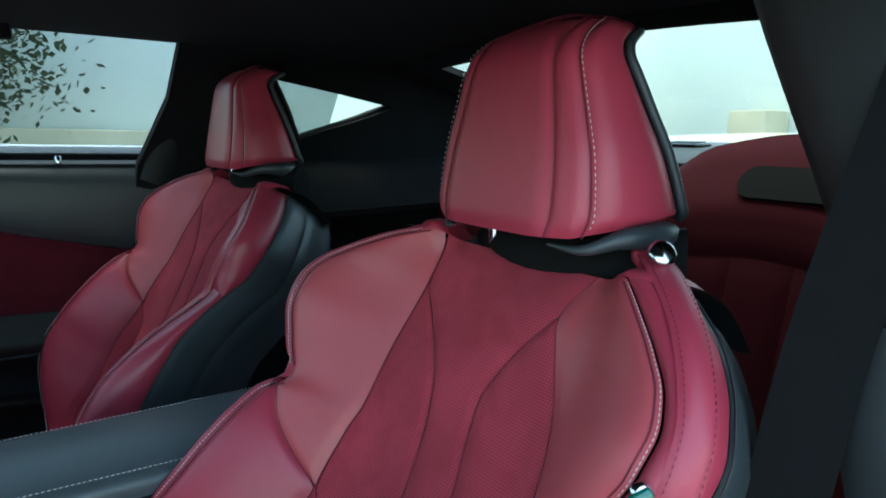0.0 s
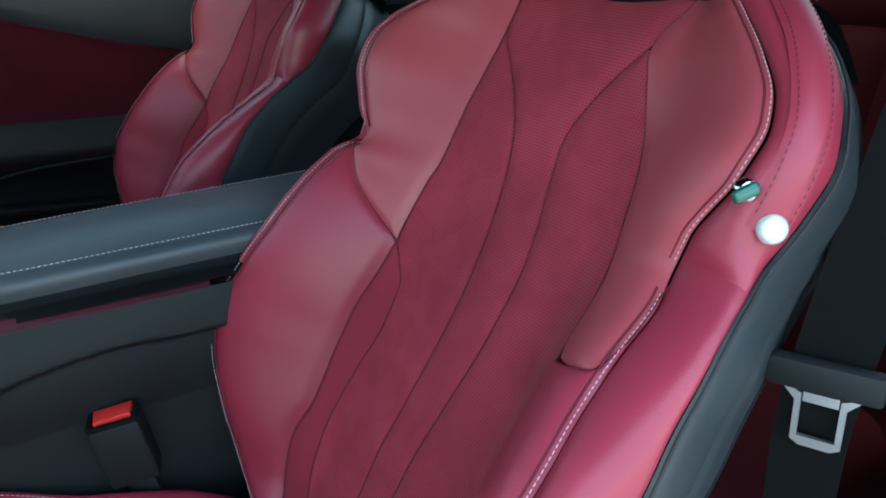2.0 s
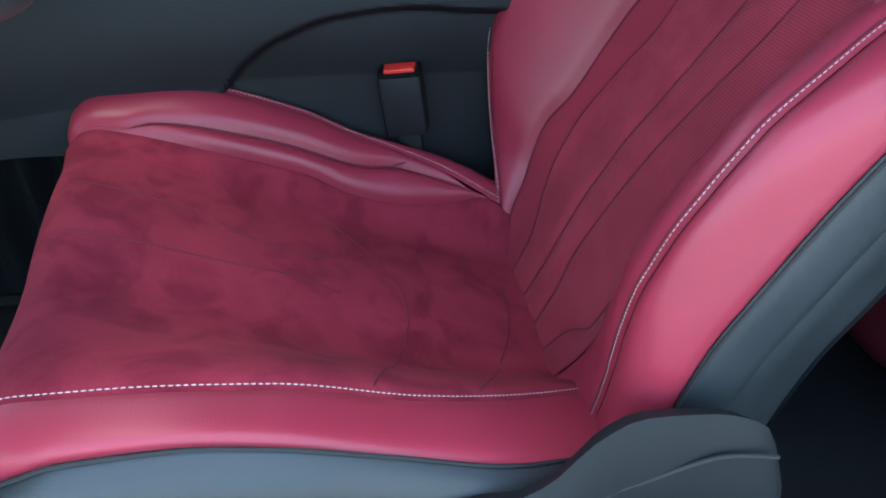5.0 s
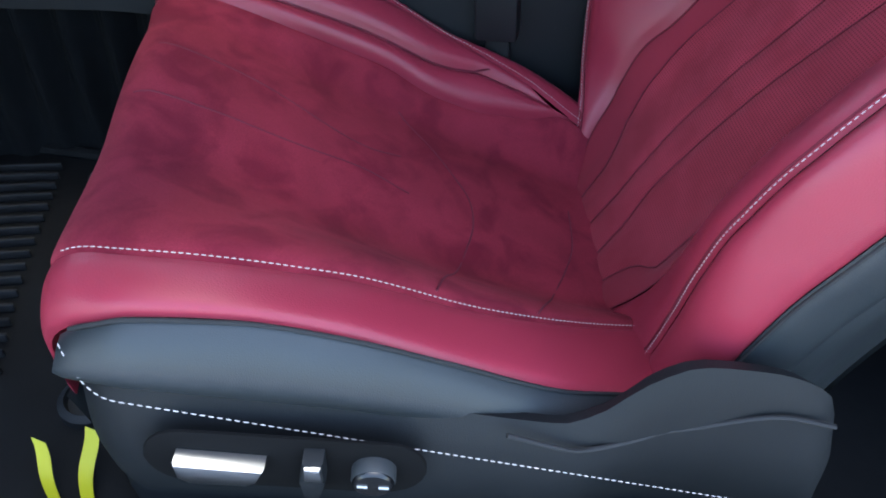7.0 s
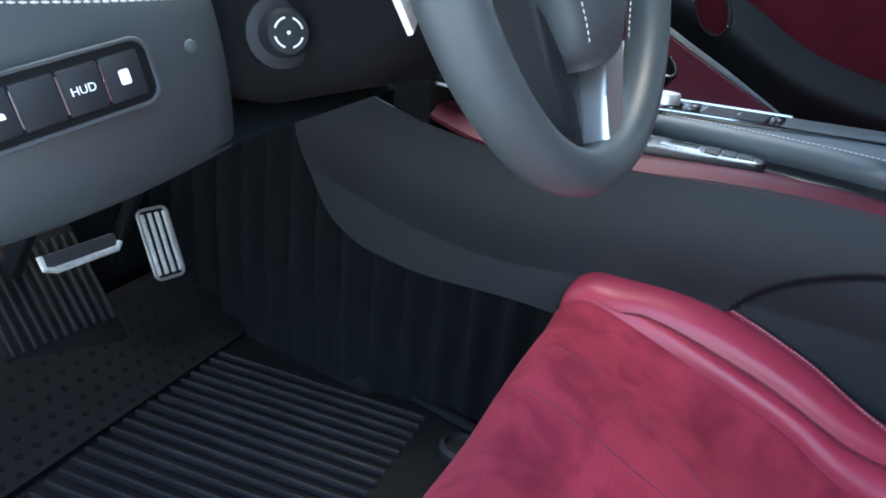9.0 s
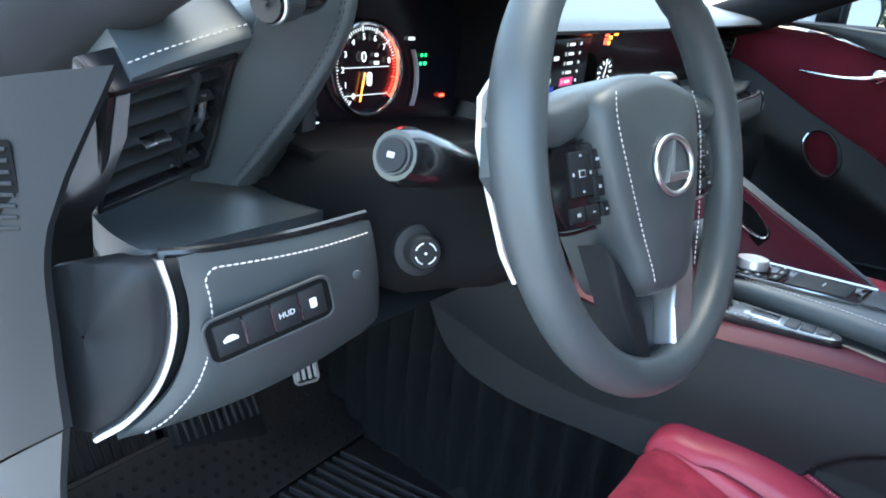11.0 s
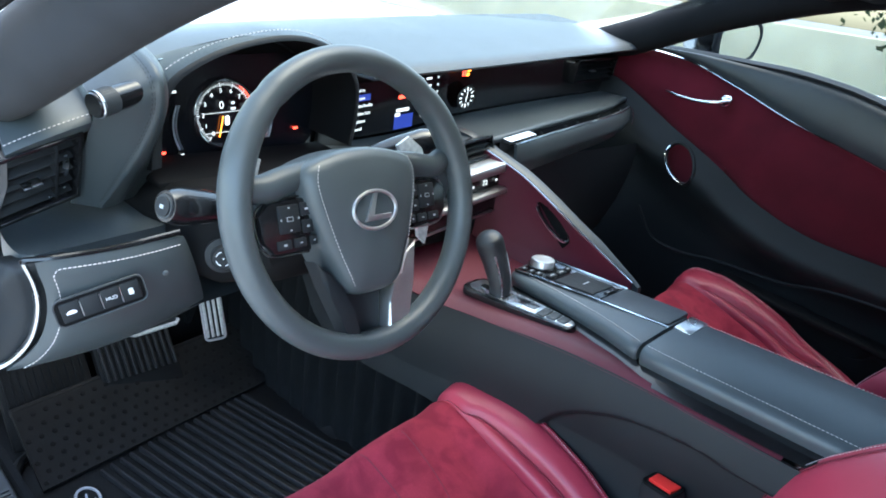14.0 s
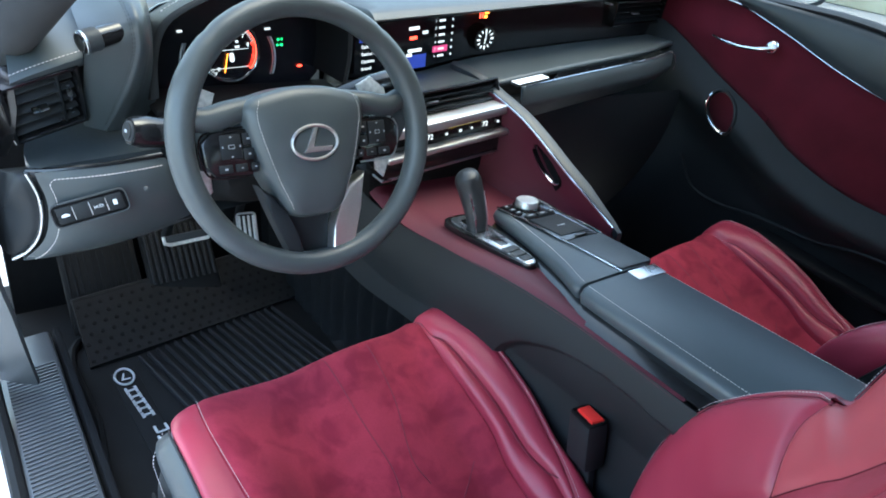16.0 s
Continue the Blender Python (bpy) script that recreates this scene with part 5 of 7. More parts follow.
bm = grid(wing, 44, 36)
thicken(bm, 0.005)
dpart("wing_pad", bm, "dash_leather", "dark grey leather side pad", angle=60)
for off in (0.405, 0.425):
    sel = [wing(off, v) + Vector((-0.001, -0.0010, 0.0004)) for v in np.linspace(0.32, 0.97, 60)]
    dpart("stitching", stitches(sel, 0.0034, 0.0026, 0.0005), "thread_dark", "dark stitching")
knob = new("mode_knob")
knob.parent = dash
KN = look((-0.571, 0.588, 1.006), (-0.571 + 0.95, 0.588 + 0.25, 1.006 + 0.20))


def knp(nm, bm, mt, lb=""):
    bm.transform(KN)
    dpart(nm, bm, mt, lb, knob)


knp("stalk_body", lathe([(0.0128, -0.03), (0.0132, 0.022), (0.0, 0.022)], 24), "gloss_black", "gloss black stalk")
knp("grip_sleeve", lathe([(0.0126, 0.018), (0.0140, 0.0195), (0.0140, 0.036), (0.0130, 0.037)], 40), "jamb", "knurled grey sleeve")
for k in range(30):
    a = 2 * math.pi * k / 30
    knp("knurl", box(0.0010, 0.0014, 0.014, 0, pose(0.0140 * math.cos(a), 0.0140 * math.sin(a), 0.0278, 0, 0, math.degrees(a))), "jamb")
knp("grip_ring", lathe([(0.0136, 0.036), (0.0146, 0.0372), (0.0146, 0.0392), (0.0132, 0.0402)], 40), "satin", "thin satin ring")
knp("cap", lathe([(0.0134, 0.034), (0.0134, 0.0405), (0.0122, 0.0425), (0.0, 0.0415)], 32), "gloss_black", "black cap")
for k, (x, w) in enumerate(((0.004, 0.004), (0.010, 0.007), (0.018, 0.006))):
    knp("mark", box(0.0008, 0.005, w * 0.5, 0, pose(-0.0128, 0.0, x - 0.006)), "white_ink")
# small bar pad over the vent
bar = curve_pts([(-0.688, 0.596, 0.947), (-0.664, 0.597, 0.956), (-0.636, 0.598, 0.965), (-0.605, 0.600, 0.974)], 20)
loops = []
for p, t, s, n in frames_along(bar):
    prof = [(0.002, -0.004), (-0.001, 0.001), (0.002, 0.006), (0.012, 0.012), (0.040, 0.026), (0.090, 0.044), (0.200, 0.058), (0.320, 0.050), (0.320, -0.012), (0.012, -0.012)]
    loops.append([p + Vector((0.10, 0.99, 0)).normalized() * a + Vector((0, 0, 1)) * b for a, b in prof])
# added unseen block: stops windscreen light leaking down onto the shelf
dpart("vent_light_block", box(0.20, 0.26, 0.11, 0.004, pose(-0.60, 0.905, 0.895)), "black_matte", "black block added to stop light behind the vent")
dpart("vent_pad", loft(loops), "dash_leather", "dark grey leather bar", angle=60)
dpart("stitching", stitches([Vector(p) + Vector((0, 0.004, 0.0088)) for p in bar], 0.0032, 0.0017, 0.0006), "thread", "pale thread stitching")
LV = plane_pose((-0.650, 0.630, 0.907), (0.088, 0.012, 0.022), (0.006, -0.066, 0.113))
lv = vent("air_vent", "black slatted side air vent", 0.090, 0.104, LV, 5, "gloss_black")
for b, mt, nm in ((box(0.003, 0.090, 0.020, 0.001, LV @ pose(0.021, 0, -0.010)), "black_plastic", "divider"),
                  (box(0.017, 0.090, 0.008, 0.002, LV @ pose(0.033, 0, -0.012)), "gloss_black", "wheel_recess"),
                  (tube([LV @ Vector((0.033, y, -0.004 - 8 * y * y)) for y in np.linspace(-0.014, 0.018, 9)], 0.0030, 8), "satin", "vent_wheel"),
                  (box(0.004, 0.004, 0.002, 0.0006, LV @ pose(0.033, -0.040, -0.006)), "satin", "vent_mark"),
                  (box(0.004, 0.004, 0.002, 0.0006, LV @ pose(0.014, -0.040, -0.002)), "satin", "vent_mark")):
    b.transform(Matrix.Translation((0, -0.72, -0.90)))
    part(nm, b, mt, lv, "satin wheel" if nm == "vent_wheel" else "")
shroud = [(-0.700, 0.600, 0.948), (-0.716, 0.628, 0.905), (-0.722, 0.655, 0.860), (-0.716, 0.665, 0.832), (-0.700, 0.655, 0.835), (-0.690, 0.632, 0.868), (-0.684, 0.612, 0.910), (-0.684, 0.604, 0.945)]
loops = [[Vector(p) + Vector((0.15, 0.9, 0)) * d for p in shroud] for d in (0.0, 0.05)]
dpart("vent_shroud", loft(loops), "gloss_black", "gloss black vent shroud", angle=60)
# padded shelf under the vent
SH = [(-0.681, 0.606), (-0.655, 0.600), (-0.580, 0.611), (-0.500, 0.628), (-0.486, 0.660), (-0.50, 0.74), (-0.60, 0.77), (-0.670, 0.70)]
sh = [(x, y) for x, y, _ in curve_pts([(x, y, 0) for x, y in SH], 48, closed=True)]
b = prism(sh, 0.024, pose(0, 0, 0.814), 0.006, 3)
dpart("shelf_pad", b, "dash_leather", "dark grey padded shelf")
dpart("switch_strip", prism([(x * 1.0 + 0.002, y + 0.006) for x, y in sh], 0.012, pose(0, 0, 0.800)), "gloss_black", "gloss black switch strip")
for k, x in enumerate((-0.600, -0.588, -0.576, -0.558)):
    dpart("switch", box(0.010, 0.004, 0.007, 0.001, pose(x, 0.604 + (x + 0.6) * 0.16, 0.810, -30, 0, 8)), "black_plastic", "small switch")
    dpart("switch_mark", box(0.004, 0.002, 0.003, 0, pose(x, 0.6022 + (x + 0.6) * 0.16, 0.8122, -30, 0, 8)), "white_ink")


# knee panel: a curved face from the stitched top edge to its tucked lower edge
ARC = [(-0.690, 0.564, 0.848), (-0.681, 0.565, 0.817), (-0.680, 0.568, 0.786), (-0.687, 0.575, 0.754), (-0.702, 0.585, 0.730), (-0.719, 0.595, 0.717)]
arc_line = curve_pts(ARC, 40)


def arc_at(v):
    i = v * (len(arc_line) - 1)
    k = min(int(i), len(arc_line) - 2)
    return Vector(arc_line[k] * (1 - (i - k)) + arc_line[k + 1] * (i - k))


def knee(u, v):
    a = arc_at(v * 0.97) + Vector((0.010, -0.004, 0.0))
    b = Vector((-0.528 + 0.036 * v, 0.560 + 0.018 * v * v, 0.848 - 0.099 * v))
    p = a.lerp(b, u)
    p.y -= (0.005 + 0.012 * math.sin(math.pi * min(v * 0.9 + 0.05, 1))) * math.sin(math.pi * min(u * 0.95 + 0.02, 1))
    p.z -= 0.006 * math.sin(math.pi * u) * v
    return p


bm = puffed(knee, 30, 24, depth=0.004, width=0.008, ref=(0, -1, 0))
thicken(bm, 0.008)
dpart("knee_panel", bm, "dash_leather", "dark grey leather knee panel")
edge = [knee(u, 0.055) + Vector((0, -0.0092, 0.001)) for u in np.linspace(0.10, 0.97, 40)]
edge = [knee(0.060, v) + Vector((-0.002, -0.0098, 0)) for v in np.linspace(0.98, 0.10, 40)] + [knee(0.080, 0.065) + Vector((-0.001, -0.0095, 0))] + edge
dpart("stitching", stitches(edge, 0.0034, 0.0013, 0.0007), "thread", "pale thread stitching")
dpart("lower_cover", grid(lambda u, v: Vector((-0.69 + 0.36 * u, 0.575 + 0.24 * v - 0.02 * u, 0.728 + 0.045 * u + 0.02 * v)), 14, 8), "black_plastic", "black lower cover")
dpart("upper_trim", tube(curve_pts([(-0.690, 0.564, 0.850), (-0.660, 0.556, 0.850), (-0.60, 0.552, 0.852), (-0.531, 0.557, 0.855)], 20), 0.0034, 8), "gloss_black", "gloss black strip")
dpart("arc_trim", tube(arc_line, lambda k: 0.0062 - 0.0028 * k, 10, up=(1, 0, 0), flat=0.5), "satin", "polished curved trim")
cap_loop = curve_pts([(-0.704, 0.612, 0.832), (-0.694, 0.572, 0.838), (-0.686, 0.573, 0.790), (-0.694, 0.581, 0.752), (-0.716, 0.600, 0.718), (-0.730, 0.640, 0.735), (-0.732, 0.655, 0.785), (-0.722, 0.640, 0.822)], 40, closed=True)
cl = [Vector(p) for p in cap_loop]
cm = sum(cl, Vector()) / len(cl)
dpart("end_cap", loft([[cm + (p - cm) * g + Vector((o, 0, 0)) for p in cl] for g, o in ((1.0, 0.06), (1.0, 0.0), (0.97, -0.004), (0.6, -0.006), (0.02, -0.007))], caps=False), "black_plastic", "black dashboard end cap", angle=60)
BT = plane_pose((-0.628, 0.535, 0.803), (0.97, -0.16, 0.24), (0, 0.10, 1))
buttons = new("button_bank")
buttons.parent = dash


def bp(nm, bm, mt, lb=""):
    bm.transform(BT)
    dpart(nm, bm, mt, lb, buttons)


bp("bezel", prism(rounded(0.090, 0.031, 0.008), 0.004, pose(0, 0, -0.002), 0.001), "black_matte", "black bezel")
bp("bezel_rim", tube([Vector((x, y, 0.002)) for x, y in rounded(0.090, 0.031, 0.008)], 0.0012, 6, closed=True), "jamb", "grey rim")
for k in range(3):
    bp("divider", box(0.0007, 0.017, 0.002, 0, pose(-0.0198 + 0.0198 * k, 0, 0.003)), "satin", "thin satin divider")
for k in range(4):
    bp("button", box(0.0192, 0.0215, 0.005, 0.0012, pose(-0.0297 + 0.0198 * k, 0, 0.001)), "black_plastic", "black button")
lettering("HUD", 0.0055, 0.0001, Matrix.Translation((0, -0.72, -0.90)) @ BT @ pose(0.0099, 0, 0.0038), "white_ink", buttons)
bp("icon", prism([(-0.005, -0.002), (0.005, -0.002), (0.005, 0.0), (0.002, 0.002), (-0.002, 0.002), (-0.005, 0)], 0.0003, pose(-0.0297, 0, 0.0036)), "white_ink")
bp("icon", prism(rounded(0.005, 0.007, 0.001), 0.0003, pose(0.0297, 0, 0.0036)), "white_ink")
bp("dimple", lathe([(0.0035, 0.0), (0.003, 0.001), (0.0, 0.0015)], 16, pose(0.070, 0.003, -0.004)), "dash_leather")
# end panel beside the door opening, with a small grille
side_panel = thing("side_end_panel", "dark grey plastic end panel with a small slatted grille", "trim panel")
side_panel.matrix_basis = pose(-0.75, 0.65, 0.62)


def ep(nm, bm, mt, lb=""):
    bm.transform(Matrix.Translation((0.75, -0.65, -0.62)))
    return part(nm, bm, mt, side_panel, lb)


left = curve_pts([(-0.760, 0.668, 0.933), (-0.762, 0.682, 0.80), (-0.765, 0.702, 0.645)], 16)
right = curve_pts([(-0.705, 0.580, 0.957), (-0.735, 0.605, 0.861), (-0.738, 0.601, 0.791), (-0.742, 0.581, 0.741)], 18)


def endp(u, v):
    i = int(round(v * 16))
    j = int(round(v * 18))
    p = Vector(left[i]).lerp(Vector(right[j]), u)
    p.x -= 0.006 * math.sin(math.pi * u)
    return p


bm = grid(endp, 12, 16)
thicken(bm, 0.006)
ep("panel", bm, "black_plastic", "dark grey plastic panel")
GR = plane_pose((-0.7455, 0.6398, 0.878), (0.051, -0.083, 0.016), (0.0, 0.08, 1))
b = prism(rounded(0.033, 0.056, 0.004), 0.007, GR)
ep("grille_recess", b, "black_matte", "dark opening")
for k in range(8):
    ep("grille_slat", box(0.028, 0.0026, 0.004, 0.0006, GR @ pose(0, 0.023 - 0.0066 * k, 0.0068)), "black_plastic", "black slat")
ep("panel_edge", tube(curve_pts([(-0.758, 0.72, 0.935), (-0.760, 0.735, 0.80), (-0.762, 0.765, 0.62)], 16), 0.006, 8), "jamb", "grey edge strip")
kick_l = curve_pts([(-0.765, 0.702, 0.643), (-0.766, 0.712, 0.55), (-0.766, 0.735, 0.43)], 12)
kick_r = curve_pts([(-0.742, 0.583, 0.738), (-0.740, 0.600, 0.674), (-0.732, 0.610, 0.617), (-0.722, 0.645, 0.52), (-0.712, 0.69, 0.43)], 12)
ep("kick_panel", thicken(grid(lambda u, v: Vector(kick_l[int(round(v * 12))]).lerp(Vector(kick_r[int(round(v * 12))]), u) + Vector((-0.004 * math.sin(math.pi * u), 0, 0)), 8, 12), 0.006), "jamb", "grey kick panel")

# ---- steering wheel ----
wheel = thing("steering_wheel", "dark grey leather steering wheel with chrome emblem ring", "steering wheel")
RAKE = 19
wheel.matrix_basis = pose(-0.388, 0.412, 0.917) @ pose(0, 0, 0, 90 - RAKE, 0, 0)
# local: x right, y up in the wheel plane, z towards the driver


def wp(nm, bm, mt, lb="", angle=40):
    if nm != "rim":
        bm.transform(Matrix.Translation((-0.006, -0.005, -0.010)))
    return part(nm, bm, mt, wheel, lb, angle=angle)


RIM = 0.1595


def rim_r(a):
    return 0.0150 + 0.0016 * math.exp(-((abs(a) - 1.25) / 0.35) ** 2)


loops = []
for k in range(97):
    a = 2 * math.pi * k / 96
    aa = a if a <= math.pi else a - 2 * math.pi
    c, t = Vector((RIM * math.sin(a), RIM * math.cos(a), 0)), Vector((math.sin(a), math.cos(a), 0))
    seam = min(abs(abs(aa) - s) for s in (0.72, 2.12))
    r = rim_r(aa) - 0.0012 * math.exp(-(seam / 0.012) ** 2)
    loops.append([c + t * (r * math.cos(q)) + Vector((0, 0, 1)) * (1.12 * r * math.sin(q)) for q in [2 * math.pi * j / 18 for j in range(18)]])
loops[-1] = loops[0]
bm = loft(loops, caps=False)
bmesh.ops.remove_doubles(bm, verts=bm.verts, dist=1e-6)
wp("rim", bm, "wheel_leather", "dark grey leather rim", 80)
# hub pad
HUB = [(-0.076, 0.052), (-0.040, 0.065), (0.0, 0.069), (0.040, 0.065), (0.074, 0.052), (0.078, 0.026), (0.068, -0.014), (0.050, -0.056), (0.032, -0.088), (0.0, -0.094), (-0.032, -0.088), (-0.050, -0.056), (-0.068, -0.014), (-0.079, 0.026)]
hl = [Vector(p) for p in curve_pts([(x, y, 0) for x, y in HUB], 84, closed=True)]
prof = ((1.0, -0.030), (1.0, 0.010), (0.98, 0.020), (0.93, 0.026), (0.8, 0.030), (0.5, 0.034), (0.02, 0.035))
wp("hub_pad", loft([[Vector((p.x * g, p.y * g, z)) for p in hl] for g, z in prof], caps=False), "wheel_leather", "dark grey leather hub pad", 60)
for sg in (1, -1):
    pts = curve_pts([(sg * 0.062, 0.054, 0.0262), (sg * 0.067, 0.036, 0.0278), (sg * 0.062, 0.006, 0.0285), (sg * 0.049, -0.040, 0.0280), (sg * 0.038, -0.068, 0.0270), (sg * 0.034, -0.080, 0.0262)], 40)
    wp("stitching", stitches([Vector(q) + Vector((0, 0, 0.003)) for q in pts], 0.0026, 0.0014, 0.0005), "thread", "pale thread stitching")
em = [(0.0300 * math.cos(a), 0.0205 * math.sin(a), 0.0365) for a in np.linspace(0, 2 * math.pi, 48, endpoint=False)]
wp("emblem_ring", tube(em, 0.0021, 8, closed=True), "steel", "chrome oval ring")
wp("emblem_bar", prism([(-0.001, 0.0175), (0.005, 0.0185), (-0.005, -0.006), (0.022, -0.006), (0.020, -0.0115), (-0.016, -0.0115), (-0.012, -0.006)], 0.003, pose(0.001, 0, 0.0345), 0.0008), "steel", "chrome angular bar")
# spokes and switch pods
for sg in (1, -1):
    arm = [(sg * 0.060, 0.036), (sg * 0.100, 0.030), (sg * 0.148, 0.040), (sg * 0.156, 0.010), (sg * 0.135, -0.020), (sg * 0.105, -0.030), (sg * 0.060, -0.030)]
    if sg < 0:
        arm = arm[::-1]
    wp("spoke", prism(arm, 0.024, pose(0, 0, -0.018), 0.006, 3), "dash_leather", "dark grey spoke")
    up = curve_pts([(sg * 0.056, 0.050, 0.0), (sg * 0.090, 0.042, 0.004), (sg * 0.122, 0.036, 0.004), (sg * 0.152, 0.048, 0.0)], 16)
    wp("thumb_rest", tube(up, lambda k: 0.012 + 0.004 * math.sin(math.pi * k), 10, up=(0, 0, 1)), "dash_leather", "dark grey thumb rest", 70)
    pod = [(sg * 0.068, 0.024), (sg * 0.118, 0.022), (sg * 0.132, 0.010), (sg * 0.130, -0.016), (sg * 0.118, -0.030), (sg * 0.074, -0.032)]
    if sg < 0:
        pod = pod[::-1]
    wp("switch_pod", prism(pod, 0.012, pose(0, 0, 0.004), 0.003), "gloss_black", "gloss black switch pod")
    rimpts = [(sg * 0.070, 0.0255, 0.010), (sg * 0.118, 0.0235, 0.010), (sg * 0.1335, 0.010, 0.010), (sg * 0.1315, -0.016, 0.010), (sg * 0.119, -0.0315, 0.010), (sg * 0.074, -0.0335, 0.010)]
    wp("pod_trim", tube(curve_pts(rimpts, 30), 0.0012, 6), "satin" if sg > 0 else "gloss_black", "thin trim")
    for x, y, w, h in ((0.098, 0.004, 0.026, 0.030), (0.077, 0.012, 0.014, 0.015), (0.077, -0.006, 0.014, 0.015), (0.088, -0.0215, 0.016, 0.011), (0.107, -0.0215, 0.018, 0.011), (0.0715, -0.0215, 0.010, 0.011)):
        wp("switch", box(w - 0.0015, h - 0.0015, 0.004, 0.001, pose(sg * x, y, 0.0165)), "black_plastic", "black switch")
    for x, y, w, h in ((0.098, 0.004, 0.010, 0.0065), (0.098, 0.0155, 0.003, 0.002), (0.098, -0.0075, 0.003, 0.002), (0.0875, 0.004, 0.002, 0.003), (0.1085, 0.004, 0.002, 0.003), (0.077, 0.012, 0.005, 0.0028), (0.077, -0.006, 0.004, 0.0030), (0.088, -0.0215, 0.004, 0.0012), (0.107, -0.0215, 0.005, 0.003), (0.0715, -0.0215, 0.003, 0.002)):
        wp("symbol", box(w * 0.72, h * 0.72, 0.0006, 0, pose(sg * x, y, 0.0187)), "mat_print")
    wp("symbol_well", box(0.0060, 0.0034, 0.0007, 0, pose(sg * 0.098, 0.004, 0.0188)), "black_plastic")
    # lower spokes, dark on one side and satin on the other
    lo = [(sg * 0.050, -0.062), (sg * 0.070, -0.046), (sg * 0.056, -0.090), (sg * 0.042, -0.128), (sg * 0.034, -0.152), (sg * 0.016, -0.152), (sg * 0.026, -0.112), (sg * 0.038, -0.084)]
    if sg > 0:
        lo[1], lo[2], lo[3], lo[4] = (0.078, -0.046), (0.066, -0.092), (0.054, -0.130), (0.044, -0.152)
    if sg < 0:
        lo = lo[::-1]
    wp("lower_spoke", prism(lo, 0.022, pose(0, 0, -0.008), 0.005, 3), "black_plastic" if sg < 0 else "steel", "lower spoke")
tip = [(-0.030, -0.140), (0.030, -0.140), (0.024, -0.160), (-0.024, -0.160)]
wp("lower_plate", prism([(-0.030, -0.080), (-0.018, -0.148), (0.018, -0.148), (0.030, -0.070)], 0.014, pose(0, 0, -0.016), 0.002), "black_plastic", "black lower plate")
wp("lower_cap", prism(tip[::-1], 0.022, pose(0, 0, -0.008), 0.004), "jamb", "dark lower cap")
for sg in (1, -1):
    pd = [(sg * 0.096, 0.066), (sg * 0.118, 0.076), (sg * 0.138, 0.060), (sg * 0.146, 0.030), (sg * 0.142, 0.0), (sg * 0.136, -0.040), (sg * 0.126, -0.062), (sg * 0.114, -0.050), (sg * 0.116, 0.02)]
    if sg < 0:
        pd = pd[::-1]
    wp("shift_paddle", prism(pd, 0.004, pose(0, 0, -0.026), 0.0015), "pearl", "pale satin shift paddle")

# column with its stalks
column = thing("steering_column", "black steering column shroud with control stalks", "steering column")
column.matrix_basis = pose(-0.40, 0.53, 0.86)


def colp(nm, bm, mt, lb="", angle=40):
    bm.transform(Matrix.Translation((0.40, -0.53, -0.86)))
    return part(nm, bm, mt, column, lb, angle=angle)


loops = []
for y, w, zt, zb in ((0.435, 0.050, 0.930, 0.850), (0.455, 0.080, 0.935, 0.825), (0.50, 0.070, 0.925, 0.795), (0.53, 0.078, 0.912, 0.785), (0.56, 0.100, 0.899, 0.775), (0.66, 0.125, 0.880, 0.770), (0.76, 0.125, 0.872, 0.78)):
    lp = rounded(2 * w, zt - zb, 0.035, 5)
    loops.append([Vector((-0.400 + p[0], y, (zt + zb) / 2 + p[1])) for p in lp])
colp("shroud", loft(loops), "black_matte", "black column shroud", 50)
for sg, end, root in ((-1, (-0.586, 0.478, 0.921), (-0.470, 0.500, 0.895)), (1, (-0.222, 0.474, 0.962), (-0.330, 0.540, 0.915))):
    e, r = Vector(end), Vector(root)
    colp("stalk", tube([r, r.lerp(e, 0.3), r.lerp(e, 0.62), r.lerp(e, 0.9), e], lambda k: 0.0100 + 0.0095 * math.sin(math.pi * min(k * 0.75, 1)) ** 1.5, 16, up=(0, 1, 0)), "gloss_black", "gloss black control stalk", 50)
    d = (e - r).normalized()
    ringm = look(e - d * 0.004, e - d * 1.0)
    b = lathe([(0.0120, 0), (0.0125, 0.002), (0.0120, 0.006), (0.0, 0.0062)], 24)
    b.transform(ringm)
    colp("stalk_ring", b, "jamb", "dark end ring")
    b = lathe([(0.0105, 0.006), (0.0100, 0.0078), (0.0, 0.008)], 24)
    b.transform(ringm)
    colp("stalk_cap", b, "black_plastic", "black end cap")
    b = box(0.005, 0.0035, 0.0006, 0, pose(0, 0, 0.0082))
    b.transform(ringm)
    colp("symbol", b, "mat_print")
    side = d.cross(Vector((0, 0, 1))).normalized()
    for k in range(4):
        p = r.lerp(e, 0.55 + 0.10 * k) + Vector((0, -0.0105, 0.0068))
        colp("symbol", box(0.006, 0.0012, 0.004, 0, pose(*p, -25, 0, 0)), "white_ink")
kb = look((-0.485, 0.540, 0.824), (-0.485 + 0.45, 0.540 + 0.80, 0.824 - 0.15))
for nm, prf, mt in (("collar", [(0.021, -0.02), (0.021, 0.004), (0.016, 0.006)], "black_plastic"), ("adjust_knob", [(0.0145, 0.0), (0.0140, 0.016), (0.012, 0.019), (0, 0.0192)], "black_plastic")):
    b = lathe(prf, 24)
    b.transform(kb)
    colp(nm, b, mt)
for k in range(4):
    a = math.pi / 4 + k * math.pi / 2
    b = tube([(0.0085 * math.cos(a + q), 0.0085 * math.sin(a + q), 0.0194) for q in np.linspace(-0.5, 0.5, 6)], 0.0006, 4)
    b.transform(kb)
    colp("symbol", b, "white_ink")
b = lathe([(0.0016, 0.019), (0.0, 0.0197)], 10)
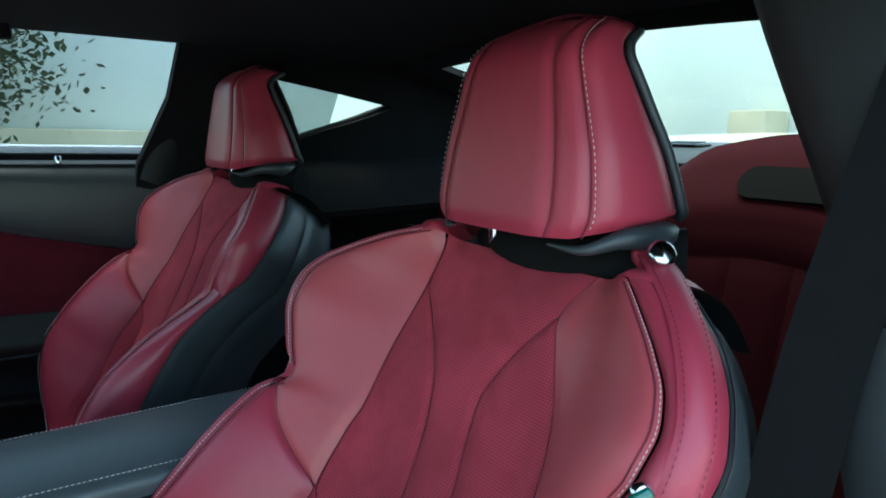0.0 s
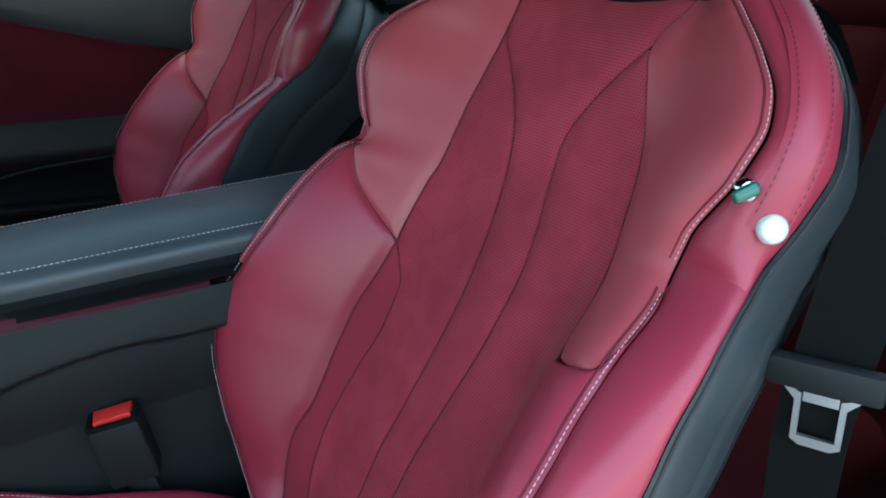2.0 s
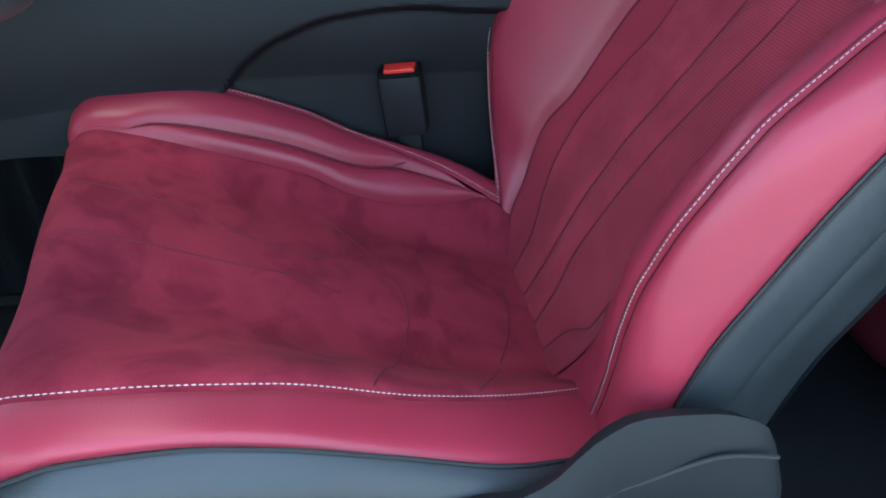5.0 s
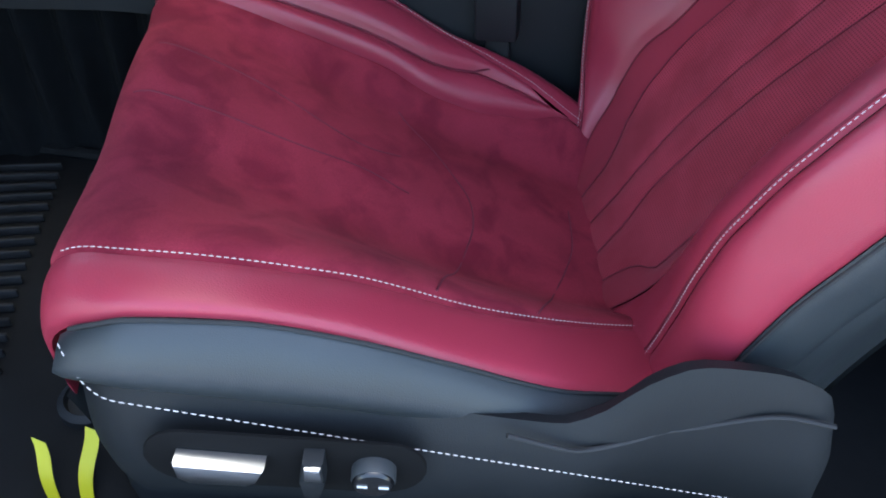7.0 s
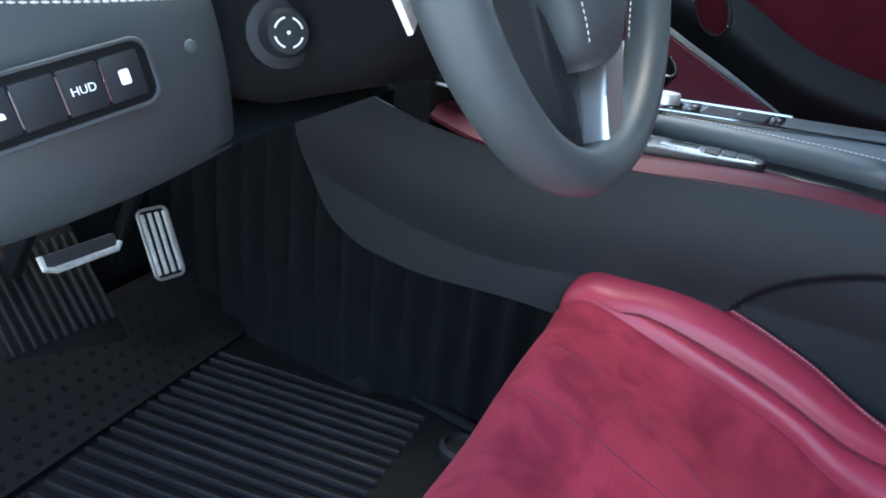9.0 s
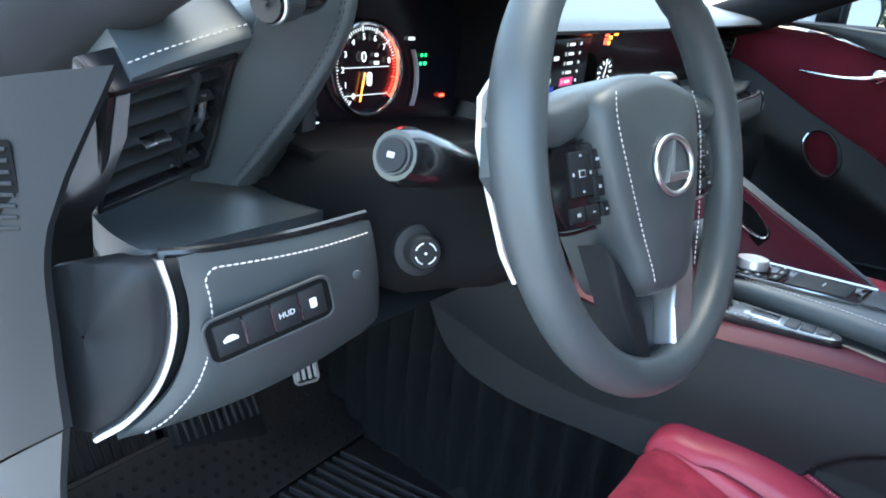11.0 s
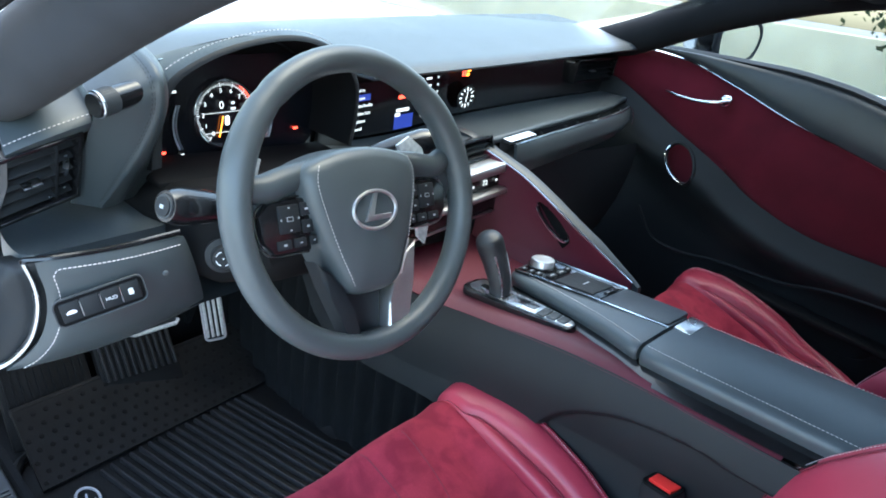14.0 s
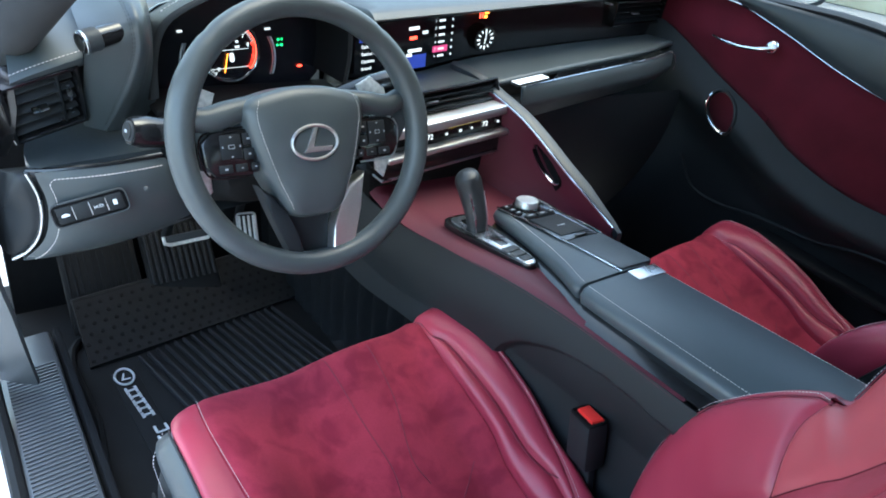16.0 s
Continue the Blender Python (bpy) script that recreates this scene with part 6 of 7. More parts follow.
b.transform(kb)
colp("symbol", b, "white_ink")

# ---- centre console ----
console = thing("center_console", "long center console with red leather deck and black sides", "console")
console.matrix_basis = pose(0, 0.2, FLOOR)


def cp(nm, bm, mt, lb="", parent=None, angle=40):
    if parent and parent.name == "touch_panel":
        for v in bm.verts:
            v.co.z -= 0.045 * max(v.co.y - 0.2, 0)
    bm.transform(Matrix.Translation((0, -0.2, -FLOOR)))
    return part(nm, bm, mt, parent or console, lb, angle=angle)


edge_x = table([(-0.35, -0.098), (-0.05, -0.099), (0.12, -0.102), (0.25, -0.116), (0.42, -0.140), (0.60, -0.165), (0.82, -0.185)])
edge_z = table([(-0.35, 0.700), (-0.05, 0.712), (0.05, 0.712), (0.25, 0.716), (0.42, 0.706), (0.52, 0.698), (0.60, 0.705), (0.75, 0.74)])
deck_z = table([(-0.35, 0.700), (0.05, 0.712), (0.25, 0.715), (0.42, 0.708), (0.50, 0.703), (0.56, 0.704), (0.62, 0.710)])


pocket_z = table([(-0.40, 0.655), (0.0, 0.668), (0.079, 0.672), (0.16, 0.664), (0.225, 0.642), (0.265, 0.612), (0.295, 0.56), (0.31, 0.50), (0.315, 0.30)])
wall_low = table([(-0.40, 0.36), (0.20, 0.42), (0.40, 0.525), (0.50, 0.533), (0.594, 0.531), (0.68, 0.541), (0.730, 0.565), (0.765, 0.610), (0.785, 0.655), (0.80, 0.72)])


def side_wall(sg):
    def f(u, v):
        y = -0.36 + 1.158 * u
        x, z1 = edge_x(y), edge_z(y) - 0.004
        z0 = min(wall_low(y), z1 - 0.01)
        z = z1 + (z0 - z1) * v
        d = z1 - z
        xx = x - 0.008 * math.sin(math.pi * min(d / 0.12, 1)) - 0.010 * min(d / 0.2, 1)
        if y < 0.315:
            k = min(max((pocket_z(y) - z) / 0.012, 0), 1)
            xx += 0.016 * k * k * (3 - 2 * k)
        return Vector((xx if sg < 0 else -xx, y, z))
    return f


bm = grid(side_wall(-1), 280, 110)
thicken(bm, 0.008)
cp("near_side", bm, "black_plastic", "soft black console side")
bm = grid(side_wall(1), 40, 16)
thicken(bm, 0.008)
cp("far_side", bm, "black_plastic", "soft black console side")
for sg in (1, -1):
    fold = lambda u, v: 0.015 * math.sin(2 * math.pi * (32 * u + 0.6 * v + 0.25 * math.sin(9 * u))) * math.sin(math.pi * v) * min(max((u - 0.5) / 0.1, 0), 1)
    bm = grid(lambda u, v: Vector((sg * (0.055 + 0.105 * min(max((u - 0.35) / 0.4, 0), 1) + 0.02 * v + fold(u, v)), -0.36 + 1.44 * u, 0.70 - 0.385 * v)), 300, 12)
    thicken(bm, 0.006)
    cp("tunnel_carpet", bm, "carpet", "black carpet beside the tunnel")


def deck(u, v):
    y = -0.02 + 0.64 * v
    x0, x1 = edge_x(y) - 0.001, 0.090
    x = x0 + (x1 - x0) * u
    z = deck_z(y) + 0.004 * math.sin(math.pi * min(u * 4, 1)) - (0.006 if u == 0 else 0)
    if v > 0.84:
        z += 0.012 * ((v - 0.84) / 0.16) ** 2
    return Vector((x, y, z))


bm = grid(deck, 20, 40)
thicken(bm, 0.006)
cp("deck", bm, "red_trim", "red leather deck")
# lid and forward pad
lid_l = table([(-0.36, -0.086), (-0.10, -0.088), (0.10, -0.088), (0.175, -0.086), (0.20, -0.080), (0.24, -0.066), (0.30, -0.050), (0.37, -0.038), (0.43, -0.030), (0.45, -0.027)])
lid_r = table([(-0.36, 0.098), (-0.10, 0.090), (0.185, 0.078), (0.30, 0.074), (0.43, 0.066)])


def slab_loop(y, zt, th, inset=0.0, r=0.012):
    xl, xr = lid_l(y) + inset, lid_r(y) - inset
    return [Vector((x, y, z)) for x, z in ((xl + 0.012, zt - th), (xl + 0.004, zt - th * 0.6), (xl, zt - r), (xl + 0.003, zt - 0.004), (xl + 0.012, zt), ((xl + xr) / 2, zt + 0.002), (xr - 0.012, zt), (xr - 0.003, zt - 0.004), (xr, zt - r), (xr - 0.004, zt - th * 0.6), (xr - 0.012, zt - th))]


lid_top = table([(-0.36, 0.760), (-0.15, 0.756), (0.185, 0.750), (0.30, 0.7450), (0.43, 0.7395)])
lid = new("armrest_lid")
lid.parent = console
ys = list(np.linspace(-0.34, 0.178, 20)) + [0.182]
cp("lid_pad", loft([slab_loop(y, lid_top(y), 0.038, 0.004 if y in (ys[0], ys[-1]) else 0) for y in ys]), "console_leather_lit", "dark grey leather armrest lid", lid, 50)
cp("lid_base", loft([[Vector((x, y, z)) for x, z in ((lid_l(y) + 0.004, lid_top(y) - 0.024), (lid_l(y) - 0.012, lid_top(y) - 0.038), (lid_l(y) + 0.01, lid_top(y) - 0.058), (lid_r(y) - 0.01, lid_top(y) - 0.058), (lid_r(y) + 0.010, lid_top(y) - 0.038), (lid_r(y) - 0.004, lid_top(y) - 0.024))] for y in np.linspace(-0.34, 0.44, 30)]), "gloss_black", "gloss black rail under the lid", lid, 60)
ys = [0.188] + list(np.linspace(0.192, 0.443, 18)) + [0.448]
cp("forward_pad", loft([slab_loop(y, lid_top(y), 0.034, 0.004 if y in (ys[0], ys[-1]) else 0) for y in ys]), "console_leather_lit", "dark grey leather forward pad", lid, 50)
for f, dx in ((lid_l, 0.014), (lid_r, -0.012)):
    for y0, y1 in ((-0.33, 0.178), (0.192, 0.44)):
        cp("stitching", stitches([Vector((f(y) + dx, y, lid_top(y) + 0.0012)) for y in np.linspace(y0, y1, 60)], 0.0032, 0.0017, 0.0005), "thread", "pale thread stitching", lid)
cp("latch", box(0.058, 0.025, 0.004, 0.001, pose(0.042, 0.171, 0.7512, 1)), "satin", "satin metal latch", lid)
# touch pad island
tp = new("touch_panel")
tp.parent = console
island = [(-0.020, 0.444), (0.068, 0.444), (0.068, 0.298), (-0.004, 0.298), (-0.012, 0.350)]
cp("island", prism(island[::-1], 0.006, pose(0, 0, 0.7480), 0.001), "gloss_black", "gloss black control island", tp)
cp("pad_surface", prism([(-0.005, 0.378), (0.058, 0.378), (0.060, 0.312), (0.002, 0.312)][::-1], 0.002, pose(0, 0, 0.7538), 0.0006), "black_plastic", "matte touch surface", tp)
line = curve_pts([(-0.022, 0.444, 0.7545), (-0.014, 0.390, 0.7545), (-0.011, 0.345, 0.7545), (-0.005, 0.293, 0.7540), (0.000, 0.237, 0.7530), (0.005, 0.188, 0.7520)], 30)
cp("trim_line", tube([Vector(p) for p in line], 0.0015, 6), "chrome", "thin chrome line", tp)
cp("trim_line", tube([Vector((0.070, 0.442, 0.7545)), Vector((0.071, 0.37, 0.7545)), Vector((0.073, 0.292, 0.7545))], 0.0024, 6), "chrome", "polished chrome bar", tp)
cp("wrist_pad", prism([(-0.002, 0.292), (0.002, 0.296), (0.070, 0.296), (0.074, 0.292), (0.078, 0.196), (0.074, 0.191), (0.012, 0.191), (0.007, 0.196), (0.003, 0.240)][::-1], 0.007, pose(0, 0, 0.7475), 0.002, 3), "dark_leather", "dark wrist pad", tp)
b = lathe([(0.0195, 0), (0.0195, 0.013), (0.0182, 0.0148), (0.0165, 0.0150), (0.0160, 0.0142), (0.0, 0.0142)], 48, pose(0.030, 0.428, 0.752))
cp("dial", b, "steel", "brushed steel round dial", tp)
b = lathe([(0.024, 0), (0.024, 0.004), (0.0, 0.004)], 40, pose(0.030, 0.428, 0.752))
cp("dial_base", b, "gloss_black", "gloss black dial base", tp)
for x, y, w, h in ((-0.008, 0.436, 0.010, 0.009), (-0.006, 0.422, 0.012, 0.008), (-0.004, 0.409, 0.012, 0.008), (0.056, 0.432, 0.012, 0.012), (0.008, 0.392, 0.020, 0.010), (0.034, 0.392, 0.020, 0.010), (0.055, 0.394, 0.010, 0.010)):
    cp("key", box(w, h, 0.003, 0.0008, pose(x, y, 0.7548)), "black_plastic", "small key", tp)
    cp("symbol", box(w * 0.45, 0.0022, 0.0006, 0, pose(x, y, 0.7566)), "mat_print", "", tp)
cp("symbol", box(0.016, 0.0018, 0.0006, 0, pose(0.030, 0.342, 0.7560)), "mat_print", "", tp)
cp("push_tab", box(0.025, 0.006, 0.005, 0.001, pose(0.036, 0.3015, 0.7550)), "gloss_black", "small release tab", tp)
# shifter
sh_o = thing("gear_selector", "black leather gear lever on a satin metal plate", "gear lever")
P0, P1 = Vector((-0.081, 0.478, 0.7155)), Vector((-0.065, 0.278, 0.7185))
SHM = plane_pose((P0 + P1) / 2, (P1 - P0).cross(Vector((0, 0, 1))) * -1, P0 - P1)
sh_o.matrix_basis = pose(*((P0 + P1) / 2))


def shp(nm, bm, mt, lb=""):
    bm.transform(Matrix.Translation(-(P0 + P1) / 2) @ SHM)
    return part(nm, bm, mt, sh_o, lb)


def gate(w, e):
    pts = [(-0.024, 0.112), (0.0, 0.118), (0.024, 0.112), (0.027, 0.07), (0.025, 0.0), (0.019, -0.070), (0.010, -0.098), (-0.004, -0.100), (-0.013, -0.088), (-0.022, -0.02), (-0.027, 0.05)]
    return [(x * w, y * 0.86 - 0.006 * (1 - w) + e) for x, y, _ in curve_pts([(x, y, 0) for x, y in pts], 60, closed=True)]


shp("surround", prism(gate(1.12, 0), 0.010, pose(0, 0, -0.0050), 0.002), "gloss_black", "gloss black surround")
shp("gate_plate", prism([(x, y * 0.95) for x, y in gate(0.80, 0)], 0.003, pose(0, 0, 0.0036), 0.001), "satin", "satin metal gate plate")
shp("gate_slot", box(0.012, 0.050, 0.002, 0.0005, pose(0.0, 0.056, 0.0064)), "black_matte")
shp("indicator_frame", box(0.026, 0.040, 0.002, 0.0008, pose(0.0, -0.004, 0.0066)), "satin", "satin display frame")
shp("indicator_window", box(0.018, 0.030, 0.002, 0.0006, pose(0.0, -0.006, 0.0073)), "gloss_black", "dark gear display")
for k in range(3):
    shp("button", box(0.030 - 0.005 * k, 0.0140, 0.003, 0.001, pose(-0.001 + 0.001 * k, -0.035 - 0.0160 * k, 0.0072)), "jamb", "small grey button")
lever = [Vector((0.0, 0.046, 0.0)), Vector((0.0, 0.052, 0.025)), Vector((-0.001, 0.063, 0.050)), Vector((-0.003, 0.073, 0.070)), Vector((-0.006, 0.080, 0.086)), Vector((-0.010, 0.083, 0.097))]
lp = curve_pts(lever, 36)
thick = lambda k: (0.0145 + 0.0080 * min(k * 1.35, 1) ** 0.8) * math.sqrt(max(1 - max((k - 0.62) / 0.382, 0) ** 2.4, 0.02))
shp("lever", tube([Vector(p) for p in lp], thick, 24, up=(1, 0, 0)), "lever_leather", "black leather lever", )
for dx in (-0.72, 0.72):
    line = [Vector(p) + Vector((dx * thick(i / 35), -0.74 * thick(i / 35), 0.0)) for i, p in enumerate(lp)][2:21]
    shp("lever_trim", tube(line, 0.0016, 6, up=(1, 0, 0)), "satin", "satin lever edge")
shp("lever_face", tube([Vector(p) + Vector((0, -0.52 * thick(i / 35), 0)) for i, p in enumerate(lp)][1:20], lambda k: 0.0065 + 0.0025 * k, 14, up=(1, 0, 0)), "gloss_black", "gloss black lever face")
shp("lever_collar", lathe([(0.0135, 0.0), (0.0120, 0.006), (0.0, 0.006)], 24, pose(0.0, 0.046, 0.0055)), "black_plastic", "black collar")
# buttress between the console and the dashboard
butt = thing("console_buttress", "red leather buttress with chrome edge and slot handle", "console")
butt.matrix_basis = pose(0.09, 0.48, 0.70)


def btp(nm, bm, mt, lb=""):
    bm.transform(Matrix.Translation((-0.09, -0.48, -0.70)))
    return part(nm, bm, mt, butt, lb)


b_top = table([(0.285, 0.728), (0.312, 0.742), (0.357, 0.764), (0.430, 0.800), (0.495, 0.834), (0.549, 0.859), (0.618, 0.882), (0.667, 0.897), (0.72, 0.902)])
b_x = table([(0.312, 0.120), (0.427, 0.104), (0.525, 0.092), (0.615, 0.076), (0.72, 0.062)])


def bface(u, v):
    y = 0.310 + 0.325 * u
    zt, zb = b_top(y) - 0.001, 0.690
    z = zb + (zt - zb) * v
    x = b_x(y) + 0.018 * math.sin(math.pi * v) * math.sin(math.pi * u) - 0.03 * max(0.25 - v, 0) ** 1.0
    return Vector((x, y, z))


HOLE = lambda y, z: ((y - 0.474) * 0.80 + (z - 0.793) * 0.60) ** 2 / 0.043 ** 2 + ((y - 0.474) * -0.60 + (z - 0.793) * 0.80) ** 2 / 0.013 ** 2
bm = grid(bface, 130, 70)
gone = [f for f in bm.faces if HOLE(f.calc_center_median().y, f.calc_center_median().z) < 1]
bmesh.ops.delete(bm, geom=gone, context="FACES")
thicken(bm, -0.008)
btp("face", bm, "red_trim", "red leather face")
hp = [(0.474 + 0.80 * 0.042 * math.cos(a) - 0.60 * 0.013 * math.sin(a), 0.793 + 0.60 * 0.042 * math.cos(a) + 0.80 * 0.013 * math.sin(a)) for a in np.linspace(0, 2 * math.pi, 40, endpoint=False)]
hp3 = [Vector((b_x(y) + 0.012, y, z)) for y, z in hp]
btp("slot_ring", tube(hp3, 0.0022, 6, closed=True, up=(1, 0, 0)), "gloss_black", "black slot edge")
btp("slot_trim", tube([Vector((b_x(y) + 0.006, y, z)) for y, z in hp[20:38]], 0.0024, 6, up=(1, 0, 0)), "chrome", "chrome slot edge")
btp("slot_back", box(0.004, 0.092, 0.040, 0.001, pose(0.119, 0.474, 0.793, 37)), "black_matte", "dark slot")
btp("edge_trim", tube([Vector((b_x(y) + 0.002, y, b_top(y) + 0.001)) for y in np.linspace(0.310, 0.635, 30)], 0.0010, 6), "chrome", "chrome edge line")
cap_loops = []
for y in np.linspace(0.298, 0.74, 26):
    x, z = b_x(y) + 0.004, b_top(y)
    g = 0.35 + 0.65 * min(max((y - 0.298) / 0.09, 0), 1)
    cap_loops.append([Vector((x, y, z - 0.010)), Vector((x, y, z + 0.002 * g)), Vector((x + 0.006 * g, y, z + 0.006 * g)), Vector((x + 0.022 * g, y, z + 0.005 * g)), Vector((x + 0.030 * g, y, z - 0.004)), Vector((x + 0.030 * g, y, z - 0.030))])
btp("cap_rail", loft(cap_loops), "dark_leather", "dark leather top rail", )
btp("far_face", grid(lambda u, v: Vector((b_x(0.310 + 0.425 * u) + 0.033, 0.310 + 0.425 * u, 0.66 + (b_top(0.310 + 0.425 * u) - 0.01 - 0.66) * v)), 20, 8), "black_plastic", "black far side")
# buckles
def buckle(x, y, z, label):
    t = thing("seat_belt_buckle", label, "buckle", "seat belt buckles")
    t.matrix_basis = pose(x, y, z, -4, 8, 78)
    part("housing", box(0.048, 0.034, 0.075, 0.005, pose(0, 0, -0.040)), "black_plastic", t)
    rim = [Vector((x, y, -0.0015)) for x, y in rounded(0.043, 0.029, 0.006)]
    part("collar", tube(rim, 0.0026, 8, closed=True), "black_matte", t)
    part("stem", box(0.028, 0.012, 0.13, 0.003, pose(0, -0.004, -0.14)), "black_plastic", t)
    part("release_button", prism([(-0.0185, -0.0125), (0.0185, -0.0125), (0.017, 0.007), (-0.017, 0.007)], 0.006, pose(0, 0, -0.0035), 0.0015), "red_plastic", t, "bright red release button")
    part("button_slot", box(0.030, 0.003, 0.002, 0.0005, pose(0, 0.0105, -0.002)), "black_matte", t, "black tongue slot")


buckle(-0.112, 0.092, 0.602, "black seat belt buckle with bright red button")

# ---- far door ----
door = thing("passenger_door", "closed door lined with dark red suede and black leather", "car door")
door.matrix_basis = pose(0.76, 0.2, 0.70)


def drp(nm, bm, mt, lb="", parent=None, angle=45):
    bm.transform(Matrix.Translation((-0.76, -0.2, -0.70)))
    return part(nm, bm, mt, parent or door, lb, angle=angle)


d_hi = table([(-0.60, 0.80), (-0.20, 0.845), (0.0, 0.885), (0.129, 0.922), (0.335, 0.974), (0.476, 1.020), (0.596, 1.052), (0.74, 1.064)])
d_lo = table([(-0.60, 0.72), (-0.20, 0.732), (0.0, 0.736), (0.094, 0.738), (0.19, 0.742), (0.276, 0.758), (0.36, 0.787), (0.449, 0.838), (0.581, 0.903), (0.708, 0.971), (0.74, 0.985)])
door_x = lambda y, z: 0.742 - 0.045 * max((y - 0.35) / 0.4, 0) ** 2 + 0.018 * max((0.85 - z) / 0.1, 0) * 0 - 0.012 * math.sin(math.pi * min(max((1.07 - z) / 0.3, 0), 1))


def insert(u, v):
    y = -0.60 + 1.40 * u
    z = d_lo(y) - 0.022 + (d_hi(y) - d_lo(y) + 0.022) * v
    return Vector((door_x(y, z) + 0.008 - 0.012 * math.sin(math.pi * v), y, z))


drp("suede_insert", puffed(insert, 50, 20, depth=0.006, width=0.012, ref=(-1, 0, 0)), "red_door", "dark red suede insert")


belt_z = table([(-0.62, 1.022), (-0.20, 1.020), (0.02, 1.020), (0.27, 1.066), (0.39, 1.075), (0.74, 1.072)])


def upper(u, v):
    y = -0.62 + 1.42 * u
    lo, hi = d_hi(y), belt_z(y)
    z = lo + (hi - lo) * v
    return Vector((door_x(y, z) - 0.006 * math.sin(math.pi * v) + 0.035 * max(v - 0.8, 0) * 5 * 0.4, y, z))


drp("upper_pad", puffed(upper, 40, 14, depth=0.004, width=0.01, ref=(-1, 0, 0)), "dark_leather", "black leather upper pad")
drp("window_ledge", thicken(grid(lambda u, v: Vector((0.742 + 0.06 * v, -0.62 + 1.36 * u, belt_z(-0.62 + 1.36 * u) - 0.004 + 0.006 * math.sin(math.pi * v))), 30, 4), 0.006), "black_plastic", "black window sill")
drp("trim_line", tube([Vector((door_x(y, d_hi(y)) - 0.002, y, d_hi(y))) for y in np.linspace(-0.55, 0.735, 60)], 0.0011, 6), "chrome", "thin chrome line")


def lower(u, v):
    y = -0.62 + 1.42 * u
    hi = d_lo(y)
    z = hi + (0.36 - hi) * v
    bul = 0.045 * math.exp(-((v - 0.14) / 0.13) ** 2) * (1.0 - 0.3 * max((y - 0.45) / 0.3, 0))
    return Vector((door_x(y, z) - bul + 0.03 * max(v - 0.4, 0), y, z))


bm = grid(lower, 150, 100)
oc, oa, ob_, om, on = (0.529, 0.824), (0.55, 0.835), (-0.835, 0.55), 0.050, 0.030
oval = lambda y, z: (((y - oc[0]) * oa[0] + (z - oc[1]) * oa[1]) / om) ** 2 + (((y - oc[0]) * ob_[0] + (z - oc[1]) * ob_[1]) / on) ** 2
gone = [f for f in bm.faces if oval(f.calc_center_median().y, f.calc_center_median().z) < 1]
bmesh.ops.delete(bm, geom=gone, context="FACES")
drp("lower_panel", bm, "door_black", "black armrest and lower panel")
op = [(oc[0] + oa[0] * om * math.cos(a) + ob_[0] * on * math.sin(a), oc[1] + oa[1] * om * math.cos(a) + ob_[1] * on * math.sin(a)) for a in np.linspace(0, 2 * math.pi, 44, endpoint=False)]
ovx = lambda y, z: lower((y + 0.62) / 1.42, (d_lo(y) - z) / (d_lo(y) - 0.36)).x
drp("pull_ring", tube([Vector((ovx(y, z) + 0.001, y, z)) for y, z in op], 0.0045, 8, closed=True, up=(1, 0, 0)), "door_black", "black pull surround")
drp("pull_trim", tube([Vector((ovx(y, z) - 0.003, y, z)) for y, z in op[17:43]], 0.0026, 6, up=(1, 0, 0)), "chrome", "chrome pull edge")
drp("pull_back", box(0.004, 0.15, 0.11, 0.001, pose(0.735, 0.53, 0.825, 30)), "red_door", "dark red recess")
handle = new("door_handle")
handle.parent = door
hp = curve_pts([(0.700, 0.612, 0.978), (0.688, 0.575, 0.975), (0.684, 0.53, 0.974), (0.690, 0.49, 0.978), (0.706, 0.462, 0.986)], 24)
drp("lever", tube([Vector(p) for p in hp], lambda k: 0.0035 + 0.003 * k, 10, up=(0, 0, 1), flat=0.8), "chrome", "chrome lever", handle)
b = lathe([(0.014, -0.004), (0.013, 0.004), (0.008, 0.008), (0.0, 0.009)], 20)
b.transform(look((0.714, 0.475, 0.984), (1.7, 0.55, 0.98)))
drp("boss", b, "chrome", "round chrome boss", handle)
drp("pocket", box(0.055, 0.42, 0.012, 0.004, pose(0.705, 0.16, 0.585, 4)), "black_matte", "black map pocket edge")
pk = curve_pts([(0.0, 0.616, 0.686), (0.0, 0.569, 0.619), (0.0, 0.490, 0.604), (0.0, 0.391, 0.616), (0.0, 0.246, 0.624), (0.0, 0.106, 0.657), (0.0, -0.20, 0.665)], 40)
drp("pocket_line", tube([Vector((lower((p[1] + 0.62) / 1.42, (d_lo(p[1]) - p[2]) / (d_lo(p[1]) - 0.36)).x - 0.001, p[1], p[2])) for p in pk], 0.004, 8), "door_black", "pocket rim")
lk = lathe([(0.006, 0), (0.006, 0.010), (0.004, 0.013), (0.0, 0.0135)], 16, pose(0.745, -0.07, 1.018))
drp("lock_button", lk, "chrome", "small chrome lock button")
drp("inner_core", box(0.02, 1.46, 0.60, 0.004, pose(0.80, 0.06, 0.735)), "black_matte", "black inner door core")
drp("outer_skin", box(0.03, 1.50, 0.62, 0.01, pose(0.86, 0.05, 0.74)), "white_paint", "white outer skin")
part("trim_kick_right", box(0.02, 0.42, 0.74, 0.004, pose(0.742, 0.93, 0.69)), "black_matte", label="black side trim ahead of the far door", kind="structure")
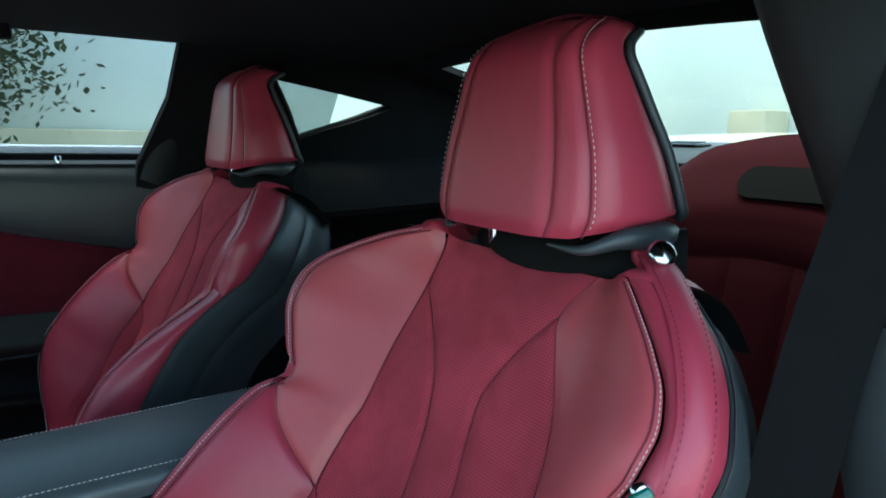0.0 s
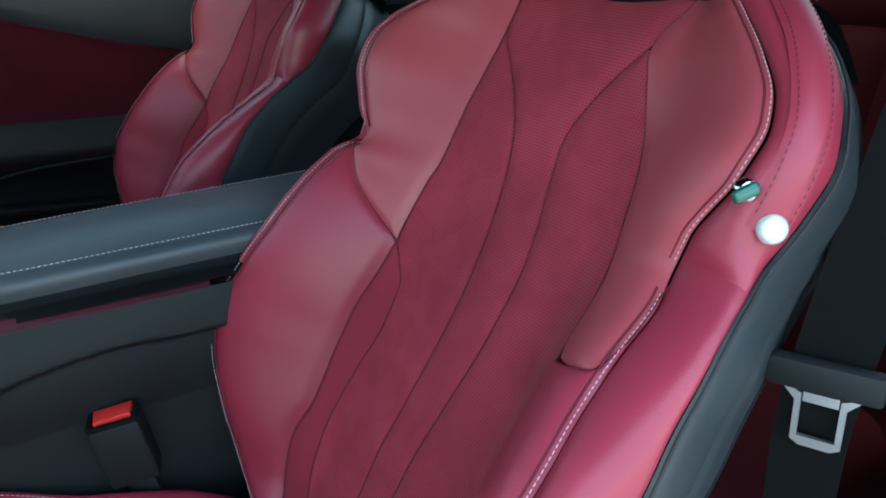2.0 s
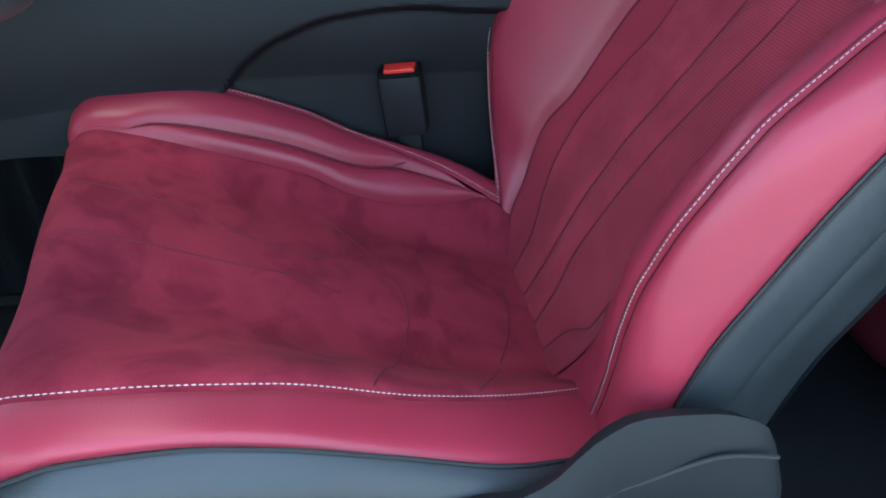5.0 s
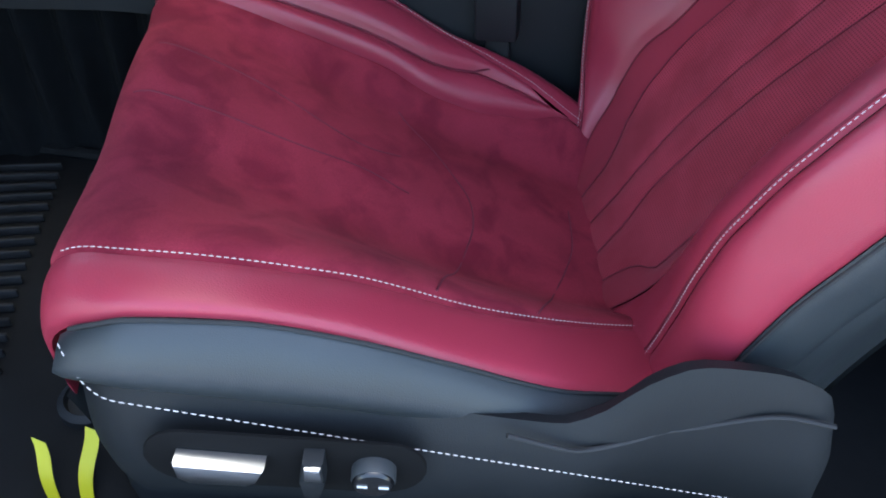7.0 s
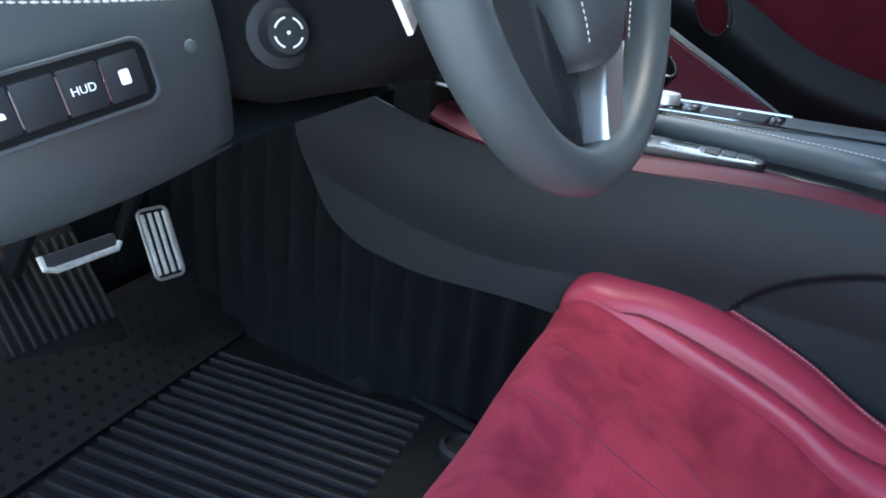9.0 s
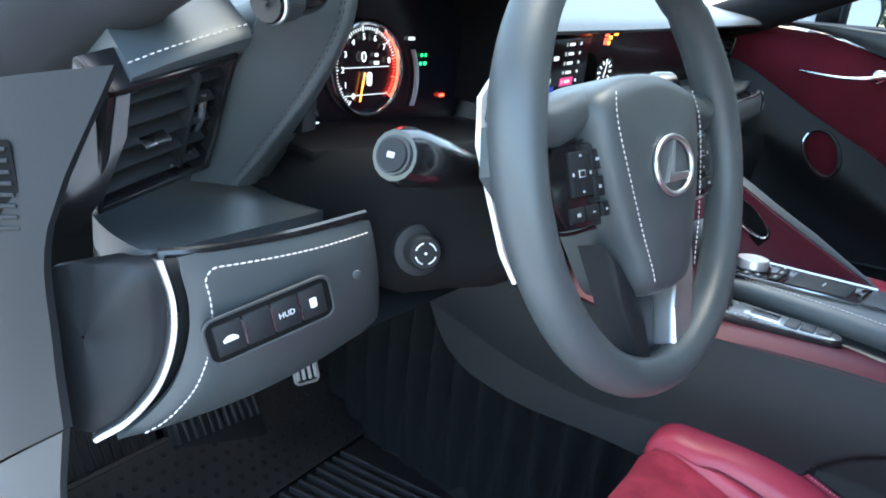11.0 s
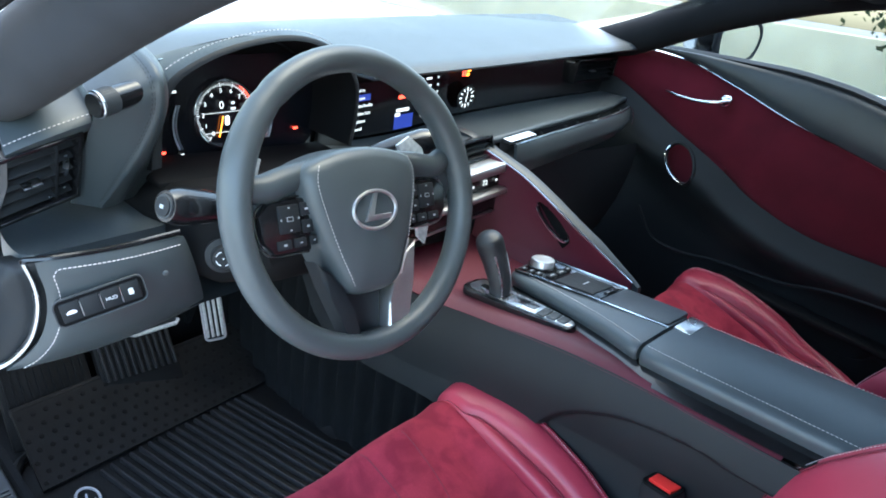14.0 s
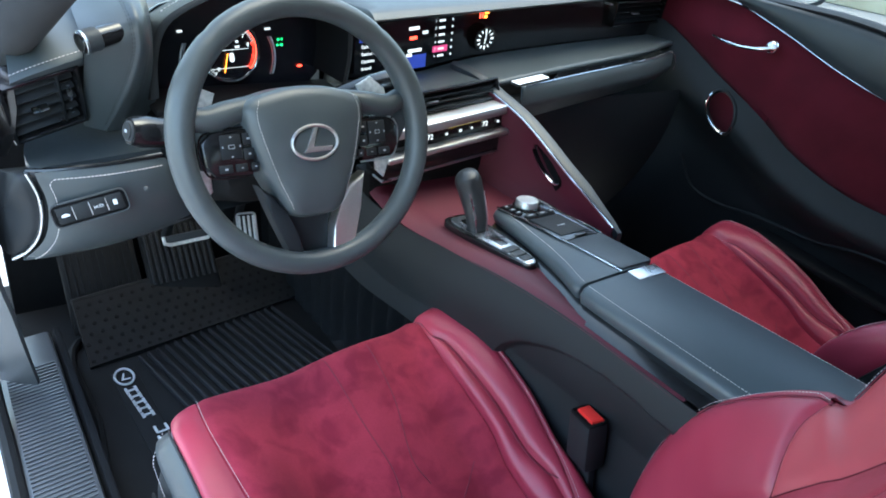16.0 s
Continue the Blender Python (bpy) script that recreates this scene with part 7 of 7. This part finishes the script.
# mirror on the far door
mir = thing("wing_mirror", "white wing mirror with a clear glass outside the window", "mirror")
mir.matrix_basis = pose(0.985, 0.605, 1.105)
shell_loops = []
for k, (d, g) in enumerate(((-0.012, 0.96), (0.0, 1.0), (0.03, 1.0), (0.06, 0.92), (0.085, 0.70), (0.10, 0.30), (0.103, 0.02))):
    lp = [(x, z) for x, z, _ in curve_pts([(-0.095, 0.035, 0), (-0.02, 0.066, 0), (0.07, 0.048, 0), (0.100, 0.010, 0), (0.070, -0.045, 0), (-0.03, -0.066, 0), (-0.09, -0.045, 0)], 42, closed=True)]
    shell_loops.append([Vector((x * g, d, z * g)) for x, z in lp])
bm = loft(shell_loops)
bm.transform(pose(0, 0, 0, 0, 0, -8))
part("housing", bm, "gloss_black", mir, "dark housing")
bm = loft([[p + Vector((0, 0.012, 0)) for p in l] for l in shell_loops[2:]])
bm.transform(pose(0, 0, 0, 0, 0, -8) @ Matrix.Scale(1.03, 4))
part("cover", bm, "white_paint", mir, "white painted cover")
lp = [(x * 0.88, z * 0.86) for x, z, _ in curve_pts([(-0.095, 0.035, 0), (-0.02, 0.066, 0), (0.07, 0.048, 0), (0.100, 0.010, 0), (0.070, -0.045, 0), (-0.03, -0.066, 0), (-0.09, -0.045, 0)], 42, closed=True)]
bm = prism([(x, z) for x, z in lp], 0.003)
bm.transform(pose(0, 0, 0, 0, 0, -8) @ plane_pose((0, -0.016, 0), (1, 0, 0), (0, 0, 1)))
part("mirror_glass", bm, "mirror", mir, "mirror glass")
rimb = tube([Vector((x * 1.10, -0.013, z * 1.12)) for x, z in lp], 0.009, 8, closed=True, up=(0, 1, 0))
rimb.transform(pose(0, 0, 0, 0, 0, -8))
part("mirror_rim", rimb, "black_plastic", mir, "black mirror rim")
part("foot", box(0.09, 0.05, 0.05, 0.01, pose(-0.10, 0.03, -0.055, 0, -20, 0)), "gloss_black", mir, "black mirror foot")

# ---- glass ----
def pane(name, f, nu, nv, label, mat):
    bm = grid(f, nu, nv)
    thicken(bm, 0.004)
    return part(name, bm, mat, label=label, kind="structure")


pane("window_1", lambda u, v: Vector((0.790 - 0.170 * v, -0.62 + 1.34 * u - 0.42 * v * max(u - 0.55, 0), belt_z(-0.62 + 1.34 * u) + (1.262 - belt_z(-0.62 + 1.34 * u)) * v)), 6, 4, "clear side window glass", "side_glass")
pane("window_2", lambda u, v: Vector((-0.66 + 1.32 * u - 0.05 * (u - 0.5) * v, 1.00 - 0.72 * v + 0.10 * math.sin(math.pi * u) * (1 - 0.4 * v), 1.055 + 0.20 * v + 0.015 * math.sin(math.pi * u))), 10, 6, "clear windscreen glass", "screen_glass")
pane("window_3", lambda u, v: Vector((-0.57 + 1.14 * u, -0.725 - 0.685 * v, 1.258 - 0.165 * v + 0.02 * math.sin(math.pi * u))), 8, 6, "clear rear window glass", "rear_glass")

# ---- rear of the cabin ----
wall_x = lambda z: min(0.615 + 0.55 * (1.245 - z), 0.752)


def quarter(sg):
    """Side wall behind the door: one plate with the small three-cornered window cut out."""
    outer = [(-0.265, 1.262), (-0.252, 1.149), (-0.206, 1.020), (-0.19, 0.80), (-0.19, 0.45), (-1.46, 0.45), (-1.46, 1.085), (-1.10, 1.165), (-0.86, 1.225), (-0.70, 1.262)]
    hole = [Vector((p[0], p[1], 0)) for p in ((-0.453, 1.197), (-0.455, 1.199), (-0.60, 1.178), (-0.741, 1.155), (-0.743, 1.152), (-0.66, 1.118), (-0.535, 1.075), (-0.531, 1.077), (-0.50, 1.13))]
    if sg < 0:
        outer[:5] = [(-0.42, 1.262), (-0.42, 1.149), (-0.42, 1.020), (-0.42, 0.80), (-0.42, 0.45)]
    bm = bmesh.new()
    edges = []
    for loop in (outer, [(p.x, p.y) for p in hole]):
        vs = [bm.verts.new((0, y, z)) for y, z in loop]
        edges += [bm.edges.new((vs[i - 1], vs[i])) for i in range(len(vs))]
    bmesh.ops.triangle_fill(bm, edges=edges, use_beauty=True)
    bmesh.ops.subdivide_edges(bm, edges=bm.edges[:], cuts=2, use_grid_fill=True)
    for v in bm.verts:
        v.co.x = sg * wall_x(v.co.z)
    thicken(bm, 0.02)
    w = part("wall_quarter_right" if sg > 0 else "wall_quarter_left", bm, "headliner", label="black quarter trim around a small rear window", kind="structure")
    rim = [Vector((sg * (wall_x(p.y) - 0.004), p.x, p.y)) for p in hole]
    part("window_frame", tube(rim, 0.007, 8, closed=True, up=(1, 0, 0)), "black_plastic", w, "black window edge")
    g = bmesh.new()
    g.faces.new([g.verts.new((sg * (wall_x(p.y) + 0.010), p.x, p.y)) for p in hole])
    thicken(g, 0.003)
    part("pane", g, "rear_glass", w, "small clear pane")
    # sloping rear pillar between that wall and the rear glass
    bm = grid(lambda u, v: Vector((sg * (0.545 + (wall_x(1.262 - 0.175 * v) + 0.01 - 0.545) * u), -0.70 - 0.75 * v, 1.268 - 0.178 * v - 0.02 * math.sin(math.pi * u))), 6, 12)
    thicken(bm, 0.02)
    part("trim_pillar_c_right" if sg > 0 else "trim_pillar_c_left", bm, "headliner", label="black rear pillar trim", kind="structure")


quarter(1)
quarter(-1)
# raised shoulder trim beside the rear seats
bm = grid(lambda u, v: Vector((0.735 - 0.19 * v, -0.36 - 0.95 * u, 1.02 + 0.035 * u - 0.10 * v * v - 0.05 * max(0.12 - u, 0) / 0.12)), 14, 8)
thicken(bm, 0.02)
part("trim_shoulder_right", bm, "headliner", label="black padded shoulder trim beside the rear seat", kind="structure")
pillar("trim_belt_cover", [(0.722, -0.235, 0.98), (0.705, -0.262, 1.07), (0.672, -0.285, 1.15), (0.625, -0.30, 1.235)], lambda k: 0.055, 0.03, "black_plastic", "black belt guide cover on the door pillar")
part("trim_side_left", box(0.02, 0.62, 0.60, 0.004, pose(-0.585, -0.74, 0.68)), "headliner", label="black side trim beside the rear seat", kind="structure")
# near side: broad belt pillar beside the camera
pil_in = table([(0.42, -0.60), (0.80, -0.575), (0.92, -0.545), (0.98, -0.540), (1.03, -0.530), (1.09, -0.503), (1.165, -0.468), (1.27, -0.425)])
loops = []
for z in np.linspace(0.42, 1.275, 30):
    xi = pil_in(z)
    prof = [(xi, -0.70), (xi, -0.42), (xi - 0.006, -0.395), (xi - 0.020, -0.381), (xi - 0.045, -0.376), (-0.70, -0.378), (-0.73, -0.390), (-0.745, -0.42), (-0.745, -0.70)]
    loops.append([Vector((x, y, z)) for x, y in prof])
part("trim_pillar_b_left", loft(loops), "pillar_plastic", label="dark grey door pillar trim beside the seat", kind="structure", angle=60)
loops = []
for z in np.linspace(0.42, 0.978, 16):
    xi = pil_in(z) - 0.006 - 0.05 * max((z - 0.90) / 0.08, 0) * 0.2
    prof = [(xi - 0.004, -0.384), (xi - 0.022, -0.372), (xi - 0.05, -0.368), (-0.70, -0.371), (-0.735, -0.392)]
    loops.append([Vector((x, y, z)) for x, y in prof])
part("trim_pillar_b_lower", loft(loops), "jamb", label="grey lower trim of the door pillar", kind="structure", angle=60)
pillar("trim_rear_header", [(-0.56, -0.740, 1.240), (0, -0.750, 1.266), (0.56, -0.740, 1.240)], 0.06, 0.05, "headliner", "black rear header trim", (0, 0, 1))
part("rear_shelf", box(1.16, 0.52, 0.03, 0.006, pose(0, -1.22, 1.052, -4)), "black_plastic", label="black rear parcel shelf", kind="structure")
part("rear_bulkhead", box(1.36, 0.05, 0.70, 0.01, pose(0, -1.12, 0.66)), "black_matte", label="black rear bulkhead", kind="structure")
for x in (-0.08, 0.10, 0.28):
    t = thing("shelf_grille", "small dark grille on the rear shelf", "grille", "shelf grilles")
    t.matrix_basis = pose(x, -1.31, 1.074, -4)
    part("frame", box(0.10, 0.06, 0.008, 0.003, pose(0, 0, 0.004)), "gloss_black", t)
    part("mesh_plate", box(0.08, 0.042, 0.004, 0.001, pose(0, 0, 0.009)), "jamb", t)


def rear_seat(x0):
    t = thing("rear_seat", "red leather rear seat back in shaded tone with a black headrest slot", "car seat", "rear seats")
    t.matrix_basis = pose(x0, -0.80, 0.62)
    top = table([(-0.24, 0.33), (-0.215, 0.405), (-0.14, 0.460), (0.0, 0.480), (0.14, 0.460), (0.215, 0.405), (0.24, 0.33)])

    def f(u, v):
        x = -0.24 + 0.48 * u
        z = -0.20 + (top(x) + 0.20) * v
        y = 0.06 - 0.14 * v - 0.05 * max(v - 0.85, 0) / 0.15 + 0.05 * (2 * abs(u - 0.5)) ** 3
        return Vector((x, y, z))
    for k in range(5):
        part("back_panel", puffed(lambda u, v: f((k + u) / 5, v * 0.74), 8, 24, depth=0.005, width=0.008, ref=(0, 1, 0)), "red_rear", t, "red leather channel in shaded tone")
    part("shoulder_pad", puffed(lambda u, v: f(u, 0.74 + 0.26 * v), 24, 10, depth=0.005, width=0.01, ref=(0, 1, 0)), "red_rear", t, "red leather shoulder in shaded tone")
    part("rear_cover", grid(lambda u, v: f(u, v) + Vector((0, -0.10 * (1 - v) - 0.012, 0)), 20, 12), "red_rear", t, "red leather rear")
    slot = [(x, z) for x, z in rounded(0.20, 0.055, 0.026)]
    bm = prism(slot, 0.02, plane_pose((-0.035, -0.0760, 0.410), (1, 0, 0), (0, -0.70, 1)), 0.004)
    part("headrest_slot", bm, "black_matte", t, "black slot")
    part("cushion", box(0.46, 0.42, 0.14, 0.05, pose(0, 0.22, -0.20, 6), 4), "red_rear", t, "red leather cushion in shaded tone")
    return t


r0 = rear_seat(-0.215)
copy_thing(r0, pose(0.345, -0.80, 0.62))

# ---- seat belt hanging by the near pillar ----
belt = thing("seat_belt", "black seat belt webbing with a steel tongue", "seat belt")
belt.matrix_basis = pose(-0.63, -0.22, 0.80)


def blt(nm, bm, mt, lb=""):
    bm.transform(Matrix.Translation((0.63, 0.22, -0.80)))
    return part(nm, bm, mt, belt, lb)


web = [(-0.600, -0.400, 1.20), (-0.568, -0.360, 1.00), (-0.556, -0.342, 0.88), (-0.549, -0.328, 0.77), (-0.540, -0.335, 0.68), (-0.535, -0.36, 0.52), (-0.535, -0.37, 0.42)]
loops = []
for p, t, s, n in frames_along(curve_pts(web, 30), (1, 0, 0)):
    side = Vector((0.90, 0.42, -0.04)).normalized()
    nn = t.cross(side).normalized()
    loops.append([p + side * a + nn * b for a, b in ((-0.024, -0.0008), (0.024, -0.0008), (0.024, 0.0008), (-0.024, 0.0008))])
blt("webbing", loft(loops), "webbing", "black webbing")
TG = plane_pose((-0.549, -0.320, 0.748), (0.90, 0.42, -0.04), (0.0, 0.12, 1.0))
b = box(0.072, 0.024, 0.012, 0.004)
b.transform(TG)
blt("tongue_grip", b, "black_plastic", "black tongue grip")
b1 = prism([(-0.020, -0.012), (-0.012, -0.016), (-0.012, -0.052), (0.012, -0.052), (0.012, -0.016), (0.020, -0.012), (0.026, -0.010), (0.016, -0.022), (0.016, -0.056), (0.010, -0.060), (-0.010, -0.060), (-0.016, -0.056), (-0.016, -0.022), (-0.026, -0.010)], 0.003)
b1.transform(TG @ pose(0, 0, -0.0015))
b2 = box(0.022, 0.008, 0.003, 0, pose(0, -0.018, 0))
b2.transform(TG)
blt("tongue", b1, "steel", "steel tongue")
blt("tongue_bridge", b2, "steel", "steel tongue bridge")

# ---- sill and door opening of the near side ----
part("trim_sill", box(0.09, 1.50, 0.05, 0.008, pose(-0.715, 0.10, 0.395, 0, -6, 0)), "scuff", label="grey ribbed sill plate", kind="structure")
for k in range(118):
    part("rib", box(0.074, 0.0035, 0.0022, 0.0, pose(-0.7165, 0.75 - 0.0085 * k, 0.4212, 0, -6, 0)), "scuff", bpy.data.objects["trim_sill"])
part("sill_body", box(0.10, 1.9, 0.16, 0.02, pose(-0.812, 0.15, 0.325)), "white_paint", label="white painted body sill", kind="structure")
part("sill_seal", tube(curve_pts([(-0.768, -0.70, 0.408), (-0.768, 0.40, 0.410), (-0.772, 0.68, 0.44), (-0.775, 0.80, 0.56), (-0.772, 0.80, 0.80), (-0.757, 0.765, 0.945), (-0.732, 0.62, 1.042), (-0.690, 0.36, 1.170), (-0.65, 0.10, 1.268), (-0.645, -0.3, 1.285)], 60), 0.011, 8), "rubber", label="black rubber door seal", kind="structure")
bm = grid(lambda u, v: Vector((-0.80 - 0.05 * math.sin(math.pi * v * 0.5), 0.80 + 0.25 * v, 0.20 + 0.78 * u)), 10, 4)
thicken(bm, 0.01)
part("wing_panel", bm, "white_paint", label="white painted hinge pillar", kind="structure")
part("floor_side", box(0.012, 1.50, 0.10, 0.003, pose(-0.668, 0.12, 0.365, 0, 10, 0)), "carpet", label="black carpeted inner sill", kind="structure")

# ---- foot well: mat, pedals, rest ----
mat = thing("floor_mat", "black ribbed rubber floor mat with a pale printed mark", "floor mat")
mat.matrix_basis = pose(-0.38, 0.66, FLOOR)


def mp(nm, bm, mt, lb=""):
    bm.transform(Matrix.Translation((0.38, -0.66, -FLOOR)))
    return part(nm, bm, mt, mat, lb)


mz = FLOOR + 0.012
outer = [(x, y) for x, y, _ in curve_pts([(-0.645, 0.40, 0), (-0.640, 0.66, 0), (-0.625, 0.90, 0), (-0.40, 0.93, 0), (-0.18, 0.92, 0), (-0.150, 0.72, 0), (-0.16, 0.50, 0), (-0.20, 0.36, 0), (-0.45, 0.34, 0)], 60, closed=True)]
mp("mat_base", prism(outer, 0.014, pose(0, 0, FLOOR), 0.004), "rubber", "black rubber mat")
mp("mat_rim", tube([Vector((x, y, mz + 0.006)) for x, y in outer], 0.008, 8, closed=True), "rubber", "raised rim")
MAT_TURN = 12
for k in range(17):
    x = -0.180 + 0.0186 * k
    m = pose(-0.328, 0.700, 0, 0, 0, MAT_TURN) @ pose(x, 0.004 * math.sin(k * 0.3), mz + 0.005)
    mp("mat_rib", box(0.0042, 0.300, 0.012, 0.0018, m), "rib_rubber", "raised rib")
# rising heel board in front of the ribs; dark discs paint its dimples' shade
def heel(u, v):
    return Vector((-0.62 + 0.47 * u, 0.812 + 0.075 * u + 0.135 * v, mz + 0.004 + 0.066 * v ** 1.3))


mp("heel_board", thicken(grid(heel, 16, 10), 0.006), "rubber", "rising black rubber board")
mp("heel_rim", tube([heel(u, 1.0) for u in np.linspace(0, 1, 24)] + [heel(1.0, v) for v in np.linspace(0.95, 0, 12)], 0.007, 8), "rubber", "raised rim")
for i in range(22):
    for j in range(7):
        q = heel((i + 0.4 + 0.5 * (j % 2)) / 22.6, (j + 0.6) / 7.4)
        mp("mat_dimple", lathe([(0.0046, 0), (0.0040, 0.0010), (0.0, 0.0012)], 6, pose(q.x, q.y - 0.0028, q.z + 0.0054, 26)), "black_matte", "small dark disc for a dimple's shade")
wall = lambda u, v: Vector((-0.185 + 0.034 * v ** 0.7 + 0.004 * math.sin(3 * u), 0.66 + 0.24 * u, mz + (0.012 + 0.045 * min(u * 6, 1)) * v))
mp("mat_wall", thicken(grid(wall, 20, 8), 0.006), "rubber", "raised mat wall beside the tunnel")
e = [(-0.573 + 0.016 * math.cos(a), 0.763 + 0.024 * math.sin(a), mz + 0.006) for a in np.linspace(0, 2 * math.pi, 30, endpoint=False)]
mp("print_ring", tube([Vector(p) for p in e], 0.0022, 6, closed=True), "mat_print", "pale printed ring")
mp("print_mark", prism([(0, 0.010), (0.003, 0.010), (-0.001, -0.006), (0.010, -0.006), (0.010, -0.009), (-0.006, -0.009)], 0.001, pose(-0.574, 0.763, mz + 0.005)), "mat_print")
mp("print_bed", box(0.044, 0.24, 0.004, 0.002, pose(-0.566, 0.665, mz + 0.002, 0, 0, 3)), "rubber", "smooth strip")
for k, L in enumerate((0.014, 0.012, 0.012, 0.013, 0.011)):
    for dx in (-0.008, 0.008):
        mp("print_bar", box(0.0045, L * 1.25, 0.0012, 0, pose(-0.571 + dx + 0.0022 * k, 0.722 - 0.0185 * k, mz + 0.0046, 0, 0, 5)), "mat_print")
    mp("print_bar", box(0.019, 0.0042, 0.0012, 0, pose(-0.571 + 0.0022 * k, 0.722 - 0.0185 * k, mz + 0.0046, 0, 0, 5)), "mat_print")
for k in range(2):
    for dx in (-0.009, 0.009):
        mp("print_bar", box(0.004, 0.018, 0.0012, 0, pose(-0.552 + dx, 0.604 - 0.026 * k, mz + 0.0046, 0, 0, 5)), "mat_print")
    mp("print_bar", box(0.018, 0.0035, 0.0012, 0, pose(-0.552, 0.604 - 0.026 * k - 0.008, mz + 0.0046, 0, 0, 5)), "mat_print")
for x, y in ((-0.20, 0.51), (-0.50, 0.43)):
    mp("mat_clip", lathe([(0.026, 0.0), (0.026, 0.010), (0.020, 0.014), (0.018, 0.008), (0.0, 0.008)], 24, pose(x, y, mz)), "black_plastic", "round black mat clip")
rest = thing("foot_rest", "black ribbed rubber foot rest on the bulkhead", "foot rest")
rest.matrix_basis = pose(-0.475, 0.985, 0.425)
for dx, back in ((-0.078, 0.006), (0.076, 0.0)):
    part("board", box(0.144, 0.20, 0.02, 0.006, pose(dx, back, -back, 50)), "rubber", rest)
for k in range(11):
    part("rib", box(0.0035, 0.12, 0.005, 0.001, pose(-0.140 + 0.0122 * k, 0.0120, 0.0190, 50)), "rubber", rest)
    # these ribs take the lighter rubber with the painted glint
    part("rib", box(0.0055, 0.12, 0.007, 0.002, pose(0.014 + 0.0125 * k, 0.0060, 0.0270, 50)), "rib_rubber", rest)


def pedal(name, label, m, w, h, ribs):
    t = thing(name, label, "pedal", "pedals")
    t.matrix_basis = m
    part("pad", box(w, h, 0.010, 0.004), "black_plastic" if ribs else "jamb", t)
    fr = [Vector((x, y, 0.006)) for x, y in rounded(w, h, 0.008)]
    if ribs:
        part("frame", tube(fr, 0.0022, 6, closed=True), "steel", t, "brushed steel frame")
    else:
        edge_strip = [Vector((-w / 2, h / 2, 0.004)), Vector((-w / 2, -h / 2 + 0.004, 0.005)), Vector((-w / 2 + 0.010, -h / 2, 0.006)), Vector((w / 2 - 0.006, -h / 2, 0.006)), Vector((w / 2, -h / 2 + 0.006, 0.005))]
        part("frame", tube(edge_strip, 0.0036, 6), "pearl", t, "pale steel edge")
    # pale pearl colour stands in for the bright reflection on the steel bars
    for k in range(ribs):
        part("steel_bar", box(w / ribs * 0.52, h * 0.88, 0.004, 0.001, pose(-w / 2 + w * (k + 0.5) / ribs, 0, 0.007)), "pearl", t, "steel bar with its shine in a pale colour")
    part("arm", box(0.014, 0.02, 0.22, 0.003, pose(0, 0.05, -0.06, -30)), "black_plastic", t)


pedal("accelerator_pedal", "tall accelerator pedal with brushed steel bars", pose(-0.264, 0.952, 0.486, 62, 0, -8), 0.040, 0.092, 4)
pedal("brake_pedal", "wide brake pedal edged with brushed steel", pose(-0.411, 0.888, 0.541, 62, 0, 4), 0.090, 0.018, 0)
# yellow tags under the near seat
tag = thing("label_tag", "bright yellow paper tag under the seat edge", "label")
tag.matrix_basis = pose(-0.575, 0.41, FLOOR)
for a, b in (((-0.600, 0.416, 0.002), (-0.556, 0.447, 0.050)), ((-0.597, 0.398, 0.002), (-0.545, 0.410, 0.052))):
    a, b = Vector(a) - Vector((-0.575, 0.41, 0)), Vector(b) - Vector((-0.575, 0.41, 0))
    wide = Vector((0.25, 0.9, 0.15)).normalized() * 0.006
    bm = grid(lambda u, v: a.lerp(b, v) + wide * (2 * u - 1) + Vector((0, 0.003 * math.sin(5 * v), 0.006 * math.sin(4 * v))), 2, 10)
    thicken(bm, 0.001)
    part("strip", bm, "yellow", tag)
